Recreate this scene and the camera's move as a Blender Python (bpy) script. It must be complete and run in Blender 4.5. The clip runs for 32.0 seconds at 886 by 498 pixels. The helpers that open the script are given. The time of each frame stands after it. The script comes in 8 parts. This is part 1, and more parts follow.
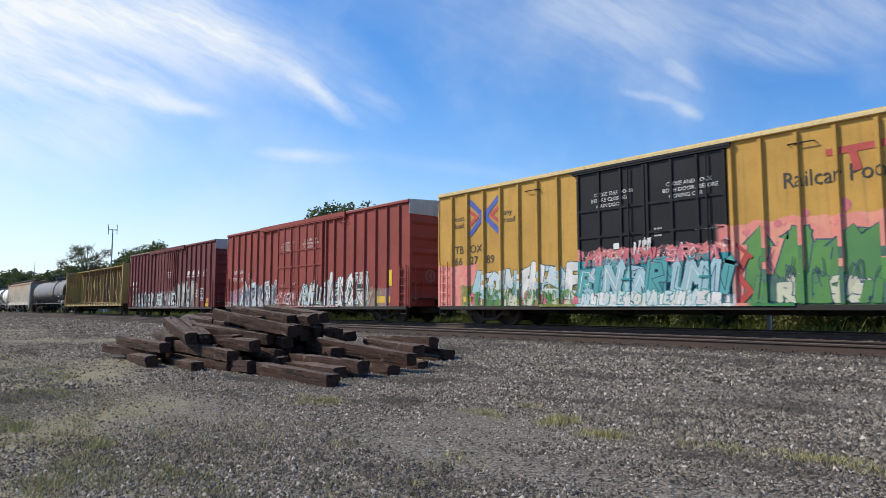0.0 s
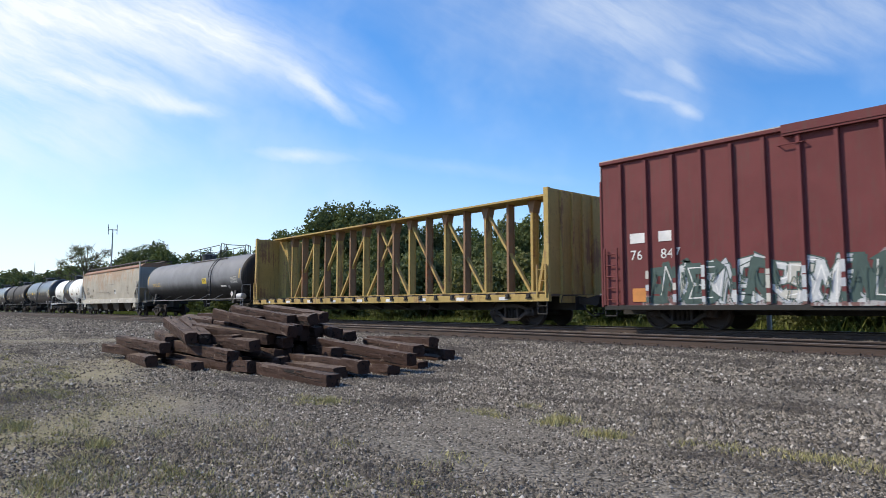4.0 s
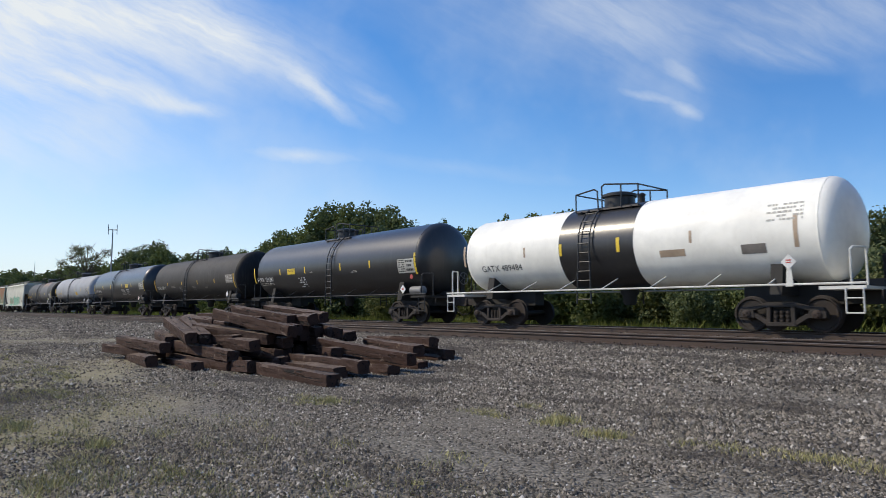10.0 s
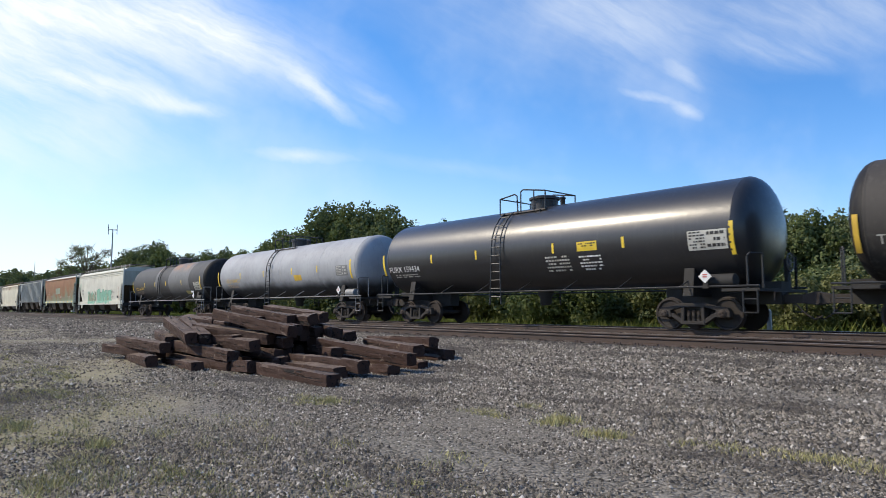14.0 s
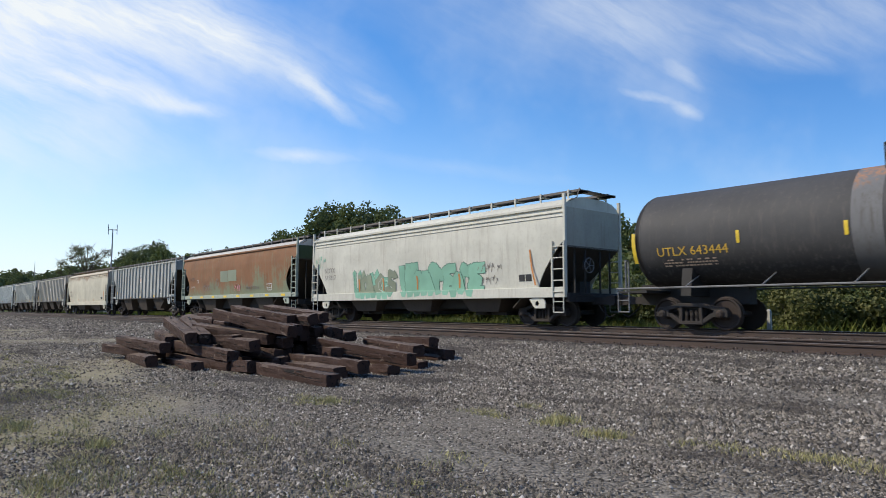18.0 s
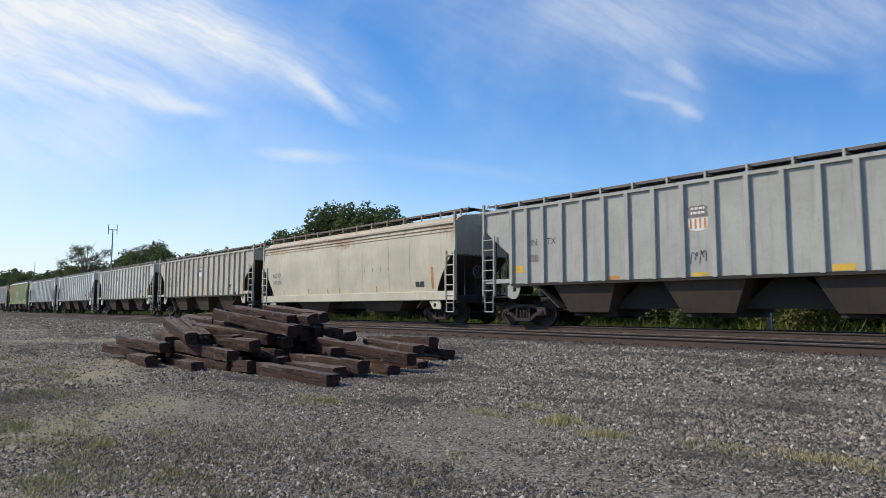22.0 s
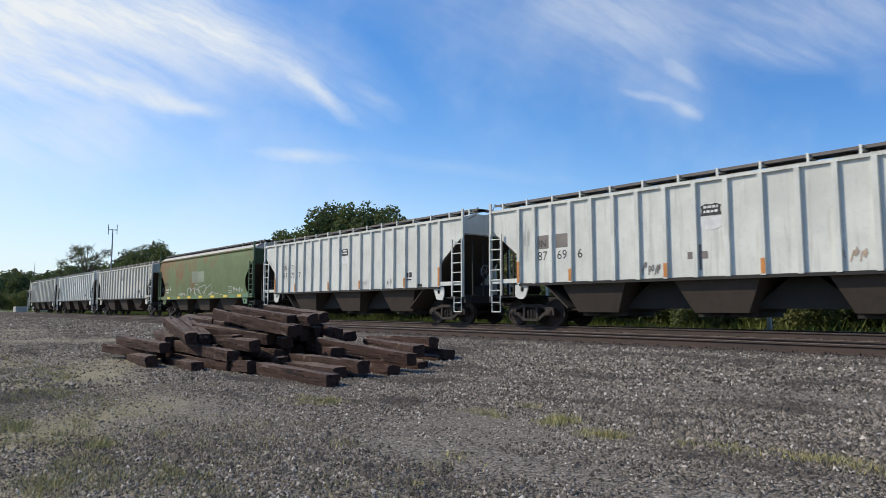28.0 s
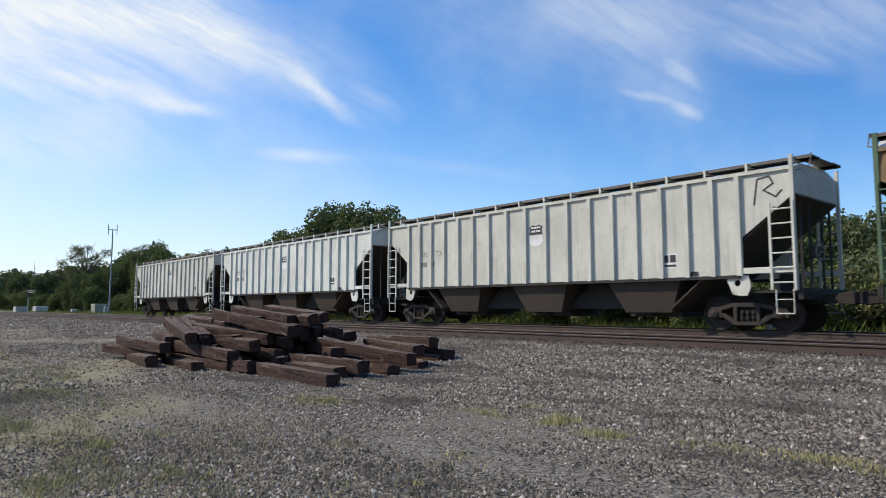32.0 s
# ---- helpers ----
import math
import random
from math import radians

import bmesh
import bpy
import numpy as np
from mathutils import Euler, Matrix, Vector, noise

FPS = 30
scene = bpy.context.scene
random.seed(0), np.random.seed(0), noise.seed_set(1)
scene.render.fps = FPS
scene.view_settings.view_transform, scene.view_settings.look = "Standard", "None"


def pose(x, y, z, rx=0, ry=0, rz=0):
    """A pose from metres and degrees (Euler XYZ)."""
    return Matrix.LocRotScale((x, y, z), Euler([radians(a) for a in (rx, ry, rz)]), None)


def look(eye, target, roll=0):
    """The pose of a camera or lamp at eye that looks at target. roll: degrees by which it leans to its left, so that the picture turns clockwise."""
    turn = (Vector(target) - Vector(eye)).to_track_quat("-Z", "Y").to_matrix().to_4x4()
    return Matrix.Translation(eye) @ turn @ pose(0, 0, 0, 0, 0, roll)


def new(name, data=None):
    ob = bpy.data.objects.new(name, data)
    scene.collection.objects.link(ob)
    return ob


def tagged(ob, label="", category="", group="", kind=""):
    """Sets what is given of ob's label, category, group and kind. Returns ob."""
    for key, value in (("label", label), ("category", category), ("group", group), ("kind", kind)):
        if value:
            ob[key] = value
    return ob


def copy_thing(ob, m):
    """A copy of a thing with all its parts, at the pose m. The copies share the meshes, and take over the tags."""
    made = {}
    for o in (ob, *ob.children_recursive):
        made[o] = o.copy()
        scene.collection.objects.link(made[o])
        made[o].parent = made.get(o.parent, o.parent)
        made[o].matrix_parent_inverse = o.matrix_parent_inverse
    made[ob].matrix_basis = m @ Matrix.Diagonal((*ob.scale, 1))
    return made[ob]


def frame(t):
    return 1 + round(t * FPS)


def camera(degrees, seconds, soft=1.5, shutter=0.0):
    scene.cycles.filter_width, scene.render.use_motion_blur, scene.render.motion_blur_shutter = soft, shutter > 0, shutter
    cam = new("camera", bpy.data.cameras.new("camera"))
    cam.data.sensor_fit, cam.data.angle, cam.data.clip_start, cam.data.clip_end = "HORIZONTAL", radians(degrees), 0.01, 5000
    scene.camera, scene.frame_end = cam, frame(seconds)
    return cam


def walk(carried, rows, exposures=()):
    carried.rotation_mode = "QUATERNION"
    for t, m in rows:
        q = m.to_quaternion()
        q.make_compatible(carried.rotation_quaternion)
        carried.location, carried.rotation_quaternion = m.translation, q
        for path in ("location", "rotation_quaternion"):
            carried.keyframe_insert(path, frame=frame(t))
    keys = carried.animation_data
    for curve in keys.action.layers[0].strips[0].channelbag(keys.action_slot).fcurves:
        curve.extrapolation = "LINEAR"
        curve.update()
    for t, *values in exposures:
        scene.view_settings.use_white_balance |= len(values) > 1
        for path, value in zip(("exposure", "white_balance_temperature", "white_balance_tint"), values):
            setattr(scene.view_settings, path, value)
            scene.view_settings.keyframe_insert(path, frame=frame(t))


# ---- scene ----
from bpy import data as D

# the camera stands still on its stand beside the yard track
EYE = Vector((0.0, 0.0, 0.61))
AIM = Vector((-0.75022, 0.65504, 0.08997))
SPEED = 12.24          # metres a second, towards +x, near the end of the clip
# how far the train has run ahead of that even pace, by time
LEAD = ((0.0, 0.0), (2.0, 0.25), (4.0, 0.55), (6.0, 0.86), (8.0, 1.2), (10.0, 1.57), (12.0, 1.98), (14.0, 2.42), (16.0, 2.86), (18.0, 3.28), (20.0, 3.63), (22.0, 3.86), (24.0, 3.95), (26.0, 3.95), (28.0, 3.93), (30.0, 3.93), (32.0, 3.97))
NEAR_Y, TRAIN_Y = 13.25, 18.8
cam = camera(68, 32.0, soft=0.85, shutter=0.1)
walk(cam, [(0.0, look(EYE, EYE + AIM * 10)), (32.0, look(EYE, EYE + AIM * 10))], exposures=[(0.0, -0.06), (1.0, -0.08), (3.0, 0.06), (6.0, 0.04), (7.0, 0.02), (9.0, -0.08), (10.0, -0.22), (11.0, -0.2), (12.0, -0.16), (13.0, 0.04), (14.0, 0.1), (17.0, -0.04), (19.0, -0.14), (20.0, -0.2), (22.0, -0.14), (25.0, -0.12), (28.0, -0.18), (30.0, -0.2), (32.0, -0.1)])

# ---- sun and sky ----
SUN_EL, SUN_OFF = radians(39), radians(43)
sun_way = Vector((-math.cos(SUN_OFF) * math.cos(SUN_EL), -math.sin(SUN_OFF) * math.cos(SUN_EL), math.sin(SUN_EL)))
sun = new("sun", D.lights.new("sun", "SUN"))
sun.data.energy, sun.data.angle, sun.data.color = 4.25, radians(0.6), (1.0, 0.885, 0.70)
sun.matrix_basis = look(sun_way * 50, (0, 0, 0))


def nodes_of(owner):
    owner.use_nodes = True
    tree = owner.node_tree
    tree.nodes.clear()
    return tree


def node(tree, kind, inputs=None, **props):
    n = tree.nodes.new(kind)
    if "operation" in props:
        n.operation = props["operation"]
    if "use_clamp" in props:
        n.use_clamp = props["use_clamp"]
    if "data_type" in props:
        n.data_type = props["data_type"]
    if "blend_type" in props:
        n.blend_type = props["blend_type"]
    if "interpolation_type" in props:
        n.interpolation_type = props["interpolation_type"]
    if "sky_type" in props:
        n.sky_type = props["sky_type"]
    if "sun_disc" in props:
        n.sun_disc = props["sun_disc"]
    if "sun_elevation" in props:
        n.sun_elevation = props["sun_elevation"]
    if "sun_rotation" in props:
        n.sun_rotation = props["sun_rotation"]
    if "altitude" in props:
        n.altitude = props["altitude"]
    if "air_density" in props:
        n.air_density = props["air_density"]
    if "dust_density" in props:
        n.dust_density = props["dust_density"]
    if "ozone_density" in props:
        n.ozone_density = props["ozone_density"]
    if "vector_type" in props:
        n.vector_type = props["vector_type"]
    if "gradient_type" in props:
        n.gradient_type = props["gradient_type"]
    if "feature" in props:
        n.feature = props["feature"]
    if "voronoi_dimensions" in props:
        n.voronoi_dimensions = props["voronoi_dimensions"]
    if "noise_dimensions" in props:
        n.noise_dimensions = props["noise_dimensions"]
    for k, v in (inputs or {}).items():
        if isinstance(v, bpy.types.NodeSocket):
            tree.links.new(v, n.inputs[k])
        else:
            n.inputs[k].default_value = v
    return n


def maths(tree, op, a, b=0.0, clamp=False):
    return node(tree, "ShaderNodeMath", {0: a, 1: b}, operation=op, use_clamp=clamp).outputs[0]


def mix(tree, fac, a, b, blend="MIX"):
    n = node(tree, "ShaderNodeMix", {0: fac, 6: a, 7: b}, data_type="RGBA", blend_type=blend)
    return n.outputs[2]


def ramp(tree, x, lo, hi):
    return node(tree, "ShaderNodeMapRange", {0: x, 1: lo, 2: hi, 3: 0.0, 4: 1.0}, interpolation_type="SMOOTHSTEP").outputs[0]


def rgb(c):
    return (c[0], c[1], c[2], 1.0)


world = D.worlds.new("sky")
scene.world = world
wt = nodes_of(world)
sky = node(wt, "ShaderNodeTexSky", sky_type="NISHITA", sun_disc=False, sun_elevation=SUN_EL,
           sun_rotation=math.atan2(sun_way.x, sun_way.y), altitude=200.0, air_density=1.0, dust_density=0.5, ozone_density=2.6)
way = node(wt, "ShaderNodeTexCoord").outputs["Generated"]
side = AIM.cross(Vector((0, 0, 1))).normalized()
rise = side.cross(AIM)


def dot(v):
    return node(wt, "ShaderNodeVectorMath", {0: way, 1: v}, operation="DOT_PRODUCT").outputs["Value"]


ahead = maths(wt, "MAXIMUM", dot(AIM), 0.05)
flat = node(wt, "ShaderNodeCombineXYZ", {0: maths(wt, "DIVIDE", dot(side), ahead), 1: maths(wt, "DIVIDE", dot(rise), ahead)}).outputs[0]
curl = node(wt, "ShaderNodeTexNoise", {"Vector": flat, "Scale": 5.0, "Detail": 6.0, "Roughness": 0.6}).outputs["Color"]
bent = node(wt, "ShaderNodeVectorMath", {0: curl, 1: (0.07, 0.05, 0.0)}, operation="MULTIPLY").outputs[0]
bent = node(wt, "ShaderNodeVectorMath", {0: flat, 1: bent}, operation="ADD").outputs[0]
bent = node(wt, "ShaderNodeVectorMath", {0: bent, 1: (-0.035, -0.025, 0.0)}, operation="ADD").outputs[0]


def streak(cx, cy, angle, length, width, amount):
    """A wisp of cirrus: place on the sky in tangents of the view, its slant and its size."""
    m = node(wt, "ShaderNodeMapping", {0: bent, 1: (cx, cy, 0), 2: (0, 0, radians(angle)), 3: (length, width, 1)}, vector_type="TEXTURE").outputs[0]
    g = node(wt, "ShaderNodeTexGradient", {0: m}, gradient_type="SPHERICAL").outputs["Fac"]
    return maths(wt, "MULTIPLY", maths(wt, "SMOOTH_MIN", g, 1.0), amount)


wisps = [streak(-0.285, 0.30, -32, 0.235, 0.048, 0.68), streak(-0.36, 0.34, -28, 0.20, 0.09, 0.7), streak(-0.19, 0.232, -37, 0.09, 0.018, 0.9), streak(-0.105, 0.225, -38, 0.06, 0.018, 0.45),
         streak(-0.17, 0.29, -38, 0.16, 0.06, 0.3), streak(-0.62, 0.40, -14, 0.40, 0.20, 1.2), streak(-0.75, 0.30, -8, 0.50, 0.24, 1.0), streak(-0.48, 0.345, -18, 0.22, 0.05, 0.45),
         streak(-0.50, 0.24, -12, 0.20, 0.022, 0.65), streak(-0.40, 0.215, -4, 0.09, 0.014, 0.55), streak(-0.60, 0.175, -8, 0.22, 0.05, 0.4),
         streak(-0.21, 0.143, -6, 0.09, 0.012, 0.8), streak(0.27, 0.345, -6, 0.16, 0.09, 0.42), streak(0.18, 0.385, -10, 0.26, 0.08, 0.35), streak(0.45, 0.36, -4, 0.36, 0.11, 0.42), streak(0.50, 0.295, -12, 0.12, 0.028, 0.4),
         streak(0.31, 0.231, -8, 0.055, 0.009, 0.6), streak(0.371, 0.212, -20, 0.03, 0.013, 0.6), streak(0.367, 0.268, -38, 0.042, 0.016, 0.5), streak(0.35, 0.26, -20, 0.16, 0.06, 0.22),
         streak(0.62, 0.36, 8, 0.22, 0.08, 0.35), streak(0.05, 0.33, -20, 0.30, 0.07, 0.22), streak(0.02, 0.125, -6, 0.22, 0.014, 0.2)]
total = wisps[0]
for w in wisps[1:]:
    total = maths(wt, "ADD", total, w)
comb = node(wt, "ShaderNodeMapping", {0: bent, 2: (0, 0, radians(-28)), 3: (0.45, 0.07, 1)}, vector_type="TEXTURE").outputs[0]
fibre = node(wt, "ShaderNodeTexNoise", {"Vector": comb, "Scale": 2.2, "Detail": 7.0, "Roughness": 0.62}).outputs["Fac"]
soft = node(wt, "ShaderNodeTexNoise", {"Vector": flat, "Scale": 3.2, "Detail": 5.0, "Roughness": 0.55}).outputs["Fac"]
veil = maths(wt, "MULTIPLY", ramp(wt, soft, 0.42, 0.78), 0.28)
cover = maths(wt, "ADD", maths(wt, "MULTIPLY", maths(wt, "MULTIPLY", total, 0.74), ramp(wt, fibre, -0.1, 0.85)), veil, clamp=True)
above = ramp(wt, node(wt, "ShaderNodeSeparateXYZ", {0: way}).outputs[2], 0.0, 0.16)
cover = maths(wt, "MULTIPLY", cover, above)
sky_col = node(wt, "ShaderNodeHueSaturation", {"Value": 1.44, "Saturation": 1.38, "Color": sky.outputs[0]}).outputs[0]
sky_col = mix(wt, 1.0, sky_col, (1.0, 0.955, 1.0, 1), "MULTIPLY")
sky_col = mix(wt, 0.07, sky_col, (4.4, 4.6, 6.8, 1))
around = node(wt, "ShaderNodeVectorMath", {0: way, 1: Vector((sun_way.x, sun_way.y, 0)).normalized()}, operation="DOT_PRODUCT").outputs["Value"]
sky_col = mix(wt, ramp(wt, around, 0.1, -0.55), sky_col, mix(wt, 1.0, sky_col, (0.80, 0.82, 0.87, 1), "MULTIPLY"))
wt_col = mix(wt, cover, sky_col, (6.4, 6.75, 7.0, 1))
# pale haze low down, thicker towards the sun
low = ramp(wt, node(wt, "ShaderNodeSeparateXYZ", {0: way}).outputs[2], 0.34, -0.02)
haze = maths(wt, "MULTIPLY", low, maths(wt, "ADD", 0.05, maths(wt, "MULTIPLY", ramp(wt, around, -0.35, 0.85), 0.86)))
wt_col = mix(wt, haze, wt_col, (5.6, 6.5, 7.1, 1))
back = node(wt, "ShaderNodeBackground", {0: wt_col, 1: 0.145})
wt.links.new(back.outputs[0], node(wt, "ShaderNodeOutputWorld").inputs[0])

# ---- materials ----
MATS = {}


def principled(name, colour, rough, metal=0.0, bump=None, strength=0.3, distance=0.02, tree=None, spec=0.5, coat=False):
    tree, mat = tree
    b = node(tree, "ShaderNodeBsdfPrincipled", {"Base Color": colour, "Roughness": rough, "Metallic": metal, "Specular IOR Level": spec, "Coat Weight": 0.5 if coat else 0.0, "Coat Roughness": 0.24})
    if bump is not None:
        relief = node(tree, "ShaderNodeBump", {"Strength": strength, "Distance": distance, "Height": bump}).outputs[0]
        tree.links.new(relief, b.inputs["Normal"])
        if coat:
            tree.links.new(relief, b.inputs["Coat Normal"])
    tree.links.new(b.outputs[0], node(tree, "ShaderNodeOutputMaterial").inputs[0])
    MATS[name] = mat
    return mat


def start(name):
    mat = D.materials.new(name)
    return nodes_of(mat), mat


def coords(tree, scale=(1, 1, 1), random_shift=True):
    v = node(tree, "ShaderNodeTexCoord").outputs["Object"]
    if random_shift:
        r = node(tree, "ShaderNodeObjectInfo").outputs["Random"]
        v = node(tree, "ShaderNodeVectorMath", {0: v, 1: node(tree, "ShaderNodeCombineXYZ", {0: maths(tree, "MULTIPLY", r, 37.0), 1: maths(tree, "MULTIPLY", r, 11.0)}).outputs[0]}, operation="ADD").outputs[0]
    return node(tree, "ShaderNodeMapping", {0: v, 3: scale}).outputs[0]


def noise_of(tree, vec, scale, detail=4.0, rough=0.6):
    return node(tree, "ShaderNodeTexNoise", {"Vector": vec, "Scale": scale, "Detail": detail, "Roughness": rough}).outputs["Fac"]


def paint(name, col, rust=0.0, rust_col=(0.20, 0.085, 0.04), dirt=0.35, dirt_col=(0.09, 0.08, 0.065), rough=0.66, streaks=0.35,
          lower=None, upper_rust=None, extra=None, spec=0.16, patches=(), coat=False):
    """Weathered paint on sheet metal: blotches, runs down the side, rust, road dirt."""
    t, mat = start(name)
    v = coords(t)
    own = node(t, "ShaderNodeTexCoord").outputs["Object"]
    xyz = node(t, "ShaderNodeSeparateXYZ", {0: own})
    big = noise_of(t, v, 0.7, 5.0)
    fine = noise_of(t, v, 9.0, 6.0, 0.7)
    runs = noise_of(t, coords(t, (3.2, 3.2, 0.22)), 2.4, 5.0, 0.65)
    c = mix(t, ramp(t, big, 0.3, 0.72), rgb([x * 0.86 for x in col]), rgb([min(1, x * 1.07) for x in col]))
    if extra:
        c = extra(t, c, xyz)
    # lower: height, colour and softness of a blend towards the bottom
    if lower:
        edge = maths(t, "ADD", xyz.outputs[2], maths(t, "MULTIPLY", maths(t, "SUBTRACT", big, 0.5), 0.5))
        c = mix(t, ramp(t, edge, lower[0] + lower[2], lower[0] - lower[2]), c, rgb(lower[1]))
    # old coats showing through: colour, size, limit, how they grow with height and along the car
    for k, (p_col, size, p_lim, up, along) in enumerate(patches):
        far = node(t, "ShaderNodeMapping", {0: v, 1: (7.0 * k, 3.0, 1.0), 3: (1.0, 1.0, 0.75)}).outputs[0]
        f = maths(t, "ADD", maths(t, "MULTIPLY", noise_of(t, far, 1.0 / size, 8.0, 0.68), 0.8), maths(t, "MULTIPLY", runs, 0.2))
        f = maths(t, "ADD", f, maths(t, "ADD", maths(t, "MULTIPLY", maths(t, "SUBTRACT", xyz.outputs[2], 2.6), up), maths(t, "MULTIPLY", xyz.outputs[0], along)))
        c = mix(t, maths(t, "MULTIPLY", ramp(t, f, p_lim, p_lim + 0.14), 0.85), c, rgb(p_col))
    c = mix(t, maths(t, "MULTIPLY", ramp(t, runs, 0.5, 0.75), streaks), c, rgb(dirt_col))
    c = mix(t, maths(t, "MULTIPLY", ramp(t, fine, 0.5, 0.8), dirt), c, rgb(dirt_col))
    if rust:
        patch = maths(t, "ADD", maths(t, "MULTIPLY", big, 0.6), maths(t, "MULTIPLY", runs, 0.4))
        patch = maths(t, "ADD", patch, maths(t, "MULTIPLY", maths(t, "SUBTRACT", fine, 0.5), 0.25))
        lim = 0.78 - 0.42 * rust
        r = ramp(t, patch, lim, lim + 0.12)
        if upper_rust:
            r = maths(t, "MULTIPLY", r, ramp(t, xyz.outputs[2], upper_rust[0], upper_rust[1]))
        c = mix(t, r, c, mix(t, fine, rgb(rust_col), rgb([x * 1.8 for x in rust_col])))
    ro = maths(t, "ADD", rough, maths(t, "MULTIPLY", maths(t, "SUBTRACT", fine, 0.5), 0.3))
    dents = maths(t, "ADD", maths(t, "MULTIPLY", noise_of(t, v, 1.3, 2.0), 0.8), maths(t, "MULTIPLY", fine, 0.06))
    return principled(name, c, ro, 0.0, dents, 0.28, 0.03, (t, mat), spec, coat)


def plain(name, col, rough=0.6, metal=0.0, spread=0.25, scale=14.0, bump=0.25, distance=0.01, stretch=(1, 1, 1), island=False, second=None):
    t, mat = start(name)
    v = coords(t, stretch)
    n1, n2 = noise_of(t, v, scale, 6.0, 0.65), noise_of(t, v, scale * 0.12, 3.0)
    c = mix(t, n1, rgb([x * (1 - spread) for x in col]), rgb([min(1, x * (1 + spread)) for x in col]))
    c = mix(t, ramp(t, n2, 0.35, 0.7), c, rgb(second if second else [x * 0.75 for x in col]))
    if island:
        r = node(t, "ShaderNodeNewGeometry").outputs["Random Per Island"]
        c = mix(t, r, mix(t, 1.0, c, (0.55, 0.55, 0.56, 1), "MULTIPLY"), mix(t, 1.0, c, (1.5, 1.47, 1.45, 1), "MULTIPLY"))
    return principled(name, c, maths(t, "ADD", rough, maths(t, "MULTIPLY", maths(t, "SUBTRACT", n1, 0.5), 0.25)), metal, n1, bump, distance, (t, mat))


def leaf_material(name, dark, light):
    t, mat = start(name)
    r = node(t, "ShaderNodeNewGeometry").outputs["Random Per Island"]
    v = node(t, "ShaderNodeTexCoord").outputs["Object"]
    c = mix(t, r, rgb(dark), rgb(light))
    c = mix(t, maths(t, "MULTIPLY", noise_of(t, v, 0.5, 3.0), 0.6), c, rgb([x * 0.6 for x in dark]))
    d = node(t, "ShaderNodeBsdfDiffuse", {0: c})
    tr = node(t, "ShaderNodeBsdfTranslucent", {0: mix(t, 0.5, c, (0.12, 0.16, 0.02, 1))})
    m = node(t, "ShaderNodeMixShader", {0: 0.3, 1: d.outputs[0], 2: tr.outputs[0]})
    t.links.new(m.outputs[0], node(t, "ShaderNodeOutputMaterial").inputs[0])
    MATS[name] = mat
    return mat


plain("truck_iron", (0.024, 0.020, 0.0175), 0.85, spread=0.6, scale=9, second=(0.038, 0.028, 0.022))
plain("wheel_steel", (0.021, 0.017, 0.0145), 0.75, 0.1, 0.5, 5, second=(0.034, 0.02, 0.014))
plain("underframe", (0.022, 0.020, 0.018), 0.8, spread=0.5, scale=5)
plain("rail_rust", (0.062, 0.040, 0.030), 0.8, 0.0, 0.4, 10, second=(0.045, 0.032, 0.026))
plain("dull_rail_head", (0.17, 0.14, 0.12), 0.55, 0.4, 0.2, 6, 0.05)
plain("rail_head", (0.42, 0.39, 0.36), 0.32, 0.85, 0.15, 6, 0.05)
plain("track_tie", (0.048, 0.038, 0.032), 0.9, 0, 0.45, 10, 0.6, 0.02, (0.3, 3, 3))
plain("white_letter", (0.74, 0.74, 0.72), 0.6, spread=0.1)
plain("black_letter", (0.03, 0.03, 0.03), 0.6, spread=0.2)
plain("yellow_letter", (0.66, 0.42, 0.05), 0.6, spread=0.12)
plain("yellow_mark", (0.78, 0.55, 0.04), 0.5, spread=0.12)
plain("orange_mark", (0.55, 0.22, 0.05), 0.6, spread=0.2)
plain("tan_plate", (0.45, 0.34, 0.24), 0.6, spread=0.2)
plain("grating", (0.14, 0.125, 0.115), 0.7, 0.3, 0.3, 20)
plain("galvanised", (0.46, 0.46, 0.45), 0.5, 0.3, 0.15, 8)
plain("black_iron", (0.022, 0.022, 0.023), 0.5, 0.0, 0.3, 8)
plain("grey_iron", (0.20, 0.20, 0.20), 0.6, 0.2, 0.3, 8)


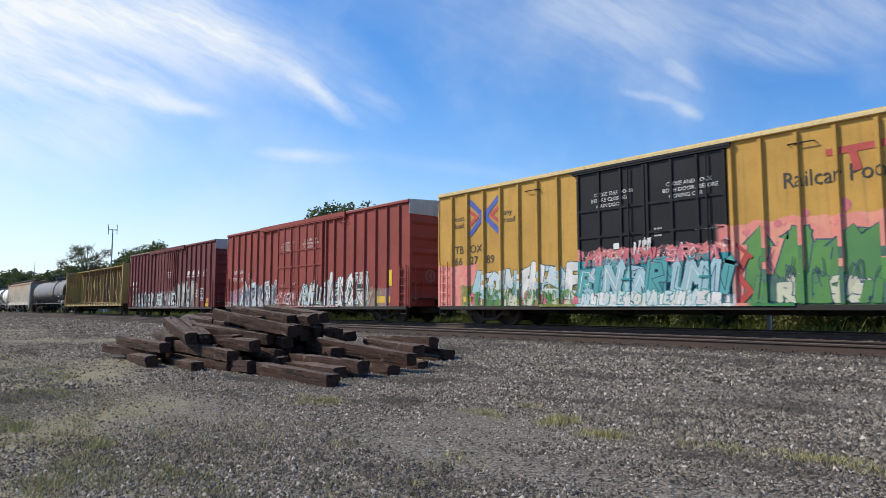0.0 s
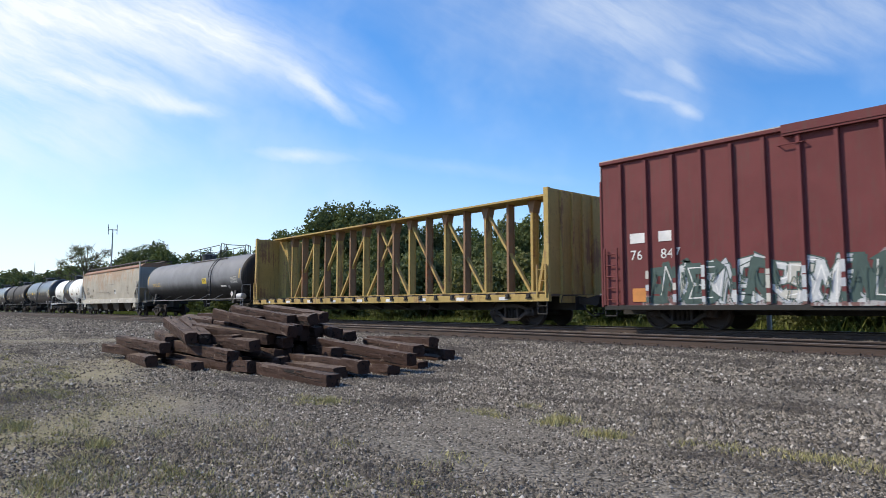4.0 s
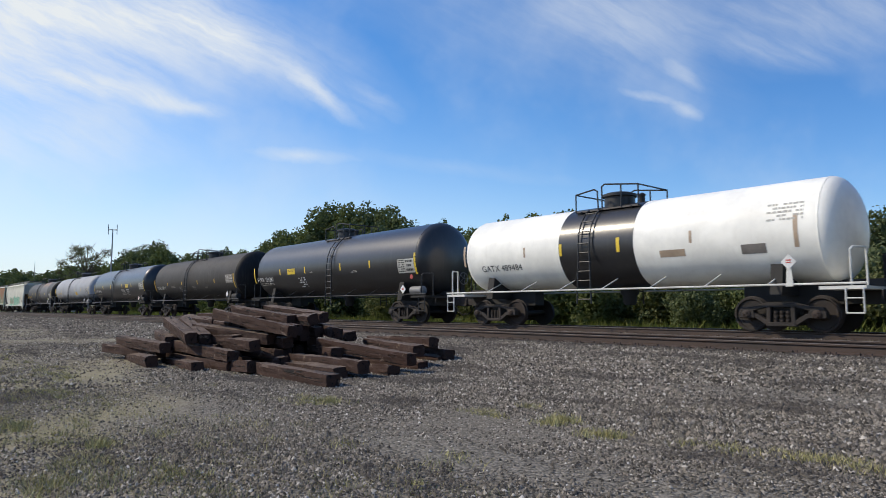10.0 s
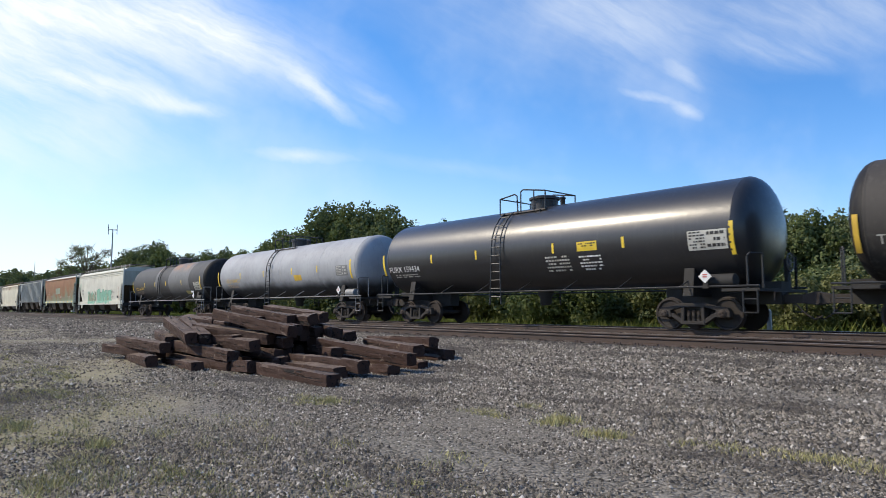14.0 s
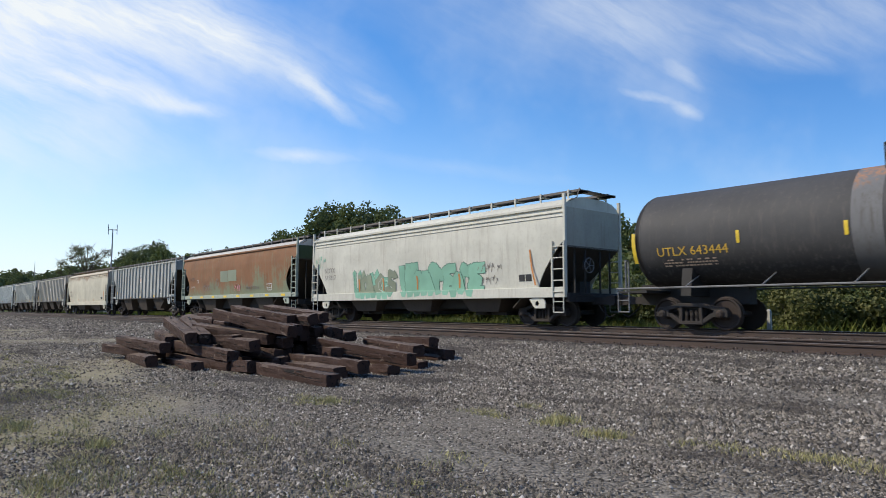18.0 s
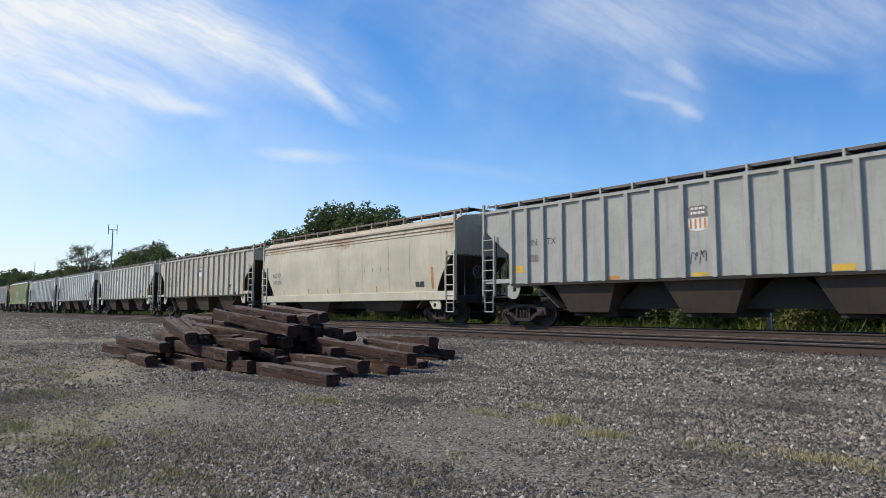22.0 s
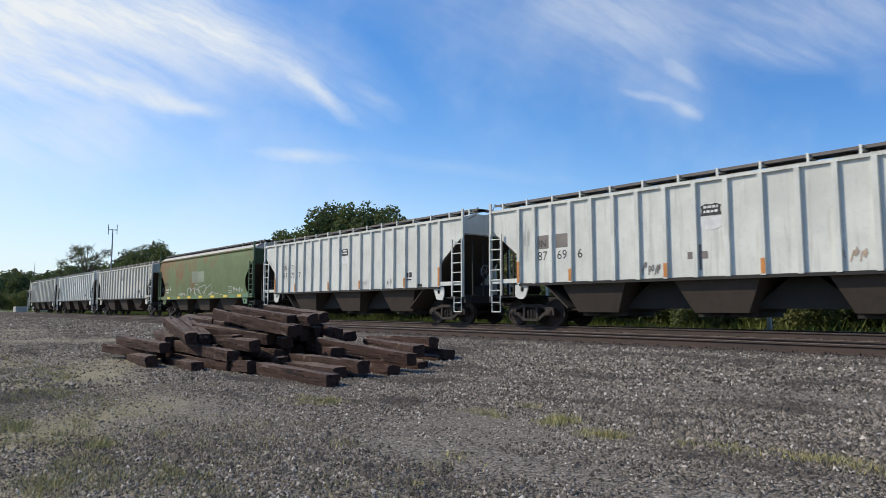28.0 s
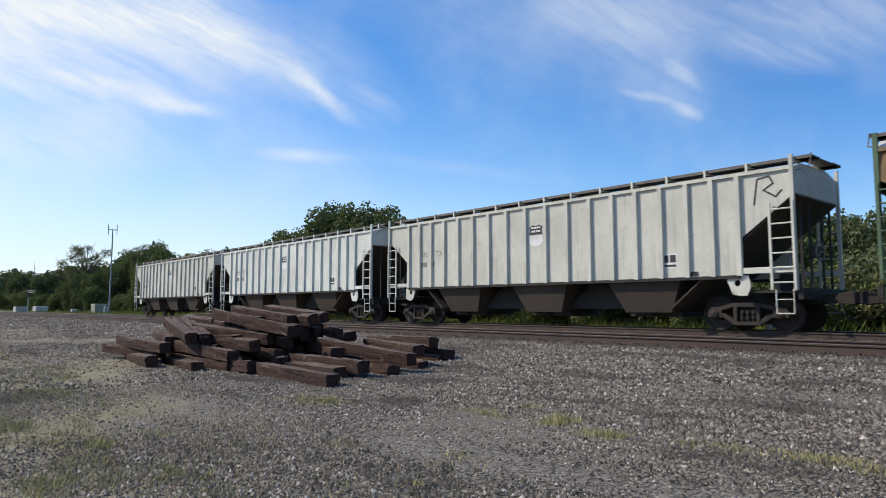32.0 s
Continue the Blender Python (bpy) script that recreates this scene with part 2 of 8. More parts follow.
# ---- mesh helpers ----
class Shape:
    """Collects vertices and faces of one mesh."""

    def __init__(self):
        self.v, self.f = [], []

    def add(self, verts, faces):
        n = len(self.v)
        self.v += [tuple(p) for p in verts]
        self.f += [tuple(i + n for i in f) for f in faces]
        return self

    def box(self, x0, x1, y0, y1, z0, z1):
        return self.add([(x, y, z) for x in (x0, x1) for y in (y0, y1) for z in (z0, z1)],
                        [(0, 1, 3, 2), (4, 6, 7, 5), (0, 4, 5, 1), (2, 3, 7, 6), (0, 2, 6, 4), (1, 5, 7, 3)])

    def frustum(self, top, bottom, z0, z1, cx=0, cy=0):
        """top, bottom: half sizes in x and y."""
        a = [(cx + sx * bottom[0], cy + sy * bottom[1], z0) for sx, sy in ((-1, -1), (1, -1), (1, 1), (-1, 1))]
        b = [(cx + sx * top[0], cy + sy * top[1], z1) for sx, sy in ((-1, -1), (1, -1), (1, 1), (-1, 1))]
        return self.add(a + b, [(3, 2, 1, 0), (4, 5, 6, 7), (0, 1, 5, 4), (1, 2, 6, 5), (2, 3, 7, 6), (3, 0, 4, 7)])

    def prism(self, poly, lo, hi, axis="y"):
        """A polygon (xz for axis y, yz for axis x, xy for axis z) drawn out along the axis."""
        at = {"y": lambda a, b, c: (a, c, b), "x": lambda a, b, c: (c, a, b), "z": lambda a, b, c: (a, b, c)}[axis]
        n = len(poly)
        vs = [at(a, b, lo) for a, b in poly] + [at(a, b, hi) for a, b in poly]
        return self.add(vs, [tuple(range(n)), tuple(range(2 * n - 1, n - 1, -1))] + [(i, i + n, (i + 1) % n + n, (i + 1) % n) for i in range(n)])

    def tube(self, p, q, r, n=8, r2=None):
        p, q = Vector(p), Vector(q)
        d = (q - p).normalized()
        a = d.orthogonal().normalized()
        b = d.cross(a)
        r2 = r if r2 is None else r2
        ring = [a * math.cos(2 * math.pi * k / n) + b * math.sin(2 * math.pi * k / n) for k in range(n)]
        return self.add([p + u * r for u in ring] + [q + u * r2 for u in ring],
                        [tuple(range(n)), tuple(range(2 * n - 1, n - 1, -1))] + [(i, (i + 1) % n, (i + 1) % n + n, i + n) for i in range(n)])

    def pipe(self, points, r, n=6):
        for p, q in zip(points, points[1:]):
            self.tube(p, q, r, n)
        return self

    def lathe(self, profile, n=32, axis="x", y=0, z=0, x=0, caps=True):
        """profile: (along, radius) pairs round an axis through (x, y, z)."""
        vs, k = [], len(profile)
        for i in range(n):
            c, s = math.cos(2 * math.pi * i / n), math.sin(2 * math.pi * i / n)
            for a, r in profile:
                vs.append({"x": (x + a, y + r * c, z + r * s), "y": (x + r * c, y + a, z + r * s), "z": (x + r * c, y + r * s, z + a)}[axis])
        fs = [(i * k + j, i * k + j + 1, ((i + 1) % n) * k + j + 1, ((i + 1) % n) * k + j) for i in range(n) for j in range(k - 1)]
        if caps:
            fs += [tuple(i * k for i in range(n)), tuple(i * k + k - 1 for i in range(n))]
        return self.add(vs, fs)

    def ribbon(self, points, width, y, closed=False):
        """A flat painted stroke in the xz plane at depth y."""
        pts = [Vector((a, b)) for a, b in points]
        for k, (p, q) in enumerate(zip(pts, pts[1:] + (pts[:1] if closed else []))):
            d = (q - p)
            if d.length < 1e-4:
                continue
            d.normalize()
            o = Vector((-d.y, d.x)) * width / 2
            e = d * width * 0.35
            self.add([(c.x, y - 0.0003 * k, c.y) for c in (p - o - e, q - o + e, q + o + e, p + o - e)], [(0, 1, 2, 3)])
        return self

    def mesh(self, name, smooth=0.0, bevel=0.0):
        bm = bmesh.new()
        vs = [bm.verts.new(p) for p in self.v]
        for f in self.f:
            try:
                bm.faces.new([vs[i] for i in f])
            except ValueError:
                pass
        bmesh.ops.recalc_face_normals(bm, faces=bm.faces)
        if bevel:
            bmesh.ops.bevel(bm, geom=[e for e in bm.edges if len(e.link_faces) == 2 and e.calc_face_angle() > 0.6], offset=bevel, segments=1, affect="EDGES")
        me = D.meshes.new(name)
        bm.to_mesh(me)
        bm.free()
        if smooth:
            me.polygons.foreach_set("use_smooth", [True] * len(me.polygons))
            me.set_sharp_from_angle(angle=radians(smooth))
        return me


def part(name, shape, mat, parent=None, label="", at=(0, 0, 0), rz=0.0, smooth=0.0, bevel=0.0):
    """One mesh object, under a thing or under a part; shape may be a mesh that is shared."""
    me = shape if isinstance(shape, bpy.types.Mesh) else shape.mesh(name, smooth, bevel)
    ob = new(name, me)
    if mat and not me.materials:
        me.materials.append(MATS[mat])
    elif mat and me.materials[0] != MATS[mat]:
        ob.material_slots[0].link = "OBJECT"
        ob.material_slots[0].material = MATS[mat]
    if parent:
        ob.parent = parent
    ob.location = at
    if rz:
        ob.rotation_euler = (0, 0, rz)
    if label:
        ob["label"] = label
    return ob


def raw_mesh(name, verts, faces, mat, smooth=False):
    """A large mesh straight from numpy arrays; all faces have the same number of corners."""
    me = D.meshes.new(name)
    k = faces.shape[1]
    me.vertices.add(len(verts))
    me.vertices.foreach_set("co", np.ascontiguousarray(verts, np.float32).ravel())
    me.loops.add(faces.size)
    me.loops.foreach_set("vertex_index", np.ascontiguousarray(faces, np.int32).ravel())
    me.polygons.add(len(faces))
    me.polygons.foreach_set("loop_start", np.arange(0, faces.size, k, dtype=np.int32))
    if smooth:
        me.polygons.foreach_set("use_smooth", np.ones(len(faces), bool))
    me.materials.append(MATS[mat])
    me.update(calc_edges=True)
    return me


GLYPHS = {}
PAINTED = []   # flat paint on a side, with the depth it was laid at


def glyphs(text):
    """Flat lettering as vertices (x, z) of height about one and faces."""
    if text not in GLYPHS:
        cu = D.curves.new("lettering", "FONT")
        cu.body, cu.size, cu.resolution_u = text, 1.0, 2
        ob = new("lettering", cu)
        me = D.meshes.new_from_object(ob.evaluated_get(bpy.context.evaluated_depsgraph_get()))
        GLYPHS[text] = ([(v.co.x, v.co.y) for v in me.vertices], [tuple(p.vertices) for p in me.polygons])
        D.objects.remove(ob)
        D.curves.remove(cu)
        D.meshes.remove(me)
    return GLYPHS[text]


def lettering(parent, text, x, z, size, mat, y=-1.6, wrap=None, stretch=1.0, name="lettering", posts=(), post_y=-1.6):
    """Painted words on a side: on the flat at depth y, or wrapped round a shell (radius, centre height)."""
    vs, fs = glyphs(text)
    s = Shape()
    if wrap:
        r, zc = wrap
        a0 = math.asin(max(-1, min(1, (z - zc) / r)))
        s.add([(x + a * size * stretch, -(r + 0.008) * math.cos(a0 + b * size / r), zc + (r + 0.008) * math.sin(a0 + b * size / r)) for a, b in vs], fs)
    else:
        s.add([(x + a * size * stretch, y - 0.005, z + b * size) for a, b in vs], fs)
    me = D.meshes.new(name)
    me.from_pydata(s.v, [], s.f)
    if posts:
        bm = bmesh.new()
        bm.from_mesh(me)
        inside = [(p - 0.05, p + 0.05) for p in posts]
        for a, b in inside:
            for e in (a, b):
                bmesh.ops.bisect_plane(bm, geom=bm.verts[:] + bm.edges[:] + bm.faces[:], plane_co=(e, 0, 0), plane_no=(1, 0, 0))
        on = [f for f in bm.faces if any(a < f.calc_center_median().x < b for a, b in inside)]
        loose = bmesh.ops.split(bm, geom=on)["geom"]
        for v in {v for f in loose if isinstance(f, bmesh.types.BMFace) for v in f.verts}:
            v.co.y = post_y - 0.006
        bm.to_mesh(me)
        bm.free()
    ob = tagged(part(name, me, mat, parent), kind="stuff")
    if not wrap:
        PAINTED.append((ob, y))
    return ob


def bars(parent, x, z, rows, width, height, mat, y=-1.6, wrap=None, seed=1, name="stencil"):
    """Small stencilled data that cannot be read: rows of short plain bars."""
    rnd, s = random.Random(seed), Shape()
    step = height / rows
    for i in range(rows):
        cx, zz = x, z - i * step
        while cx < x + width:
            w = rnd.uniform(0.04, 0.12)
            if rnd.random() > 0.2:
                quad(s, cx, min(cx + w, x + width), zz - step * 0.5, zz, y - 0.006, wrap)
            cx += w + 0.025
    ob = tagged(part(name, s, mat, parent), kind="stuff")
    if not wrap:
        PAINTED.append((ob, y))
    return ob


def quad(s, x0, x1, z0, z1, y, wrap=None, lift=0.007):
    if not wrap:
        return s.add([(x0, y, z0), (x1, y, z0), (x1, y, z1), (x0, y, z1)], [(0, 1, 2, 3)])
    r, zc = wrap
    a0, a1 = (math.asin(max(-1, min(1, (q - zc) / r))) for q in (z0, z1))
    k = max(1, math.ceil(abs(a1 - a0) / 0.07))
    vs = []
    for i in range(k + 1):
        a = a0 + (a1 - a0) * i / k
        vs += [(x0, -(r + lift) * math.cos(a), zc + (r + lift) * math.sin(a)), (x1, -(r + lift) * math.cos(a), zc + (r + lift) * math.sin(a))]
    return s.add(vs, [(2 * i, 2 * i + 1, 2 * i + 3, 2 * i + 2) for i in range(k)])


def plate(parent, x0, x1, z0, z1, mat, y=-1.6, wrap=None, name="plate", label="", lift=0.0):
    """A thin plate or a block of paint on the side."""
    if wrap:
        return part(name, quad(Shape(), x0, x1, z0, z1, y, wrap, 0.005 + lift), mat, parent, label)
    cuts = max(1, int((z1 - z0) / 0.25))
    s = Shape()
    for k in range(cuts):
        s.box(x0, x1, y - 0.006 - lift, y - 0.001, z0 + (z1 - z0) * k / cuts, z0 + (z1 - z0) * (k + 1) / cuts)
    ob = part(name, s, mat, parent, label)
    PAINTED.append((ob, y))
    return ob


def hug(car, wide):
    """Lay the flat paint of a car onto its bowed side; wide gives the half width at a height."""
    for ob, y in PAINTED:
        if ob.parent == car and not ob.name.startswith(("reflector", "plate")):
            for o in (ob, *ob.children):
                for v in o.data.vertices:
                    v.co.y = -wide(v.co.z) - 0.003 + min(v.co.y - y, 0.0)


# ---- running gear that all cars share ----
def build_gear():
    g = {}
    s = Shape()
    for sy in (-1, 1):
        s.lathe([(0.68 * sy, 0.12), (0.69 * sy, 0.44), (0.70 * sy, 0.487), (0.725 * sy, 0.482), (0.735 * sy, 0.457), (0.83 * sy, 0.452),
                 (0.832 * sy, 0.40), (0.79 * sy, 0.37), (0.775 * sy, 0.17), (0.835 * sy, 0.13), (0.835 * sy, 0.09)], 28, "y")
        s.lathe([(0.9 * sy, 0.115), (1.14 * sy, 0.115), (1.16 * sy, 0.09), (1.17 * sy, 0.03)], 14, "y")
    s.tube((0, -0.95, 0), (0, 0.95, 0), 0.085, 12)
    for k in range(3):
        a = 2 * math.pi * k / 3
        for sy in (-1, 1):
            s.tube((0.05 * math.cos(a), 1.155 * sy, 0.05 * math.sin(a)), (0.05 * math.cos(a), 1.185 * sy, 0.05 * math.sin(a)), 0.018, 6)
    g["wheelset"] = s.mesh("wheelset", 35)
    s = Shape()
    s.prism([(-1.08, 0.50), (-1.02, 0.63), (-0.70, 0.66), (-0.35, 0.76), (0.35, 0.76), (0.70, 0.66), (1.02, 0.63), (1.08, 0.50),
             (0.98, 0.50), (0.72, 0.54), (0.36, 0.64), (-0.36, 0.64), (-0.72, 0.54), (-0.98, 0.50)], -0.09, 0.09)
    for k in (-1, 1):
        s.prism([(k * 1.08, 0.36), (k * 1.08, 0.52), (k * 0.68, 0.56), (k * 0.66, 0.36)], -0.1, 0.1)
        s.prism([(k * 0.76, 0.50), (k * 0.68, 0.38), (k * 0.36, 0.17), (k * 0.30, 0.27), (k * 0.58, 0.46)], -0.085, 0.085)
        s.prism([(k * 0.36, 0.18), (k * 0.26, 0.18), (k * 0.24, 0.68), (k * 0.35, 0.68)], -0.1, 0.1)
    s.prism([(-0.38, 0.15), (0.38, 0.15), (0.32, 0.25), (-0.32, 0.25)], -0.11, 0.11)
    g["side_frame"] = s.mesh("side_frame", 0, 0.012)
    s = Shape()
    for i in (-0.15, 0.0, 0.15):
        prof = [(0.25, 0.03)]
        for k in range(9):
            prof += [(0.26 + k * 0.033, 0.062), (0.275 + k * 0.033, 0.048)]
        prof += [(0.56, 0.03)]
        s.lathe(prof, 10, "z", x=i)
    g["spring"] = s.mesh("spring", 30)
    s = Shape()
    s.prism([(-0.95, 0.50), (-0.4, 0.42), (0.4, 0.42), (0.95, 0.50), (1.0, 0.64), (0.3, 0.72), (-0.3, 0.72), (-1.0, 0.64)], -0.2, 0.2, "x")
    s.lathe([(0.70, 0.2), (0.84, 0.2)], 16, "z")
    for k in (-1, 1):
        s.tube((k * 0.42, -0.72, 0.38), (k * 0.42, 0.72, 0.38), 0.05, 8)
        s.box(k * 0.40 - 0.04, k * 0.40 + 0.04, -0.82, -0.66, 0.28, 0.56).box(k * 0.40 - 0.04, k * 0.40 + 0.04, 0.66, 0.82, 0.28, 0.56)
    g["bolster"] = s.mesh("truck", 0, 0.01)
    s = Shape()
    s.box(-0.55, 0.30, -0.11, 0.11, 0.74, 0.98)
    s.prism([(0.28, 0.74), (0.62, 0.70), (0.72, 0.76), (0.72, 1.02), (0.60, 1.05), (0.28, 0.98)], -0.15, 0.12)
    s.prism([(0.60, 0.16), (0.78, 0.10), (0.80, -0.02), (0.70, -0.05), (0.64, 0.05)], 0.72, 1.03, "z")
    s.pipe([(0.1, -0.2, 0.75), (0.35, -0.3, 0.5), (0.6, -0.26, 0.32), (0.75, -0.18, 0.42)], 0.025, 6)
    s.pipe([(-0.2, 0.1, 1.0), (0.0, -0.4, 1.04), (0.0, -1.2, 1.04), (0.02, -1.3, 0.8)], 0.018, 6)
    g["coupler"] = s.mesh("coupler", 0, 0.01)
    s = Shape()
    s.lathe([(-0.018, 0.25), (0.0, 0.268), (0.018, 0.25), (0.0, 0.232), (-0.018, 0.25)], 20, "x", caps=False)
    for k in range(5):
        a = 2 * math.pi * k / 5
        s.tube((0, 0, 0), (0.0, 0.25 * math.cos(a), 0.25 * math.sin(a)), 0.014, 5)
    g["brake_wheel"] = s.mesh("brake_wheel", 30)
    for key, mat in (("wheelset", "wheel_steel"), ("side_frame", "truck_iron"), ("spring", "truck_iron"), ("bolster", "underframe"), ("coupler", "truck_iron"), ("brake_wheel", "grey_iron")):
        g[key].materials.append(MATS[mat])
    return g


GEAR = build_gear()
AXLES = []


def running_gear(car, truck_x, end_x):
    """Two trucks and two couplers; end_x is where the striker stands."""
    for k in (-1, 1):
        tr = part("truck", GEAR["bolster"], None, car, at=(k * truck_x, 0, 0))
        for y in (-1.02, 1.02):
            part("side_frame", GEAR["side_frame"], None, tr, at=(0, y, 0))
            part("spring_nest", GEAR["spring"], None, tr, at=(0, y, 0))
        for x in (-0.87, 0.87):
            AXLES.append(part("wheelset", GEAR["wheelset"], None, tr, at=(x, 0, 0.457)))
        part("coupler", GEAR["coupler"], None, car, at=(k * end_x, 0, 0), rz=0 if k > 0 else math.pi)


def ladder_shape(x0, x1, z0, z1, y, rungs, r=0.022, inner=0.0):
    """An upright ladder on a side; its stiles are flat bars, its rungs round."""
    s = Shape()
    for x in (x0, x1):
        s.box(x - 0.03, x + 0.03, y - 0.025, y + 0.025, z0, z1)
    for k in range(rungs):
        z = z0 + (z1 - z0) * (k + 0.5) / rungs
        s.tube((x0, y, z), (x1, y, z), r, 6)
    return s


def stirrup(x0, x1, y, top, low):
    return Shape().pipe([(x0, y, top), (x0, y, low), (x1, y, low), (x1, y, top)], 0.02, 6).tube((x0, y, (top + low) / 2 + 0.05), (x1, y, (top + low) / 2 + 0.05), 0.016, 6)


CARS = []


def start_car(name, label, category, mid):
    car = new(name)
    car.empty_display_size = 0.5
    tagged(car, label, category, "cars of the freight train")
    CARS.append((car, mid))
    return car


# ---- covered hoppers ----
def roof_walk(car, half, eave, top, brackets, mat_post, mat_body):
    """Running boards either side of the hatches, on brackets along the eaves."""
    for sy in (-1, 1):
        s = Shape()
        y0, y1 = sorted((sy * 1.02, sy * 0.52))
        s.box(-half - 0.45, half + 0.45, y0, y1, top - 0.03, top)
        for e in (y0, y1):
            s.box(-half - 0.45, half + 0.45, e - 0.012, e + 0.012, top - 0.07, top + 0.012)
        part("running_board", s, "grating", car)
        post = Shape().box(-0.03, 0.03, sy * 1.08 - 0.02, sy * 1.08 + 0.02, eave - 0.05, top + 0.03).box(-0.03, 0.03, min(sy * 1.08, sy * 0.6), max(sy * 1.08, sy * 0.6), top - 0.11, top - 0.06).mesh("bracket")
        for k in range(brackets):
            part("bracket", post, mat_post, car, at=(-half + 2 * half * k / (brackets - 1), 0, 0))
    for k in (-1, 1):
        s = Shape()
        x0, x1 = sorted((k * (half + 0.02), k * (half + 0.42)))
        s.box(x0, x1, -1.0, 1.0, top - 0.03, top).pipe([(k * (half + 0.4), -1.0, top), (k * (half + 0.45), -1.05, top + 0.04), (k * (half + 0.45), -1.2, top - 0.3), (k * half, -1.3, top - 0.45)], 0.016, 5)
        part("end_walk", s, "grating", car)
    hatch = Shape().box(-0.58, 0.58, -0.42, 0.42, 0, 0.12).prism([(-0.44, 0.12), (0.44, 0.12), (0.3, 0.17), (-0.3, 0.17)], -0.6, 0.6, "x").mesh("hatch_cover", 0, 0.015)
    n = int(2 * (half - 0.8) / 1.5)
    for k in range(n):
        part("hatch_cover", hatch, mat_body, car, at=(-(half - 0.8) + 2 * (half - 0.8) * (k + 0.5) / n, 0, eave + 0.16))


def bracket_plate(k, x, y, z0, z1, wide):
    """The pierced gusset under the side sill by the truck."""
    outer, inner = [], []
    cx, cz = x, z1 - 0.2
    rim = [(x - wide / 2, z1), (x + wide / 2, z1), (x + (wide / 2 if k > 0 else 0.12), z0), (x - (0.12 if k > 0 else wide / 2), z0)]
    for a in range(12):
        t = 2 * math.pi * a / 12 + 0.1
        dx, dz = math.cos(t), math.sin(t)
        best = 9.0
        for (ax, az), (bx, bz) in zip(rim, rim[1:] + rim[:1]):
            den = dx * (bz - az) - dz * (bx - ax)
            if abs(den) > 1e-6:
                f = ((ax - cx) * (bz - az) - (az - cz) * (bx - ax)) / den
                g = ((ax - cx) * dz - (az - cz) * dx) / den
                if f > 0 and -0.001 <= g <= 1.001:
                    best = min(best, f)
        outer.append((cx + dx * best, cz + dz * best))
        inner.append((cx + dx * 0.085, cz + dz * 0.085))
    vs = [(a, y - 0.02, b) for a, b in outer + inner] + [(a, y + 0.02, b) for a, b in outer + inner]
    fs = []
    for i in range(12):
        j = (i + 1) % 12
        fs += [(i, j, 12 + j, 12 + i), (24 + i, 36 + i, 36 + j, 24 + j), (i, 24 + i, 24 + j, j), (12 + i, 12 + j, 36 + j, 36 + i)]
    return Shape().add(vs, fs)


def end_frame(car, half, sill_mat, frame_mat, slope_top, brake=True, posts=(0.42, 1.0)):
    """What stands under the slope sheets at each end: sill, posts, platform, ladders, steps, brake gear."""
    for k in (-1, 1):
        e = k * half
        part("end_sill", Shape().box(min(e, e + k * 0.14), max(e, e + k * 0.14), -1.55, 1.55, 0.82, 1.12), "underframe", car, bevel=0.01)
        part("end_platform", Shape().box(min(e, e - k * 1.4), max(e, e - k * 1.4), -1.45, 1.45, 1.0, 1.06), "underframe", car)
        for y in (-posts[1], -posts[0], posts[0], posts[1]):
            part("end_post", Shape().box(e - 0.03 - k * 0.05, e + 0.03 - k * 0.05, y - 0.022, y + 0.022, 1.06, slope_top - 0.02), frame_mat, car)
        part("air_reservoir" if k < 0 else "valve_box", Shape().lathe([(-0.42, 0.12), (-0.36, 0.17), (0.36, 0.17), (0.42, 0.12)], 14, "y") if k < 0 else Shape().box(-0.2, 0.2, -0.3, 0.3, -0.2, 0.25),
             "underframe", car, at=(e - k * 0.85, 0.35 * k, 1.30), smooth=35)
        for y in (-1.6, 1.6):
            part("step", stirrup(e - k * 0.06, e - k * 0.48, y, 1.08, 0.48), sill_mat, car)
    if brake:
        part("brake_wheel", GEAR["brake_wheel"], None, car, at=(half + 0.22, -0.55, 2.05))
        part("brake_housing", Shape().box(half + 0.02, half + 0.2, -0.68, -0.42, 1.9, 2.2), frame_mat, car, bevel=0.02)


def bays(car, count, half, top, mat, low=0.36, width=1.46):
    span = 2 * (half + 1.05) / count
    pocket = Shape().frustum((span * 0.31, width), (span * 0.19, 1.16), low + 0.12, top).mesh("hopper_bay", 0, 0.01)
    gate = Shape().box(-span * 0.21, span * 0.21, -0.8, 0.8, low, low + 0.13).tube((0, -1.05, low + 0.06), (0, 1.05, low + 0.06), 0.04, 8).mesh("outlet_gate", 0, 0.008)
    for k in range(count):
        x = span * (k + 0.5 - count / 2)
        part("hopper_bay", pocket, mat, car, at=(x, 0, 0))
        part("outlet_gate", gate, "underframe", car, at=(x, 0, 0))
        if k:
            # sheets leaning to a ridge between two bays, coloured near-black for the hollow's shade
            mid, reach = x - span / 2, span * 0.33
            part("ridge_sheet", Shape().prism([(mid - reach, 0.6), (mid - 0.3, top - 0.02), (mid + 0.3, top - 0.02), (mid + reach, 0.6)], -0.75, 0.75), "underframe", car)


RIBS = (0.455, 1.37, 2.27, 3.12, 3.95, 4.78, 5.58, 6.32, 7.04)


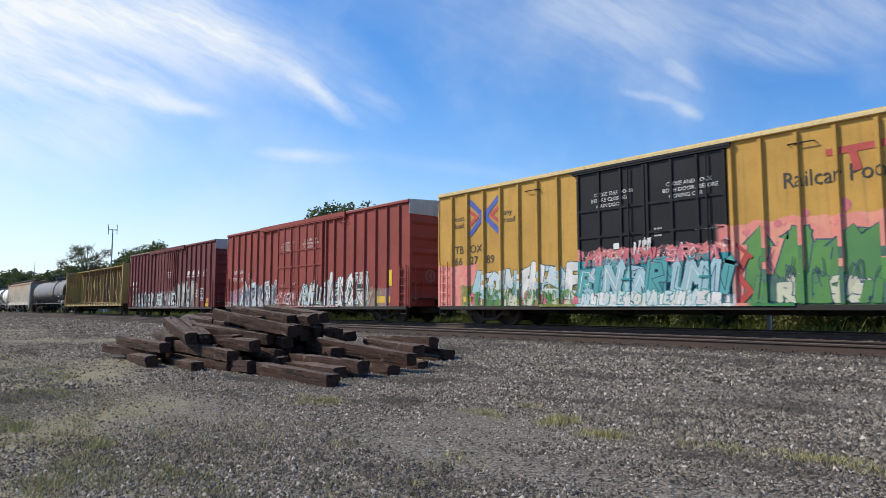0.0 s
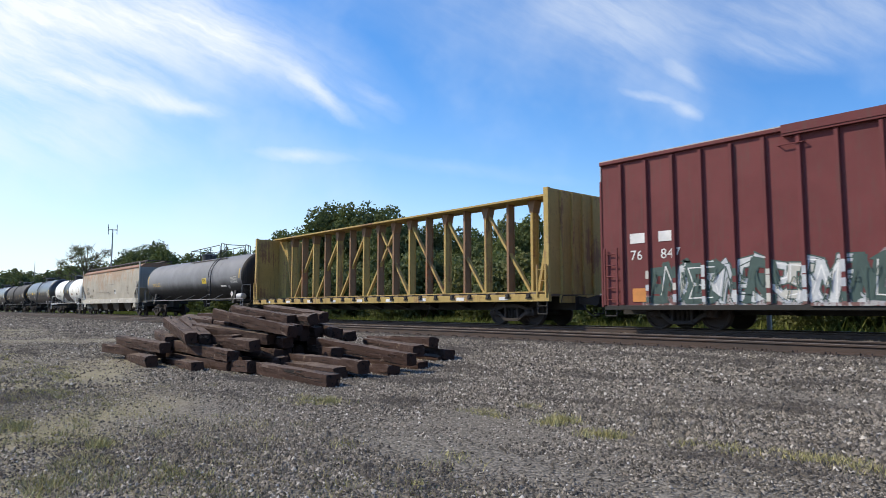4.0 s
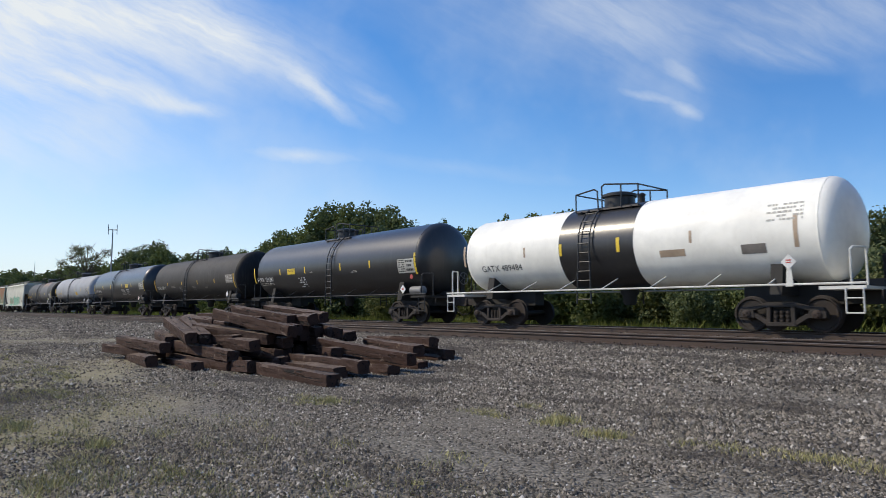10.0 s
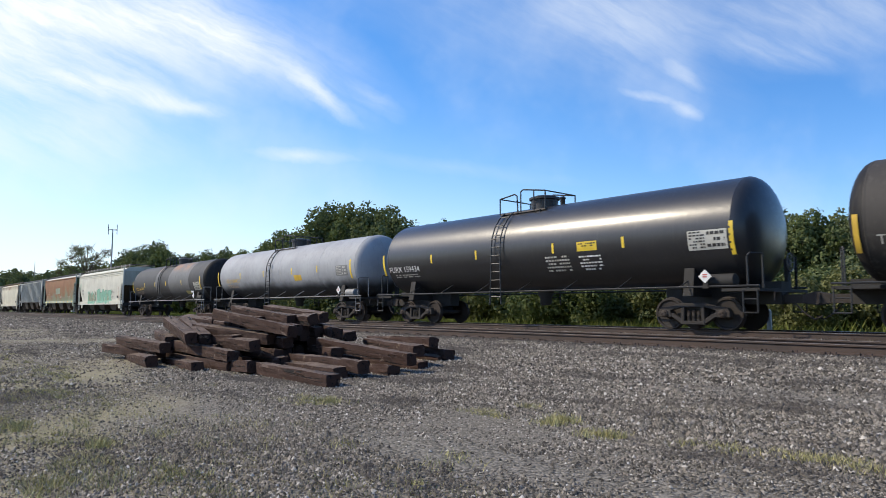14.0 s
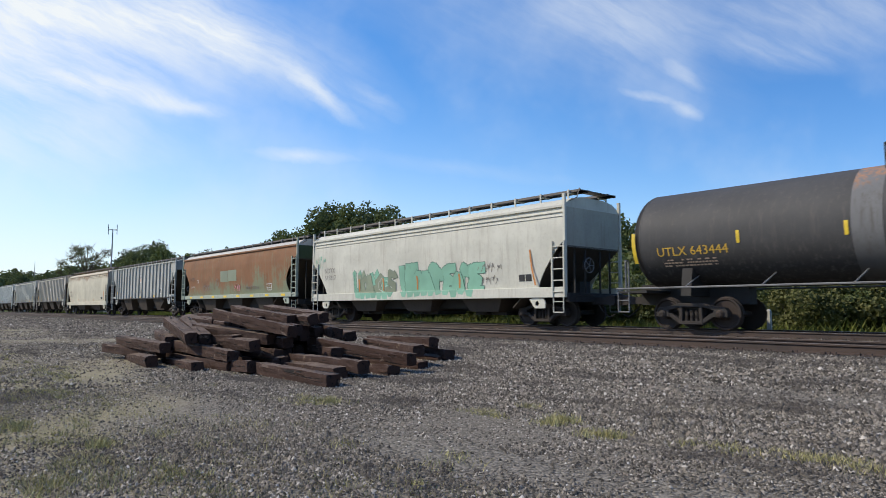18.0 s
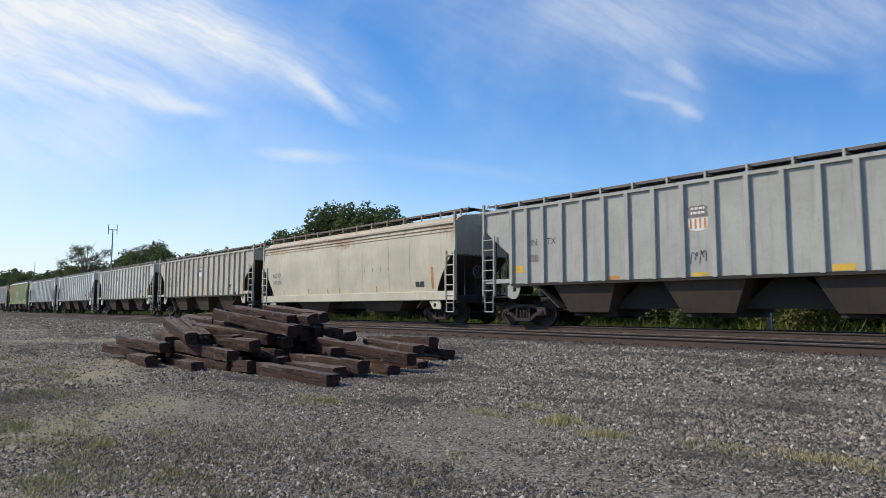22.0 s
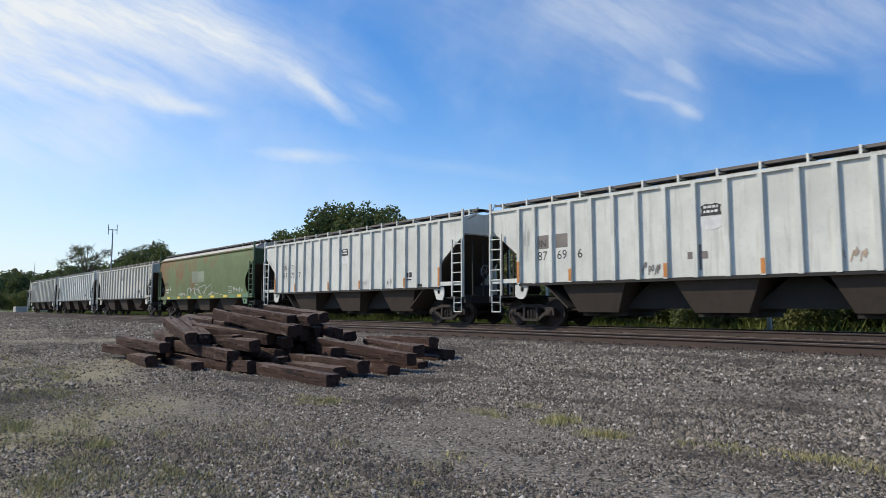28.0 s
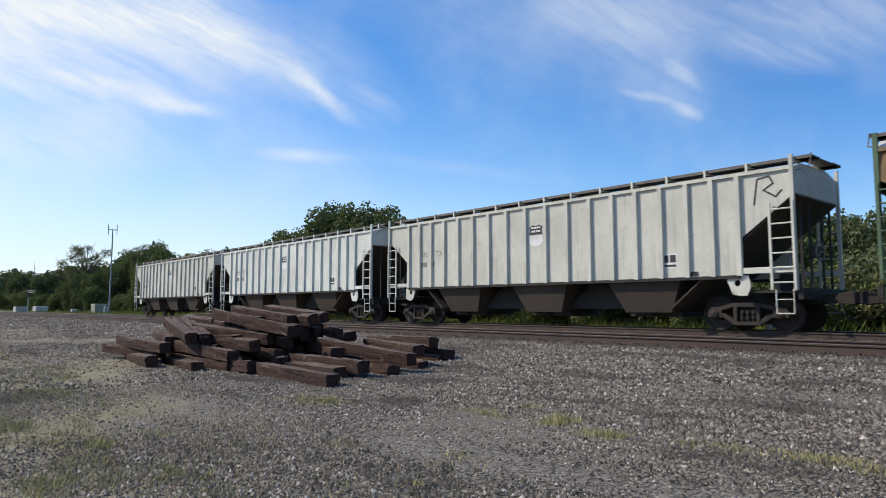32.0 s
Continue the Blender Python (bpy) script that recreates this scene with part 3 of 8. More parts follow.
def ribbed_hopper(label, mid, body, rib_mat=None, half=8.42):
    """Three-bay covered hopper with upright posts outside its flat sides."""
    car = start_car("hopper_car", label, "train car", mid)
    rib_mat = rib_mat or body
    eave, bot, cut_top, cut_low, first = 4.16, 1.48, 3.47, 2.42, 7.04
    for sy in (-1, 1):
        y0, y1 = sorted((sy * 1.50, sy * 1.53))
        part("side_wall", Shape().prism([(-half, eave), (half, eave), (half, cut_top), (first, cut_low), (first, bot), (-first, bot), (-first, cut_low), (-half, cut_top)], y0, y1), body, car)
        rib = Shape().prism([(-0.07, sy * 1.53), (0.07, sy * 1.53), (0.064, sy * 1.625), (-0.064, sy * 1.625)], bot - 0.02, eave - 0.05, "z").mesh("side_post")
        for x in RIBS:
            for k in (-1, 1):
                part("side_post", rib, rib_mat, car, at=(k * x, 0, 0))
        ya, yb = sorted((sy * 1.50, sy * 1.60))
        part("top_rail", Shape().box(-half, half, ya, yb, eave - 0.06, eave + 0.03), rib_mat, car)
        part("bottom_rail", Shape().box(-first, first, ya, yb - 0.02 if sy > 0 else yb, bot - 0.09, bot), "underframe", car)
        for k in (-1, 1):
            part("end_rail", Shape().box(min(k * first, k * half), max(k * first, k * half), ya, yb, 1.5, 1.66), rib_mat, car, bevel=0.01)
            part("gusset", bracket_plate(k, k * (first - 0.10), sy * 1.52, 0.94, 1.47, 0.66), rib_mat, car)
            part("corner_post", Shape().box(k * half - 0.045, k * half + 0.045, sy * 1.58 - 0.04, sy * 1.58 + 0.04, 1.05, 4.46), rib_mat, car)
            part("ladder", ladder_shape(k * half, k * (half - 0.56), 1.07, 3.30, sy * 1.63, 6), rib_mat, car)
    for k in (-1, 1):
        xa, xb = sorted((k * half, k * (half - 0.03)))
        part("end_wall", Shape().box(xa, xb, -1.50, 1.50, cut_top, eave), body, car)
        run = (cut_top - 0.60) / 0.84
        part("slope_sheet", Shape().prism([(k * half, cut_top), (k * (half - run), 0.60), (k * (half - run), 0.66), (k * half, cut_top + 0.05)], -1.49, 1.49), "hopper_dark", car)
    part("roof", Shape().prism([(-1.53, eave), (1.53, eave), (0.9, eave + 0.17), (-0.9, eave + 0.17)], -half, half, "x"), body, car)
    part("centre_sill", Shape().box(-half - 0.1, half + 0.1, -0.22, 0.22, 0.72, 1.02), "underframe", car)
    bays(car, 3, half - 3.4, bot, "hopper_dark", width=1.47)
    roof_walk(car, half - 0.15, eave, 4.50, 15, rib_mat, body)
    end_frame(car, half, rib_mat, "underframe", cut_top - 0.15)
    running_gear(car, 6.95, half + 0.16)
    return car


BOWED = []


def round_hopper(label, mid, body, sill_mat, count=3, half=8.3, eave=4.02, roof_mat=None, band=True, sill=(0.96, 1.28), cut=(2.9, 1.30), flat_end=False, post_mat=None, scallop=None, end_mat="grimy_end", walk_up=0.60):
    """Covered hopper with smooth bowed sides, a rolled roof and a deep side sill."""
    car = start_car("hopper_car", label, "train car", mid)
    roof_mat, post_mat = roof_mat or body, post_mat or sill_mat
    cut_top, first = cut[0], half - cut[1]
    low = sill[1]
    levels = [(low, 1.50), (low + 0.5, 1.545), (low + 1.1, 1.585), (low + 1.8, 1.60), (eave - 0.35, 1.575), (eave, 1.52)]

    def wide(z):
        for (za, ya), (zb, yb) in zip(levels, levels[1:]):
            if z <= zb:
                return ya + (yb - ya) * (z - za) / (zb - za)
        return levels[-1][1]

    def reach(z):
        if z >= cut_top:
            return half
        if scallop:
            for (za, oa), (zb, ob) in zip(scallop, scallop[1:]):
                if z <= zb:
                    return half - oa - (ob - oa) * max(0, z - za) / (zb - za)
            return half
        q = (z - low) / (cut_top - low)
        return first + (half - first) * (q ** 1.35)

    for sy in (-1, 1):
        zs = [low + (eave - low) * i / 32 for i in range(33)]
        s, n = Shape(), 13
        vs = []
        for z in zs:
            for i in range(n):
                vs.append((-reach(z) + 2 * reach(z) * i / (n - 1), sy * wide(z), z))
        s.add(vs, [(j * n + i, j * n + i + 1, (j + 1) * n + i + 1, (j + 1) * n + i) for j in range(32) for i in range(n - 1)])
        vs2 = [(x, y - sy * 0.03, z) for x, y, z in vs]
        m = len(vs)
        s.add(vs2, [(j * n + i, (j + 1) * n + i, (j + 1) * n + i + 1, j * n + i + 1) for j in range(32) for i in range(n - 1)])
        for i in (0, n - 1):
            s.f += [(j * n + i, (j + 1) * n + i, m + (j + 1) * n + i, m + j * n + i) for j in range(32)]
        me = D.meshes.new("side_wall")
        me.from_pydata(s.v, [], s.f)
        me.polygons.foreach_set("use_smooth", [True] * len(me.polygons))
        me.set_sharp_from_angle(angle=radians(40))
        part("side_wall", me, body, car)
        ya, yb = sorted((sy * 1.46, sy * 1.61))
        part("side_sill", Shape().box(-half, half, ya, yb, sill[0], sill[1]), sill_mat, car, bevel=0.012)
        if band:
            yc, yd = sorted((sy * 1.50, sy * 1.60))
            part("eave_band", Shape().box(-half, half, yc, yd, eave - 0.03, eave + 0.07), body if band == "body" else roof_mat, car, bevel=0.012)
        for k in (-1, 1):
            part("corner_post", Shape().box(k * half - 0.05, k * half + 0.05, sy * 1.57 - 0.045, sy * 1.57 + 0.045, sill[0], eave + 0.42), post_mat, car)
            part("ladder", ladder_shape(k * half, k * (half - 0.5), sill[0], cut_top - 0.05, sy * 1.63, 5 if cut_top < 3.2 else 7), post_mat, car)
            part("gusset", bracket_plate(k, k * (half - 1.25), sy * 1.53, sill[0] - 0.36, sill[0], 0.74), sill_mat, car)
    prof = [(-1.52, eave), (-1.42, eave + 0.16), (-1.15, eave + 0.31), (-0.6, eave + 0.40), (0.6, eave + 0.40), (1.15, eave + 0.31), (1.42, eave + 0.16), (1.52, eave)]
    part("roof", Shape().prism(prof, -half, half, "x"), roof_mat, car, smooth=40)
    if band == "beads":
        for z in (eave - 0.34, eave - 0.2):
            for sy in (-1, 1):
                ya, yb = sorted((sy * 1.55, sy * 1.60))
                part("eave_bead", Shape().box(-half, half, ya, yb, z, z + 0.035), roof_mat, car, bevel=0.01)
    for k in (-1, 1):
        xa, xb = sorted((k * half, k * (half - 0.03)))
        end_low = 2.35 if flat_end else cut_top - 0.25
        part("end_wall", Shape().prism([(-1.5, end_low), (1.5, end_low), (1.55, 3.2), (1.5, eave), (-1.5, eave), (-1.55, 3.2)], xa + (0.01 if k > 0 else 0), xb + (0.0 if k > 0 else -0.01), "x"), end_mat, car)
        run = (end_low - 0.6) / 0.84
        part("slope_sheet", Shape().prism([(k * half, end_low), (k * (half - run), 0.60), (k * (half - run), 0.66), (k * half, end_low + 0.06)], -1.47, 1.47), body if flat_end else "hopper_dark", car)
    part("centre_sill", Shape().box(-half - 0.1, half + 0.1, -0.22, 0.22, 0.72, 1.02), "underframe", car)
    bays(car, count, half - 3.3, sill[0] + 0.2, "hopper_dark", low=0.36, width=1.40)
    roof_walk(car, half - 0.2, eave + 0.12, eave + walk_up, 14, "grey_iron" if scallop else post_mat, roof_mat)
    end_frame(car, half, post_mat, "underframe" if not flat_end else body, cut_top - 0.3)
    running_gear(car, half - 1.42, half + 0.2)
    BOWED.append((car, wide))
    return car


# ---- tank cars ----
def tank_car(label, mid, shell, half, radius=1.57, zc=2.83, fittings="black_iron", rail="black_iron", dome_x=0.0, walk_half=1.6, ladder_mat=None, seams=(), seam_mat=None, reservoir=True, walk=None, ladder_x=None, head=None, tank_res=(0.0, "underframe"), trim=0.12, rail_high=0.62):
    car = start_car("tank_car", label, "train car", mid)
    ladder_mat = ladder_mat or fittings
    wrap = (radius, zc)
    end = half - trim
    body = [(-end + 0.62 * (1 - math.cos(math.pi / 2 * i / 10)), radius * max(0.012, math.sin(math.pi / 2 * i / 10))) for i in range(11)]
    part("tank_shell", Shape().lathe([(-(end - 0.62) + 2 * (end - 0.62) * i / 8, radius) for i in range(9)], 56, "x", 0, zc), shell, car, smooth=25)
    for k in (-1, 1):
        part("tank_head", Shape().lathe([(-k * x, r) for x, r in body], 56, "x", 0, zc), head or shell, car, smooth=35)
    for x in (-end + 0.62, end - 0.62, *seams):
        part("weld_ring", Shape().lathe([(x - 0.03, radius - 0.01), (x - 0.02, radius + 0.006), (x + 0.02, radius + 0.006), (x + 0.03, radius - 0.01)], 48, "x", 0, zc), seam_mat or shell, car, smooth=50)
    # manway, valves and the walkway on top
    top = zc + radius
    part("manway", Shape().lathe([(-0.12, 0.50), (0.26, 0.50), (0.28, 0.57), (0.36, 0.57), (0.42, 0.40), (0.46, 0.1)], 24, "z", x=dome_x, z=top), fittings, car, smooth=35)
    part("valve", Shape().lathe([(-0.1, 0.09), (0.2, 0.09), (0.26, 0.13), (0.32, 0.05)], 12, "z", x=dome_x + 0.85, z=top), fittings, car, smooth=35)
    wx = dome_x
    if walk:
        wx, walk_half = (walk[0] + walk[1]) / 2, (walk[1] - walk[0]) / 2
    for sy in (-1, 1):
        y0, y1 = sorted((sy * 0.55, sy * 0.86))
        part("walkway", Shape().box(wx - walk_half, wx + walk_half, y0, y1, top - 0.20, top - 0.17).box(wx - walk_half, wx + walk_half, y0, y1, top - 0.22, top - 0.2), "grating", car)
        for kx in (-walk_half * 0.8, walk_half * 0.8):
            part("strut", Shape().tube((wx + kx, sy * 0.9, top - 0.2), (wx + kx, sy * 0.85, zc + radius * 0.8), 0.03, 6), fittings, car)
        h = top + rail_high
        split = ladder_x if walk_half > 2 else wx - walk_half + 0.95
        lo, hi, sh = wx - walk_half, wx + walk_half, sy * 0.86
        rail_low = part("handrail", Shape().pipe([(lo, sh, top - 0.2), (lo, sh, h - 0.22), (split - 0.2, sh, h - 0.12), (split - 0.08, sh, h - 0.2), (split - 0.05, sh, top - 0.2)], 0.026, 6), fittings, car)
        if walk_half > 2:
            for q in (0.33, 0.66):
                part("stanchion", Shape().pipe([(lo + (split - lo) * q, sh, h - 0.2 + 0.1 * q), (lo + (split - lo) * q, sh, top - 0.2)], 0.026, 6), fittings, rail_low)
        rail_up = part("handrail", Shape().pipe([(split + 0.1, sh, top - 0.2), (split + 0.1, sh, h - 0.06), (split + 0.22, sh, h), (hi, sh, h - 0.16), (hi, sh, top - 0.2)], 0.026, 6), fittings, car)
        part("stanchion", Shape().pipe([((split + hi) / 2 + 0.1, sh, h - 0.08), ((split + hi) / 2 + 0.1, sh, top - 0.2)], 0.026, 6), fittings, rail_up)
    part("handrail_end", Shape().pipe([(wx - walk_half, -0.86, h - 0.22), (wx - walk_half, 0.86, h - 0.22)], 0.026, 6), fittings, car)
    part("handrail_end", Shape().pipe([(wx + walk_half, -0.86, h - 0.16), (wx + walk_half, 0.86, h - 0.16)], 0.026, 6), fittings, car)
    # side ladders that follow the shell up to the walkway
    for sy in (-1, 1):
        s = Shape()
        lx = wx - walk_half + 0.28 if ladder_x is None else ladder_x
        for dx in (-0.22, 0.22):
            pts = [(lx + dx * 1.25, sy * (radius + 0.12), 0.75), (lx + dx, sy * (radius + 0.1), zc - 0.4)]
            pts += [(lx + dx, sy * (radius + 0.1) * math.cos(a), zc + (radius + 0.1) * math.sin(a)) for a in (0.0, 0.25, 0.5, 0.75, 0.98)]
            s.pipe(pts, 0.026, 6)
        for k in range(8):
            a = zc - 1.75 + 0.30 * k
            s.tube((lx - 0.24, sy * (radius + 0.1), a), (lx + 0.24, sy * (radius + 0.1), a), 0.018, 5)
        for a in (0.3, 0.55, 0.8):
            s.tube((lx - 0.22, sy * (radius + 0.1) * math.cos(a), zc + (radius + 0.1) * math.sin(a)), (lx + 0.22, sy * (radius + 0.1) * math.cos(a), zc + (radius + 0.1) * math.sin(a)), 0.018, 5)
        part("ladder", s, ladder_mat, car)
        part("side_rail", Shape().tube((-half, sy * 1.58, 1.20), (half, sy * 1.58, 1.20), 0.028, 6), rail, car)
        for k in range(7):
            x = -half + 2.2 + (2 * half - 4.4) * k / 6
            part("rail_strut", Shape().tube((x, sy * 1.58, 1.20), (x + 0.14, sy * (math.sqrt(max(0.05, radius ** 2 - (zc - 1.55) ** 2)) + 0.02), 1.55), 0.02, 5), rail, car)
    for k in (-1, 1):
        e = k * half
        xa, xb = sorted((e, e - k * 1.0))
        part("end_platform", Shape().box(xa, xb, -1.58, 1.58, 1.06, 1.14), rail if rail == "white_rail" else "underframe", car)
        for sy in (-1, 1):
            part("corner_rail", Shape().pipe([(e - k * 0.3, sy * 1.56, 1.1), (e - k * 0.3, sy * 1.56, 1.98), (e - k * 0.26, sy * 1.5, 2.06), (e - k * 0.1, sy * 1.1, 2.06), (e - k * 0.1, sy * 1.1, 1.1)], 0.026, 6), rail, car)
            part("step", stirrup(e - k * 0.05, e - k * 0.42, sy * 1.6, 1.1, 0.50), rail, car)
        part("saddle", Shape().prism([(-1.35, 0.95), (1.35, 0.95), (1.2, 1.75), (0.7, 1.45), (0, 1.35), (-0.7, 1.45), (-1.2, 1.75)], e - k * 2.25, e - k * 1.95, "x"), "underframe", car)
        part("stub_sill", Shape().box(min(e, e - k * 3.4), max(e, e - k * 3.4), -0.24, 0.24, 0.72, 1.34), "underframe", car)
    part("bottom_outlet", Shape().lathe([(0.72, 0.16), (0.8, 0.22), (1.0, 0.22), (1.1, 0.3), (1.35, 0.3)], 14, "z"), "underframe", car, smooth=40)
    if reservoir:
        part("air_reservoir", Shape().lathe([(-0.42, 0.10), (-0.36, 0.19), (0.36, 0.19), (0.42, 0.10)], 16, "x"), tank_res[1], car, at=(tank_res[0] or half - 1.15, -1.30, 1.36), smooth=35)
    part("brake_wheel", GEAR["brake_wheel"], None, car, at=(half - 0.05, 0.6, 1.9))
    part("brake_stand", Shape().box(half - 0.2, half - 0.1, 0.5, 0.7, 1.1, 2.0), "underframe", car)
    running_gear(car, half - 2.1, half + 0.22)
    return car, wrap


def placard(car, x, z, mat="white_letter", y=-1.62, stand="underframe"):
    s = Shape().prism([(x - 0.19, z), (x, z - 0.19), (x + 0.19, z), (x, z + 0.19)], y - 0.012, y)
    p = part("placard", s, mat, car, "white diamond hazard placard")
    for i in range(2):
        part("placard_bar", Shape().box(x - 0.06, x + 0.06, y - 0.018, y - 0.012, z - 0.03 + 0.06 * i, z + 0.06 * i), "red_letter", p)
    if stand:
        part("placard_stand", Shape().prism([(x - 0.09, 1.15), (x + 0.09, 1.15), (x + 0.05, z - 0.13), (x - 0.05, z - 0.13)], y, y + 0.025), stand, car)


def shell_marks(car, wrap, places, tall, stripe="yellow_mark", yellow=None, z=2.45, height=0.34):
    """Reflective stripes up the shell, tall ones at its ends, and a yellow notice where there is one."""
    r, zc = wrap
    for x in places:
        plate(car, x - 0.045, x + 0.045, z, z + height, stripe, wrap=wrap, name="reflector")
    for x in tall:
        plate(car, x - 0.06, x + 0.06, z - 0.4, z + 0.5, stripe, wrap=wrap, name="reflector")
    if yellow:
        plate(car, yellow[0], yellow[1], z, z + 0.3, "yellow_mark", wrap=wrap, name="warning_panel", label="bright yellow warning panel")
        bars(car, yellow[0] + 0.06, z + 0.25, 2, yellow[1] - yellow[0] - 0.12, 0.14, "black_letter", wrap=(r + 0.004, zc), seed=3)


def data_panel(car, x0, x1, z0, z1, wrap, back, ink, seed):
    """A stencilled panel of small print near the end of the shell."""
    plate(car, x0, x1, z0, z1, back, wrap=wrap, name="data_panel")
    w = (wrap[0] + 0.004, wrap[1])
    bars(car, x0 + 0.05, z1 - 0.03, 6, (x1 - x0) * 0.4, z1 - z0 - 0.04, ink, wrap=w, seed=seed)
    bars(car, x0 + (x1 - x0) * 0.5, z1 - 0.05, 3, (x1 - x0) * 0.44, z1 - z0 - 0.04, ink, wrap=w, seed=seed + 1)


# ---- boxcars ----
def boxcar(label, mid, body, roof_mat, half, door, door_mat, bottom=0.70, eave=5.08, ribs=(), end_bands=6, fascia=None, rib_deep=0.095, rail_out=2.1):
    """Tall ribbed boxcar; door: (x0, split, x1) of the sliding doors."""
    car = start_car("boxcar", label, "train car", mid)
    for sy in (-1, 1):
        ya, yb = sorted((sy * 1.46, sy * 1.52))
        part("side_wall", Shape().box(-half, half, ya, yb, bottom, eave), body, car)
        for x in ribs:
            if door[0] - 0.05 < x < door[2] + 0.05:
                continue
            part("side_post", Shape().prism([(x - 0.07, sy * 1.52), (x + 0.07, sy * 1.52), (x + 0.045, sy * (1.52 + rib_deep)), (x - 0.045, sy * (1.52 + rib_deep))], bottom + 0.02, eave - 0.12, "z"), body, car)
        yc, yd = sorted((sy * 1.48, sy * 1.62))
        part("side_sill", Shape().box(-half + 0.1, half - 0.1, yc, yd - 0.02 if sy > 0 else yd, bottom - 0.14, bottom), "underframe", car, bevel=0.01)
        part("eave", Shape().box(-half - 0.02, half + 0.02, yc, yd, eave - 0.06, eave + 0.05), fascia or body, car, bevel=0.015)
        part("door_rail", Shape().box(door[0] - rail_out, door[2] + rail_out, *sorted((sy * 1.52, sy * 1.66)), eave - 0.2, eave - 0.12).box(door[0] - rail_out, door[2] + rail_out, *sorted((sy * 1.6, sy * 1.68)), eave - 0.14, eave + (0.08 if rail_out > 1 else -0.06)), door_mat, car)
        part("door_track", Shape().box(door[0] - 1.6, door[2] + 1.6, *sorted((sy * 1.52, sy * 1.66)), bottom - 0.03, bottom + 0.05), door_mat, car)
        for a, b in ((door[0], door[1]), (door[1], door[2])):
            y0, y1 = sorted((sy * 1.535, sy * 1.58))
            d = part("sliding_door", Shape().box(a + 0.02, b - 0.02, y0, y1, bottom + 0.06, eave - 0.2), door_mat, car, bevel=0.01)
            w = b - a
            for i in range(4):
                x = a + 0.06 + (w - 0.12) * i / 3
                part("door_post", Shape().box(x - 0.04, x + 0.04, *sorted((sy * 1.58, sy * 1.63)), bottom + 0.08, eave - 0.22), door_mat, d)
            for z in (bottom + 1.05, bottom + 2.15, bottom + 3.0):
                part("door_bar", Shape().box(a + 0.05, b - 0.05, *sorted((sy * 1.58, sy * 1.625)), z - 0.035, z + 0.035), door_mat, d)
            part("lock_rod", Shape().tube((b - w * 0.22, sy * 1.66, bottom + 0.1), (b - w * 0.22, sy * 1.66, eave - 0.25), 0.025, 6).box(b - w * 0.22 - 0.3, b - w * 0.22 + 0.05, *sorted((sy * 1.64, sy * 1.68)), bottom + 0.75, bottom + 0.81), door_mat, d)
        for k in (-1, 1):
            part("ladder", ladder_shape(k * (half - 0.12), k * (half - 0.56), bottom, bottom + 1.75, sy * 1.62, 5, 0.018), body, car)
            part("grab_iron", Shape().pipe([(door[k > 0 and 2] + k * 1.6, sy * 1.53, eave - 0.42), (door[k > 0 and 2] + k * 1.6, sy * 1.64, eave - 0.42), (door[k > 0 and 2] + k * 2.2, sy * 1.64, eave - 0.42), (door[k > 0 and 2] + k * 2.2, sy * 1.53, eave - 0.42)], 0.018, 5), door_mat, car)
            part("step", stirrup(k * (half - 0.1), k * (half - 0.5), sy * 1.58, bottom, 0.38), "underframe", car)
    for k in (-1, 1):
        e = k * half
        xa, xb = sorted((e, e - k * 0.05))
        part("end_wall", Shape().box(xa, xb, -1.46, 1.46, bottom, eave - 0.55), body, car)
        part("end_header", Shape().prism([(-1.55, eave - 0.55), (1.55, eave - 0.55), (1.55, eave + 0.04), (0, eave + 0.12), (-1.55, eave + 0.04)], min(e, e + k * 0.03), max(e, e + k * 0.03), "x"), roof_mat, car)
        for i in range(end_bands):
            z = bottom + 0.35 + (eave - 1.2 - bottom) * i / (end_bands - 1)
            part("end_rib", Shape().prism([(e, z - 0.16), (e + k * 0.075, z - 0.04), (e + k * 0.075, z + 0.04), (e, z + 0.16)], -1.42, 1.42), body, car)
        for sy in (-1, 1):
            part("corner_post", Shape().box(min(e, e + k * 0.06), max(e, e + k * 0.06), *sorted((sy * 1.42, sy * 1.55)), bottom - 0.05, eave - 0.55), body, car)
            part("end_ladder", Shape().pipe([(e + k * 0.16, sy * 1.3, bottom), (e + k * 0.16, sy * 1.3, bottom + 1.7)], 0.02, 5).pipe([(e + k * 0.16, sy * 0.9, bottom), (e + k * 0.16, sy * 0.9, bottom + 1.7)], 0.02, 5)
                 .pipe([(e + k * 0.16, sy * 0.9, bottom + 0.5), (e + k * 0.16, sy * 1.3, bottom + 0.5)], 0.016, 5).pipe([(e + k * 0.16, sy * 0.9, bottom + 1.1), (e + k * 0.16, sy * 1.3, bottom + 1.1)], 0.016, 5), body, car)
        part("crossover", Shape().box(min(e, e + k * 0.28), max(e, e + k * 0.28), -1.35, 1.35, 1.02, 1.07), "grating", car)
    part("roof", Shape().prism([(-1.6, eave + 0.03), (1.6, eave + 0.03), (1.6, eave + 0.08), (0, eave + 0.17), (-1.6, eave + 0.08)], -half, half, "x"), roof_mat, car)
    part("floor_frame", Shape().box(-half + 0.05, half - 0.05, -1.45, 1.45, bottom - 0.02, bottom + 0.16), "underframe", car)
    part("centre_sill", Shape().box(-half - 0.15, half + 0.15, -0.25, 0.25, bottom - 0.28, bottom - 0.02), "underframe", car)
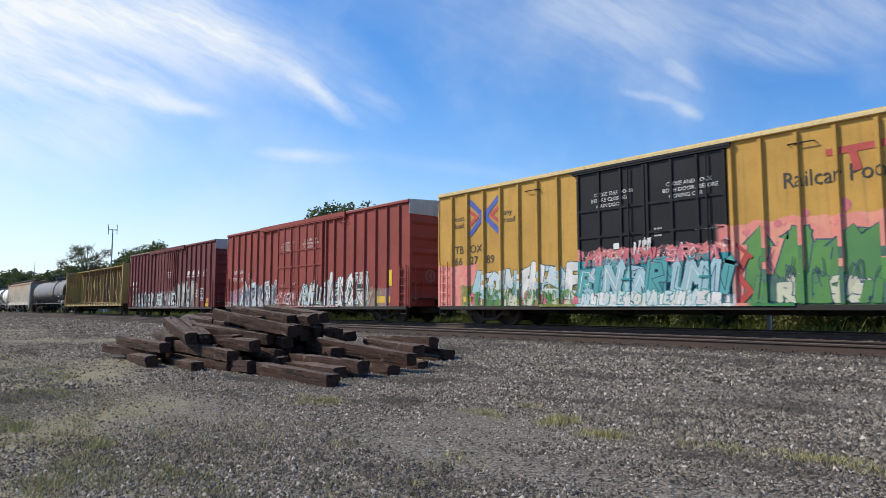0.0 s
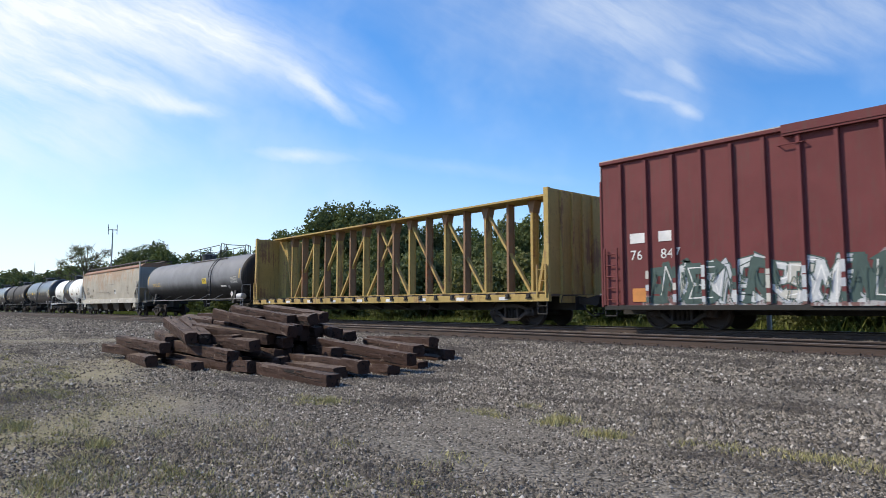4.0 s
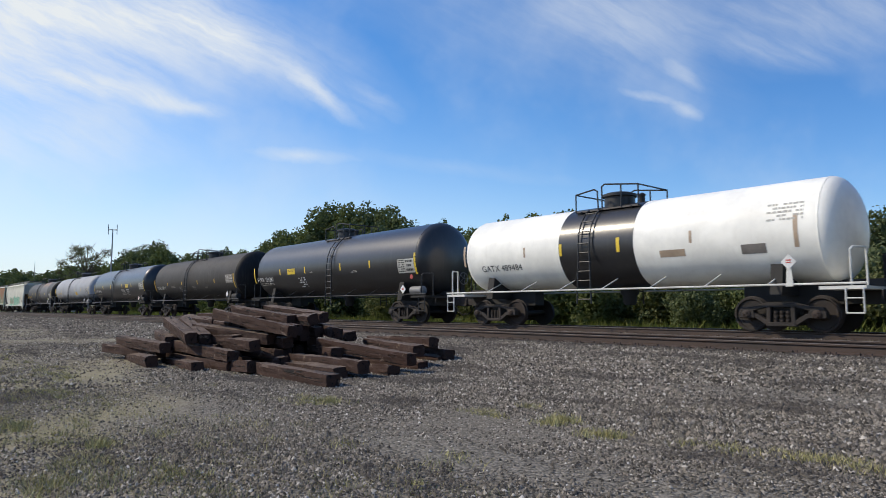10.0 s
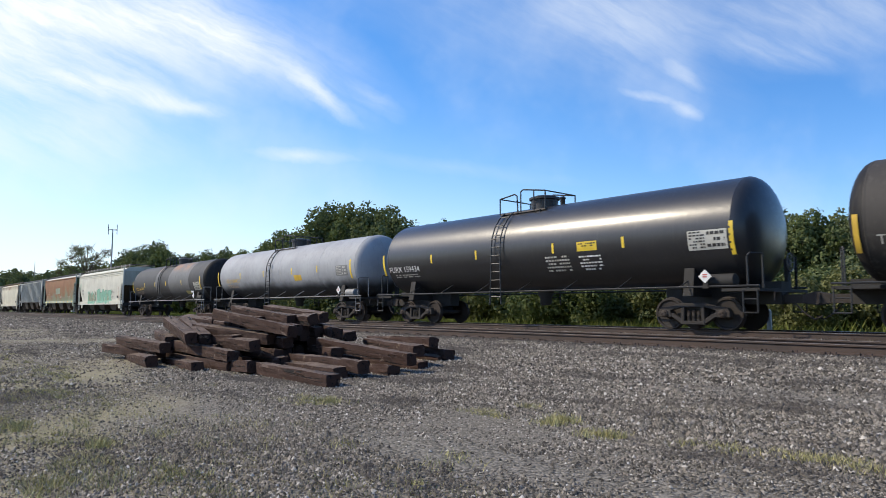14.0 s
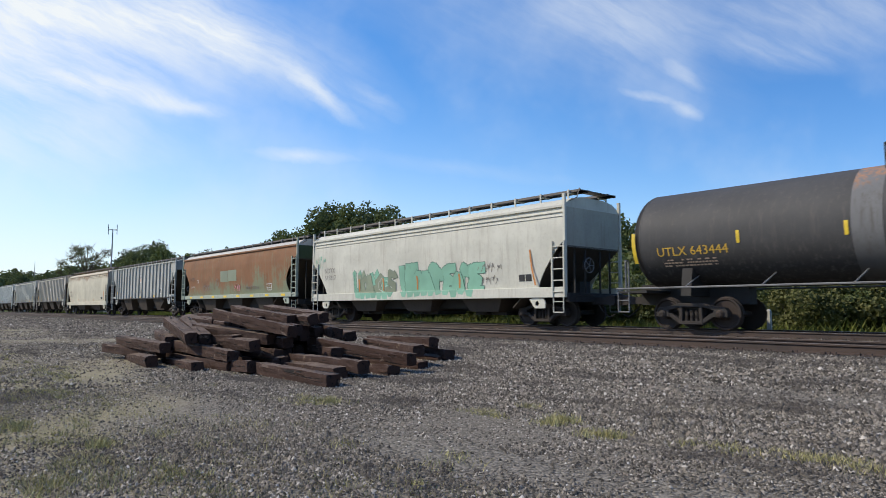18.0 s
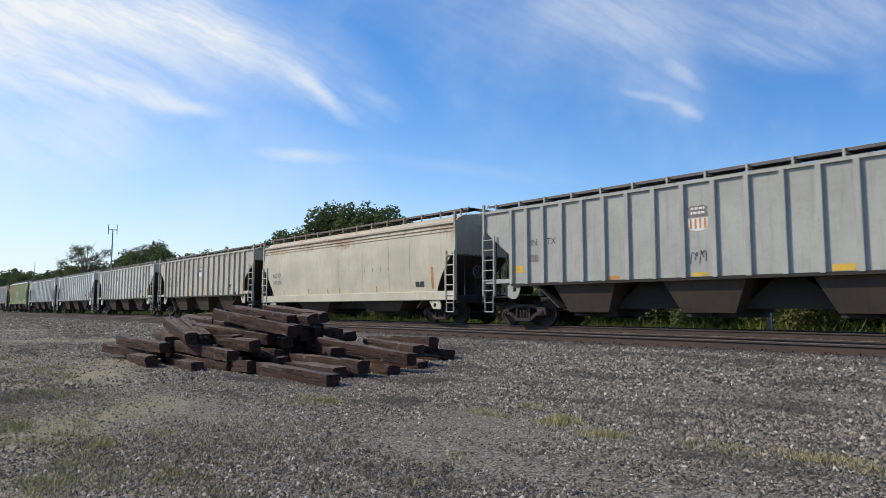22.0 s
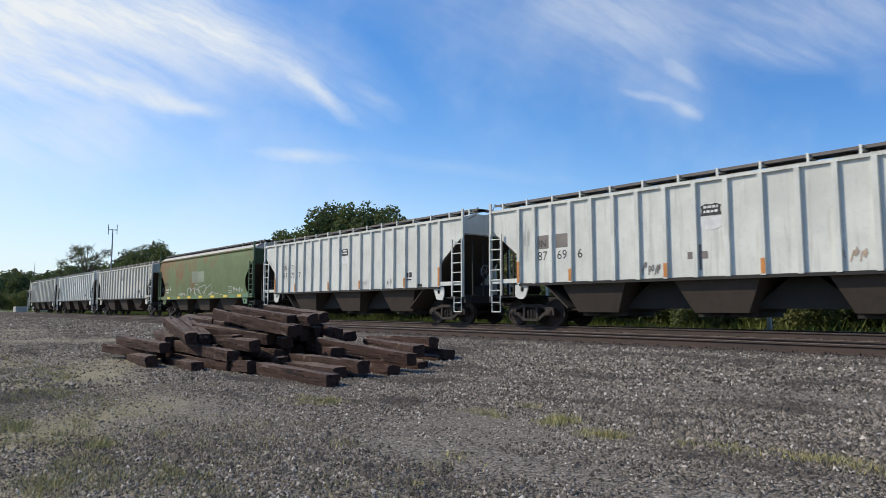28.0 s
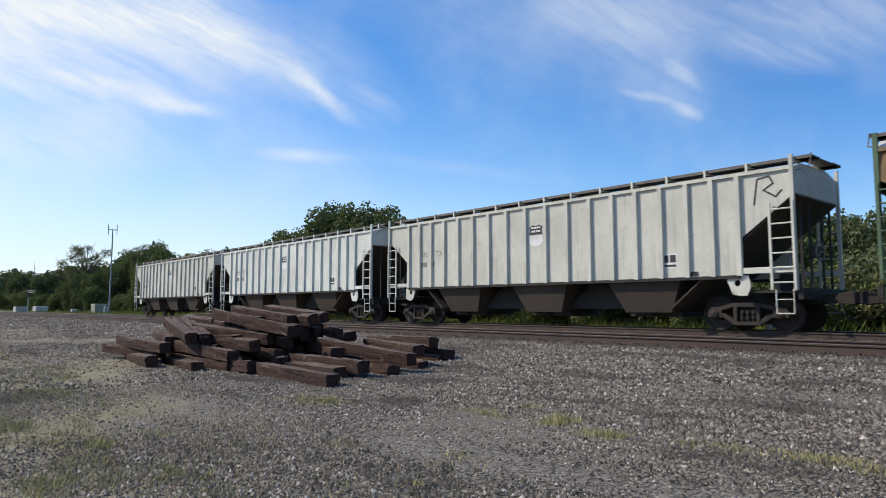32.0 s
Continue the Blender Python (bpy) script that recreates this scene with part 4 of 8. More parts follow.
    for x in (-4.2, -1.4, 1.4, 4.2):
        part("cross_bearer", Shape().prism([(-1.5, bottom - 0.02), (1.5, bottom - 0.02), (1.45, bottom - 0.12), (0.3, bottom - 0.3), (-0.3, bottom - 0.3), (-1.45, bottom - 0.12)], x - 0.06, x + 0.06, "x"), "underframe", car)
    part("brake_wheel", GEAR["brake_wheel"], None, car, at=(half + 0.3, -0.6, 2.0))
    running_gear(car, half - 2.35, half + 0.3)
    return car


# ---- centre-beam flat car ----
def centre_beam(label, mid, half):
    car = start_car("centerbeam_flatcar", label, "train car", mid)
    top = 4.72
    part("deck", Shape().box(-half, half, -1.48, 1.48, 1.02, 1.10), "deck_steel", car)
    for sy in (-1, 1):
        part("side_sill", Shape().box(-half, half, *sorted((sy * 1.48, sy * 1.60)), 0.84, 1.10), "centerbeam_yellow", car, bevel=0.012)
        n = 22
        winch = Shape().lathe([(-0.09, 0.075), (0.09, 0.075)], 10, "y").box(-0.12, 0.12, -0.06, 0.06, -0.12, -0.05).mesh("winch", 40)
        riser = Shape().prism([(-0.16, 1.1), (0.16, 1.1), (0.16, 1.17), (-0.16, 1.17)], -0.5, 0.5).mesh("riser")
        for i in range(n):
            x = -half + 0.9 + (2 * half - 1.8) * i / (n - 1)
            part("winch", winch, "underframe", car, at=(x, sy * 1.58, 1.06))
            part("riser", riser, "deck_steel", car, at=(x, sy * 0.9, 0))
        bar = Shape().box(-0.22, 0.22, -0.004, 0.004, -0.06, 0.06).mesh("sill_stencil")
        for i in range(9):
            part("sill_stencil", bar, "white_letter", car, at=(-half + 2.0 + i * 2.3, sy * 1.606, 0.96))
    part("top_chord", Shape().prism([(-0.55, top - 0.05), (0.55, top - 0.05), (0.55, top + 0.03), (0.25, top + 0.07), (-0.25, top + 0.07), (-0.55, top + 0.03)], -half + 0.3, half - 0.3, "x"), "centerbeam_yellow", car, bevel=0.01)
    part("bottom_chord", Shape().box(-half + 0.3, half - 0.3, -0.2, 0.2, 1.1, 1.24), "centerbeam_yellow", car)
    step = 1.236
    spots = [s * (0.618 + step * i) for i in range(8) for s in (-1, 1)]
    post = Shape().box(-0.012, 0.012, -0.16, 0.16, 1.2, top - 0.05).box(-0.055, 0.055, -0.18, -0.16, 1.2, top - 0.05).box(-0.055, 0.055, 0.16, 0.18, 1.2, top - 0.05).mesh("truss_post")
    gusset = Shape().prism([(-0.2, top - 0.06), (0.2, top - 0.06), (0.08, top - 0.52), (-0.08, top - 0.52)], -0.19, 0.19).mesh("gusset")
    for x in spots:
        odd = round((abs(x) - 0.618) / step) % 2
        part("truss_post", post, "centerbeam_yellow" if odd else "centerbeam_rust", car, at=(x, 0, 0))
        if odd or abs(x) < 1:
            part("gusset", gusset, "centerbeam_rust", car, at=(x, 0, 0))
    # diagonals two bays long rise towards the middle; a short steep one stands by each bulkhead
    for k in (-1, 1):
        for i in (7, 5, 3, 1):
            lo, hi = k * (0.618 + step * i - 0.2), k * (0.618 + step * (i - 2))
            part("diagonal", Shape().prism([(lo - 0.06, 1.24), (lo + 0.06, 1.24), (hi + 0.06, top - 0.3), (hi - 0.06, top - 0.3)], -0.07, 0.07), "centerbeam_yellow", car)
        lo, hi = k * (0.618 + step * 7 + 0.2), k * (half - 1.02)
        part("diagonal", Shape().prism([(lo - 0.06, 1.24), (lo + 0.06, 1.24), (hi + 0.06, top - 0.1), (hi - 0.06, top - 0.1)], -0.07, 0.07), "centerbeam_yellow", car)
    for k in (-1, 1):
        e = k * (half - 0.02)
        b = part("bulkhead", Shape().box(min(e, e - k * 0.09), max(e, e - k * 0.09), -1.46, 1.46, 1.1, top), "centerbeam_yellow", car, bevel=0.01)
        for y in (-1.5, 1.5):
            part("bulkhead_post", Shape().box(min(e, e - k * 0.22), max(e, e - k * 0.22), y - 0.06, y + 0.06, 0.86, top + 0.03), "centerbeam_yellow", b, bevel=0.01)
        for y in (-0.9, -0.3, 0.3, 0.9):
            part("bulkhead_rib", Shape().box(min(e, e + k * 0.09), max(e, e + k * 0.09), y - 0.05, y + 0.05, 1.1, top - 0.05), "centerbeam_yellow", b)
        part("bulkhead_brace", Shape().prism([(e - k * 0.09, top - 0.06), (e - k * 1.05, top - 0.06), (e - k * 1.05, 1.24), (e - k * 0.09, 1.24)], -0.05, 0.05), "centerbeam_yellow", b)
        for sy in (-1, 1):
            part("ladder", ladder_shape(k * (half - 0.12), k * (half - 0.5), 1.0, 2.1, sy * 1.62, 3, 0.018), "centerbeam_yellow", car)
            part("step", stirrup(k * (half - 0.1), k * (half - 0.5), sy * 1.58, 0.86, 0.42), "underframe", car)
        for y in (-0.7, 0.0, 0.7):
            part("end_sill", Shape().box(min(e, e + k * 0.1), max(e, e + k * 0.1), y - 0.33, y + 0.33, 0.8, 1.08), "centerbeam_yellow", car)
    part("centre_sill", Shape().box(-half - 0.1, half + 0.1, -0.3, 0.3, 0.55, 1.02), "underframe", car)
    for x in (-6, -4, -2, 0, 2, 4, 6):
        part("cross_bearer", Shape().prism([(-1.5, 1.02), (1.5, 1.02), (1.48, 0.9), (0.3, 0.6), (-0.3, 0.6), (-1.48, 0.9)], x - 0.05, x + 0.05, "x"), "underframe", car)
    part("air_hose_pair", Shape().pipe([(half - 7.0, -0.9, 1.0), (half - 7.05, -0.92, 0.6), (half - 7.2, -0.9, 0.35)], 0.02, 5), "black_iron", car)
    running_gear(car, half - 2.2, half + 0.25)
    return car


# ---- paint of the single cars ----
def graffiti(*bands):
    """Sprayed lettering as paint: (x0, x1, z0, top, sway, fill, second fill, line colour, size of a letter, amount)."""
    def draw(t, c, xyz):
        x, z = xyz.outputs[0], xyz.outputs[2]
        for x0, x1, z0, top, sway, a, b, line, size, amount in bands:
            flat2 = node(t, "ShaderNodeCombineXYZ", {0: x, 1: z}).outputs[0]
            blot = noise_of(t, node(t, "ShaderNodeMapping", {0: flat2, 3: (1.0, 0.6, 1.0)}).outputs[0], 1.8 / size, 3.0, 0.5)
            fill = mix(t, ramp(t, blot, 0.48, 0.56), rgb(a), rgb(b))
            fill = mix(t, ramp(t, noise_of(t, flat2, 4.0 / size, 2.0), 0.6, 0.64), fill, rgb(line))
            crest = noise_of(t, node(t, "ShaderNodeCombineXYZ", {0: x}).outputs[0], 0.9 / size, 2.0)
            lim = maths(t, "ADD", top, maths(t, "MULTIPLY", maths(t, "SUBTRACT", crest, 0.5), sway * 2))
            m = maths(t, "MULTIPLY", ramp(t, z, maths(t, "ADD", lim, 0.03), lim), ramp(t, z, z0 - 0.04, z0 + 0.02))
            m = maths(t, "MULTIPLY", m, maths(t, "MULTIPLY", ramp(t, x, x0 - 0.15, x0 + 0.05), ramp(t, x, x1 + 0.15, x1 - 0.05)))
            c = mix(t, maths(t, "MULTIPLY", m, amount), c, fill)
        return c
    return draw


PINK, GREEN, TEAL, SKYB, OLIVE, WHITE, BLACK = (0.72, 0.26, 0.24), (0.07, 0.23, 0.06), (0.04, 0.24, 0.27), (0.42, 0.62, 0.68), (0.20, 0.22, 0.06), (0.72, 0.72, 0.70), (0.03, 0.03, 0.04)
yellow_tags = graffiti((-9.5, -7.3, 0.6, 2.25, 0.3, PINK, (0.74, 0.32, 0.28), (0.6, 0.2, 0.22), 0.9, 0.9), (2.2, 9.5, 0.6, 2.85, 0.35, PINK, (0.74, 0.32, 0.26), (0.62, 0.2, 0.24), 1.0, 0.85),
                       (-8.1, -2.4, 0.6, 1.45, 0.3, OLIVE, (0.28, 0.30, 0.14), (0.12, 0.16, 0.06), 0.5, 0.95), (-2.5, 2.5, 1.6, 2.42, 0.3, PINK, (0.05, 0.05, 0.06), WHITE, 0.6, 0.85),
                       (-2.5, 2.5, 0.6, 2.1, 0.15, TEAL, (0.05, 0.32, 0.34), (0.03, 0.14, 0.17), 0.5, 1.0), (-2.5, 2.5, 0.6, 1.0, 0.12, WHITE, SKYB, (0.1, 0.3, 0.33), 0.35, 0.9),
                       (3.0, 9.5, 0.6, 1.5, 0.3, GREEN, (0.05, 0.20, 0.10), (0.03, 0.09, 0.14), 0.7, 1.0))
paint("yellow_boxcar", (0.52, 0.31, 0.078), rust=0.15, dirt=0.25, streaks=0.3, extra=yellow_tags)
paint("boxcar_door_black", (0.018, 0.019, 0.022), dirt=0.15, streaks=0.1, rough=0.42, extra=yellow_tags)
paint("cream_roof", (0.66, 0.52, 0.26), dirt=0.3)
red_tags = graffiti((-8.7, -2.6, 0.6, 1.75, 0.5, (0.42, 0.33, 0.40), (0.30, 0.15, 0.15), (0.50, 0.46, 0.5), 0.9, 0.6), (3.0, 8.0, 0.6, 1.5, 0.5, (0.40, 0.34, 0.38), (0.28, 0.12, 0.11), (0.5, 0.5, 0.5), 0.9, 0.5), (-9.4, 6.4, 0.6, 0.98, 0.2, (0.5, 0.52, 0.5), (0.26, 0.12, 0.1), (0.08, 0.08, 0.08), 0.35, 0.8), (-2.5, 0.4, 0.6, 1.5, 0.4, (0.34, 0.14, 0.12), (0.265, 0.07, 0.055), (0.6, 0.58, 0.56), 0.4, 0.7), (5.4, 7.6, 0.6, 1.5, 0.3, (0.30, 0.27, 0.18), (0.25, 0.12, 0.09), (0.2, 0.18, 0.12), 0.7, 0.6))
paint("red_boxcar", (0.275, 0.066, 0.055), dirt=0.3, streaks=0.35, extra=red_tags)
brown_tags = graffiti((-8.0, 6.2, 0.6, 0.95, 0.2, (0.45, 0.46, 0.46), (0.2, 0.12, 0.11), (0.08, 0.07, 0.08), 0.35, 0.8), (-1.9, 1.8, 0.6, 1.9, 0.4, (0.3, 0.3, 0.33), (0.165, 0.056, 0.048), (0.6, 0.6, 0.6), 0.45, 0.65), (5.2, 6.4, 0.6, 2.3, 0.3, (0.30, 0.17, 0.12), (0.36, 0.2, 0.12), (0.22, 0.1, 0.08), 0.7, 0.7))
paint("brown_boxcar", (0.155, 0.046, 0.047), dirt=0.35, streaks=0.35, extra=brown_tags)
paint("galvanised_roof", (0.42, 0.42, 0.41), dirt=0.3, rough=0.45)
paint("centerbeam_yellow", (0.43, 0.31, 0.11), rust=0.66, dirt=0.5, streaks=0.55, rust_col=(0.17, 0.10, 0.055))
paint("centerbeam_rust", (0.24, 0.15, 0.09), rust=0.6, dirt=0.5)
paint("deck_steel", (0.16, 0.125, 0.09), rust=0.5, dirt=0.6)
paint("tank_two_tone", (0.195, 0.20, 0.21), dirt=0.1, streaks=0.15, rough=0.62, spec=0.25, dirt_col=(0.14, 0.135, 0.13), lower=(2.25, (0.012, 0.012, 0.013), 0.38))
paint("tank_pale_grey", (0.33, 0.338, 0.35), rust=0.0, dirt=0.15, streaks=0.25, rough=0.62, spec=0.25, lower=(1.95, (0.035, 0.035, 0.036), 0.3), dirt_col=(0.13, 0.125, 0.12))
paint("tank_white", (0.93, 0.91, 0.83), dirt=0.05, streaks=0.08, rough=0.35, dirt_col=(0.42, 0.34, 0.24))
paint("tank_black", (0.019, 0.019, 0.021), dirt=0.2, streaks=0.2, rough=0.44, dirt_col=(0.06, 0.055, 0.05), spec=0.4, coat=True)
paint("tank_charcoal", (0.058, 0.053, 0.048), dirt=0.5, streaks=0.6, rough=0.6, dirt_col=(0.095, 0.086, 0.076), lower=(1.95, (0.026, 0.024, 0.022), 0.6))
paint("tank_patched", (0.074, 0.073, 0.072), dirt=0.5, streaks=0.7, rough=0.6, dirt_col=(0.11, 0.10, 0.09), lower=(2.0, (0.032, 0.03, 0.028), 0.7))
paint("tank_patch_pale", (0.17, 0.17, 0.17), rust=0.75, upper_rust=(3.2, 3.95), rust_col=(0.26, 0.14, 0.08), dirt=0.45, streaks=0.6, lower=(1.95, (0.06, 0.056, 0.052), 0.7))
paint("tan_hopper", (0.42, 0.385, 0.315), patches=(((0.36, 0.25, 0.165), 1.6, 0.53, 0.09, 0.0), ((0.40, 0.38, 0.32), 1.4, 0.62, 0.0, 0.0)), rust=0.66, upper_rust=(2.4, 4.2), rust_col=(0.30, 0.15, 0.075), dirt=0.35, streaks=0.4, dirt_col=(0.27, 0.24, 0.2))
# heads of some tank cars, darker than their shells
paint("tank_head_dark", (0.019, 0.018, 0.018), dirt=0.3, streaks=0.3, rough=0.6)
paint("tan_sill", (0.50, 0.475, 0.41), dirt=0.4, streaks=0.3, dirt_col=(0.25, 0.2, 0.15))
paint("rust_roof", (0.30, 0.17, 0.11), rust=0.5, dirt=0.4)
paint("white_hopper", (0.56, 0.55, 0.47), rust=0.2, dirt=0.4, streaks=0.5, dirt_col=(0.33, 0.29, 0.23))
paint("orange_hopper", (0.24, 0.118, 0.06), patches=(((0.19, 0.225, 0.145), 1.5, 0.515, -0.11, 0.006), ((0.17, 0.085, 0.05), 1.1, 0.58, 0.02, -0.01)), dirt=0.4, streaks=0.5, dirt_col=(0.20, 0.21, 0.13), rust=0.25, rust_col=(0.2, 0.085, 0.035), lower=(1.75, (0.20, 0.19, 0.12), 0.55))
paint("orange_sill", (0.36, 0.40, 0.33), rust=0.3, dirt=0.4)
paint("pale_roof", (0.52, 0.50, 0.45), rust=0.2, dirt=0.4)
paint("grey_hopper", (0.39, 0.395, 0.36), patches=(((0.33, 0.27, 0.24), 0.9, 0.64, 0.05, 0.0),), dirt=0.4, streaks=0.5, dirt_col=(0.22, 0.21, 0.2))
paint("rust_cream", (0.50, 0.44, 0.34), rust=0.6, dirt=0.4, rust_col=(0.24, 0.13, 0.075))
paint("cream_hopper", (0.54, 0.51, 0.40), patches=(((0.30, 0.19, 0.12), 1.6, 0.80, 0.28, 0.0),), rust=0.35, upper_rust=(3.2, 4.1), dirt=0.38, streaks=0.42, dirt_col=(0.38, 0.32, 0.24))
paint("beige_hopper", (0.48, 0.45, 0.38), patches=(((0.34, 0.29, 0.22), 1.1, 0.66, -0.07, 0.0),), rust=0.1, dirt=0.45, streaks=0.5, dirt_col=(0.27, 0.24, 0.2))
paint("worn_white_hopper", (0.565, 0.56, 0.49), patches=(((0.36, 0.30, 0.22), 1.2, 0.66, -0.07, 0.0), ((0.44, 0.41, 0.35), 0.7, 0.6, 0.0, 0.0)), rust=0.12, dirt=0.45, streaks=0.55, dirt_col=(0.3, 0.27, 0.23))
paint("clean_white_hopper", (0.64, 0.655, 0.60), patches=(((0.42, 0.39, 0.34), 0.9, 0.7, -0.07, 0.0),), rust=0.08, dirt=0.32, streaks=0.4, dirt_col=(0.34, 0.31, 0.27))
paint("green_hopper", (0.15, 0.20, 0.098), patches=(((0.21, 0.12, 0.06), 1.7, 0.50, 0.05, -0.01), ((0.13, 0.25, 0.17), 1.3, 0.60, -0.09, 0.0)), rust=0.38, rust_col=(0.15, 0.085, 0.04), dirt=0.4, streaks=0.5, dirt_col=(0.24, 0.25, 0.15))
paint("green_post", (0.10, 0.155, 0.095), dirt=0.5)
paint("grimy_end", (0.17, 0.155, 0.13), rust=0.3, dirt=0.5, streaks=0.7, dirt_col=(0.07, 0.06, 0.05))
paint("tan_end", (0.31, 0.295, 0.26), rust=0.1, dirt=0.4, streaks=0.5, dirt_col=(0.2, 0.18, 0.15))
paint("cream_end", (0.40, 0.375, 0.30), rust=0.12, dirt=0.45, streaks=0.6, dirt_col=(0.24, 0.2, 0.15))
paint("green_end", (0.055, 0.085, 0.045), rust=0.3, dirt=0.5, streaks=0.6, dirt_col=(0.04, 0.04, 0.03))
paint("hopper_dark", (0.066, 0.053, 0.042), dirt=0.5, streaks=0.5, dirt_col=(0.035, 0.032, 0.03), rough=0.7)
plain("dull_yellow", (0.34, 0.30, 0.10), 0.6, spread=0.2)
plain("red_letter", (0.45, 0.06, 0.05), 0.6, spread=0.15)
plain("blue_letter", (0.05, 0.10, 0.42), 0.6, spread=0.15)
plain("graffiti_green", (0.22, 0.45, 0.32), 0.6, spread=0.2, scale=3)
plain("graffiti_dark", (0.05, 0.09, 0.08), 0.6, spread=0.2)
plain("spray_moss", (0.06, 0.15, 0.11), 0.6, spread=0.3)
plain("spray_blue", (0.34, 0.55, 0.60), 0.6, spread=0.3, scale=4)
plain("spray_green", (0.09, 0.26, 0.06), 0.6, spread=0.3, scale=2, second=(0.05, 0.17, 0.07))
plain("spray_cream", (0.55, 0.56, 0.42), 0.6, spread=0.2)
plain("spray_navy", (0.03, 0.07, 0.14), 0.6, spread=0.3)
plain("spray_teal", (0.04, 0.25, 0.27), 0.6, spread=0.3, scale=4, second=(0.08, 0.36, 0.36))
plain("pink_spray", (0.62, 0.16, 0.20), 0.6, spread=0.2)
plain("spray_pale", (0.52, 0.54, 0.54), 0.6, spread=0.35, scale=12, second=(0.36, 0.38, 0.42))
plain("spray_sky", (0.44, 0.58, 0.66), 0.6, spread=0.3, scale=14, second=(0.62, 0.62, 0.52))
plain("faded_paint", (0.50, 0.49, 0.44), 0.6, spread=0.15)
plain("faded_green", (0.25, 0.29, 0.20), 0.6, spread=0.3, scale=2)
plain("faint_dark", (0.20, 0.18, 0.16), 0.7, spread=0.3)
plain("seam_grime", (0.33, 0.29, 0.22), 0.7, spread=0.4)


# ---- the train, car by car ----
def strokes(rnd, x, z, w, h):
    """One made-up spray letter: a few bent strokes in a box, no real sign."""
    pts = [(x + w * rnd.uniform(0, 0.2), z)]
    for i in range(rnd.choice((4, 5, 6))):
        pts.append((x + w * (0.1 + 0.8 * ((i * 0.37 + rnd.random() * 0.5) % 1)), z + h * (1.0 if i % 2 == 0 else rnd.uniform(0.0, 0.5))))
    for _ in range(2):
        round_off = [pts[0]]
        for (ax, az), (bx, bz) in zip(pts, pts[1:]):
            round_off += [(ax * 0.72 + bx * 0.28, az * 0.72 + bz * 0.28), (ax * 0.28 + bx * 0.72, az * 0.28 + bz * 0.72)]
        pts = round_off + [pts[-1]]
    return pts


def tag(car, x, z, n, w, h, mat, line=0.05, y=-1.6, seed=1, name="graffiti"):
    rnd, s = random.Random(seed), Shape()
    for i in range(n):
        s.ribbon(strokes(rnd, x + i * w, z, w * 1.15, h * rnd.uniform(0.75, 1.15)), line * 0.8, y - 0.007 - 0.0004 * i)
    ob = tagged(part(name, s, mat, car), kind="stuff")
    PAINTED.append((ob, y))
    return ob


SKELETONS = (((0, 0), (0.3, 1), (0.7, 0)), ((0, 0), (0, 1), (0.65, 0.05), (0.7, 1)), ((0.75, 0.9), (0.2, 1), (0.1, 0.6), (0.7, 0.45), (0.65, 0.05), (0, 0.1)),
             ((0, 0), (0, 1), (0.6, 0.95), (0.6, 0.55), (0.1, 0.5), (0.7, 0)), ((0.7, 1), (0, 0.95), (0.05, 0.5), (0.55, 0.5), (0.05, 0.45), (0, 0.05), (0.75, 0)),
             ((0.1, 0.2), (0.1, 0.8), (0.4, 1), (0.7, 0.8), (0.7, 0.2), (0.4, 0), (0.1, 0.2)), ((0, 1), (0.1, 0.1), (0.6, 0.0), (0.7, 1)), ((0, 0), (0.05, 1), (0.35, 0.5), (0.65, 1), (0.7, 0)))


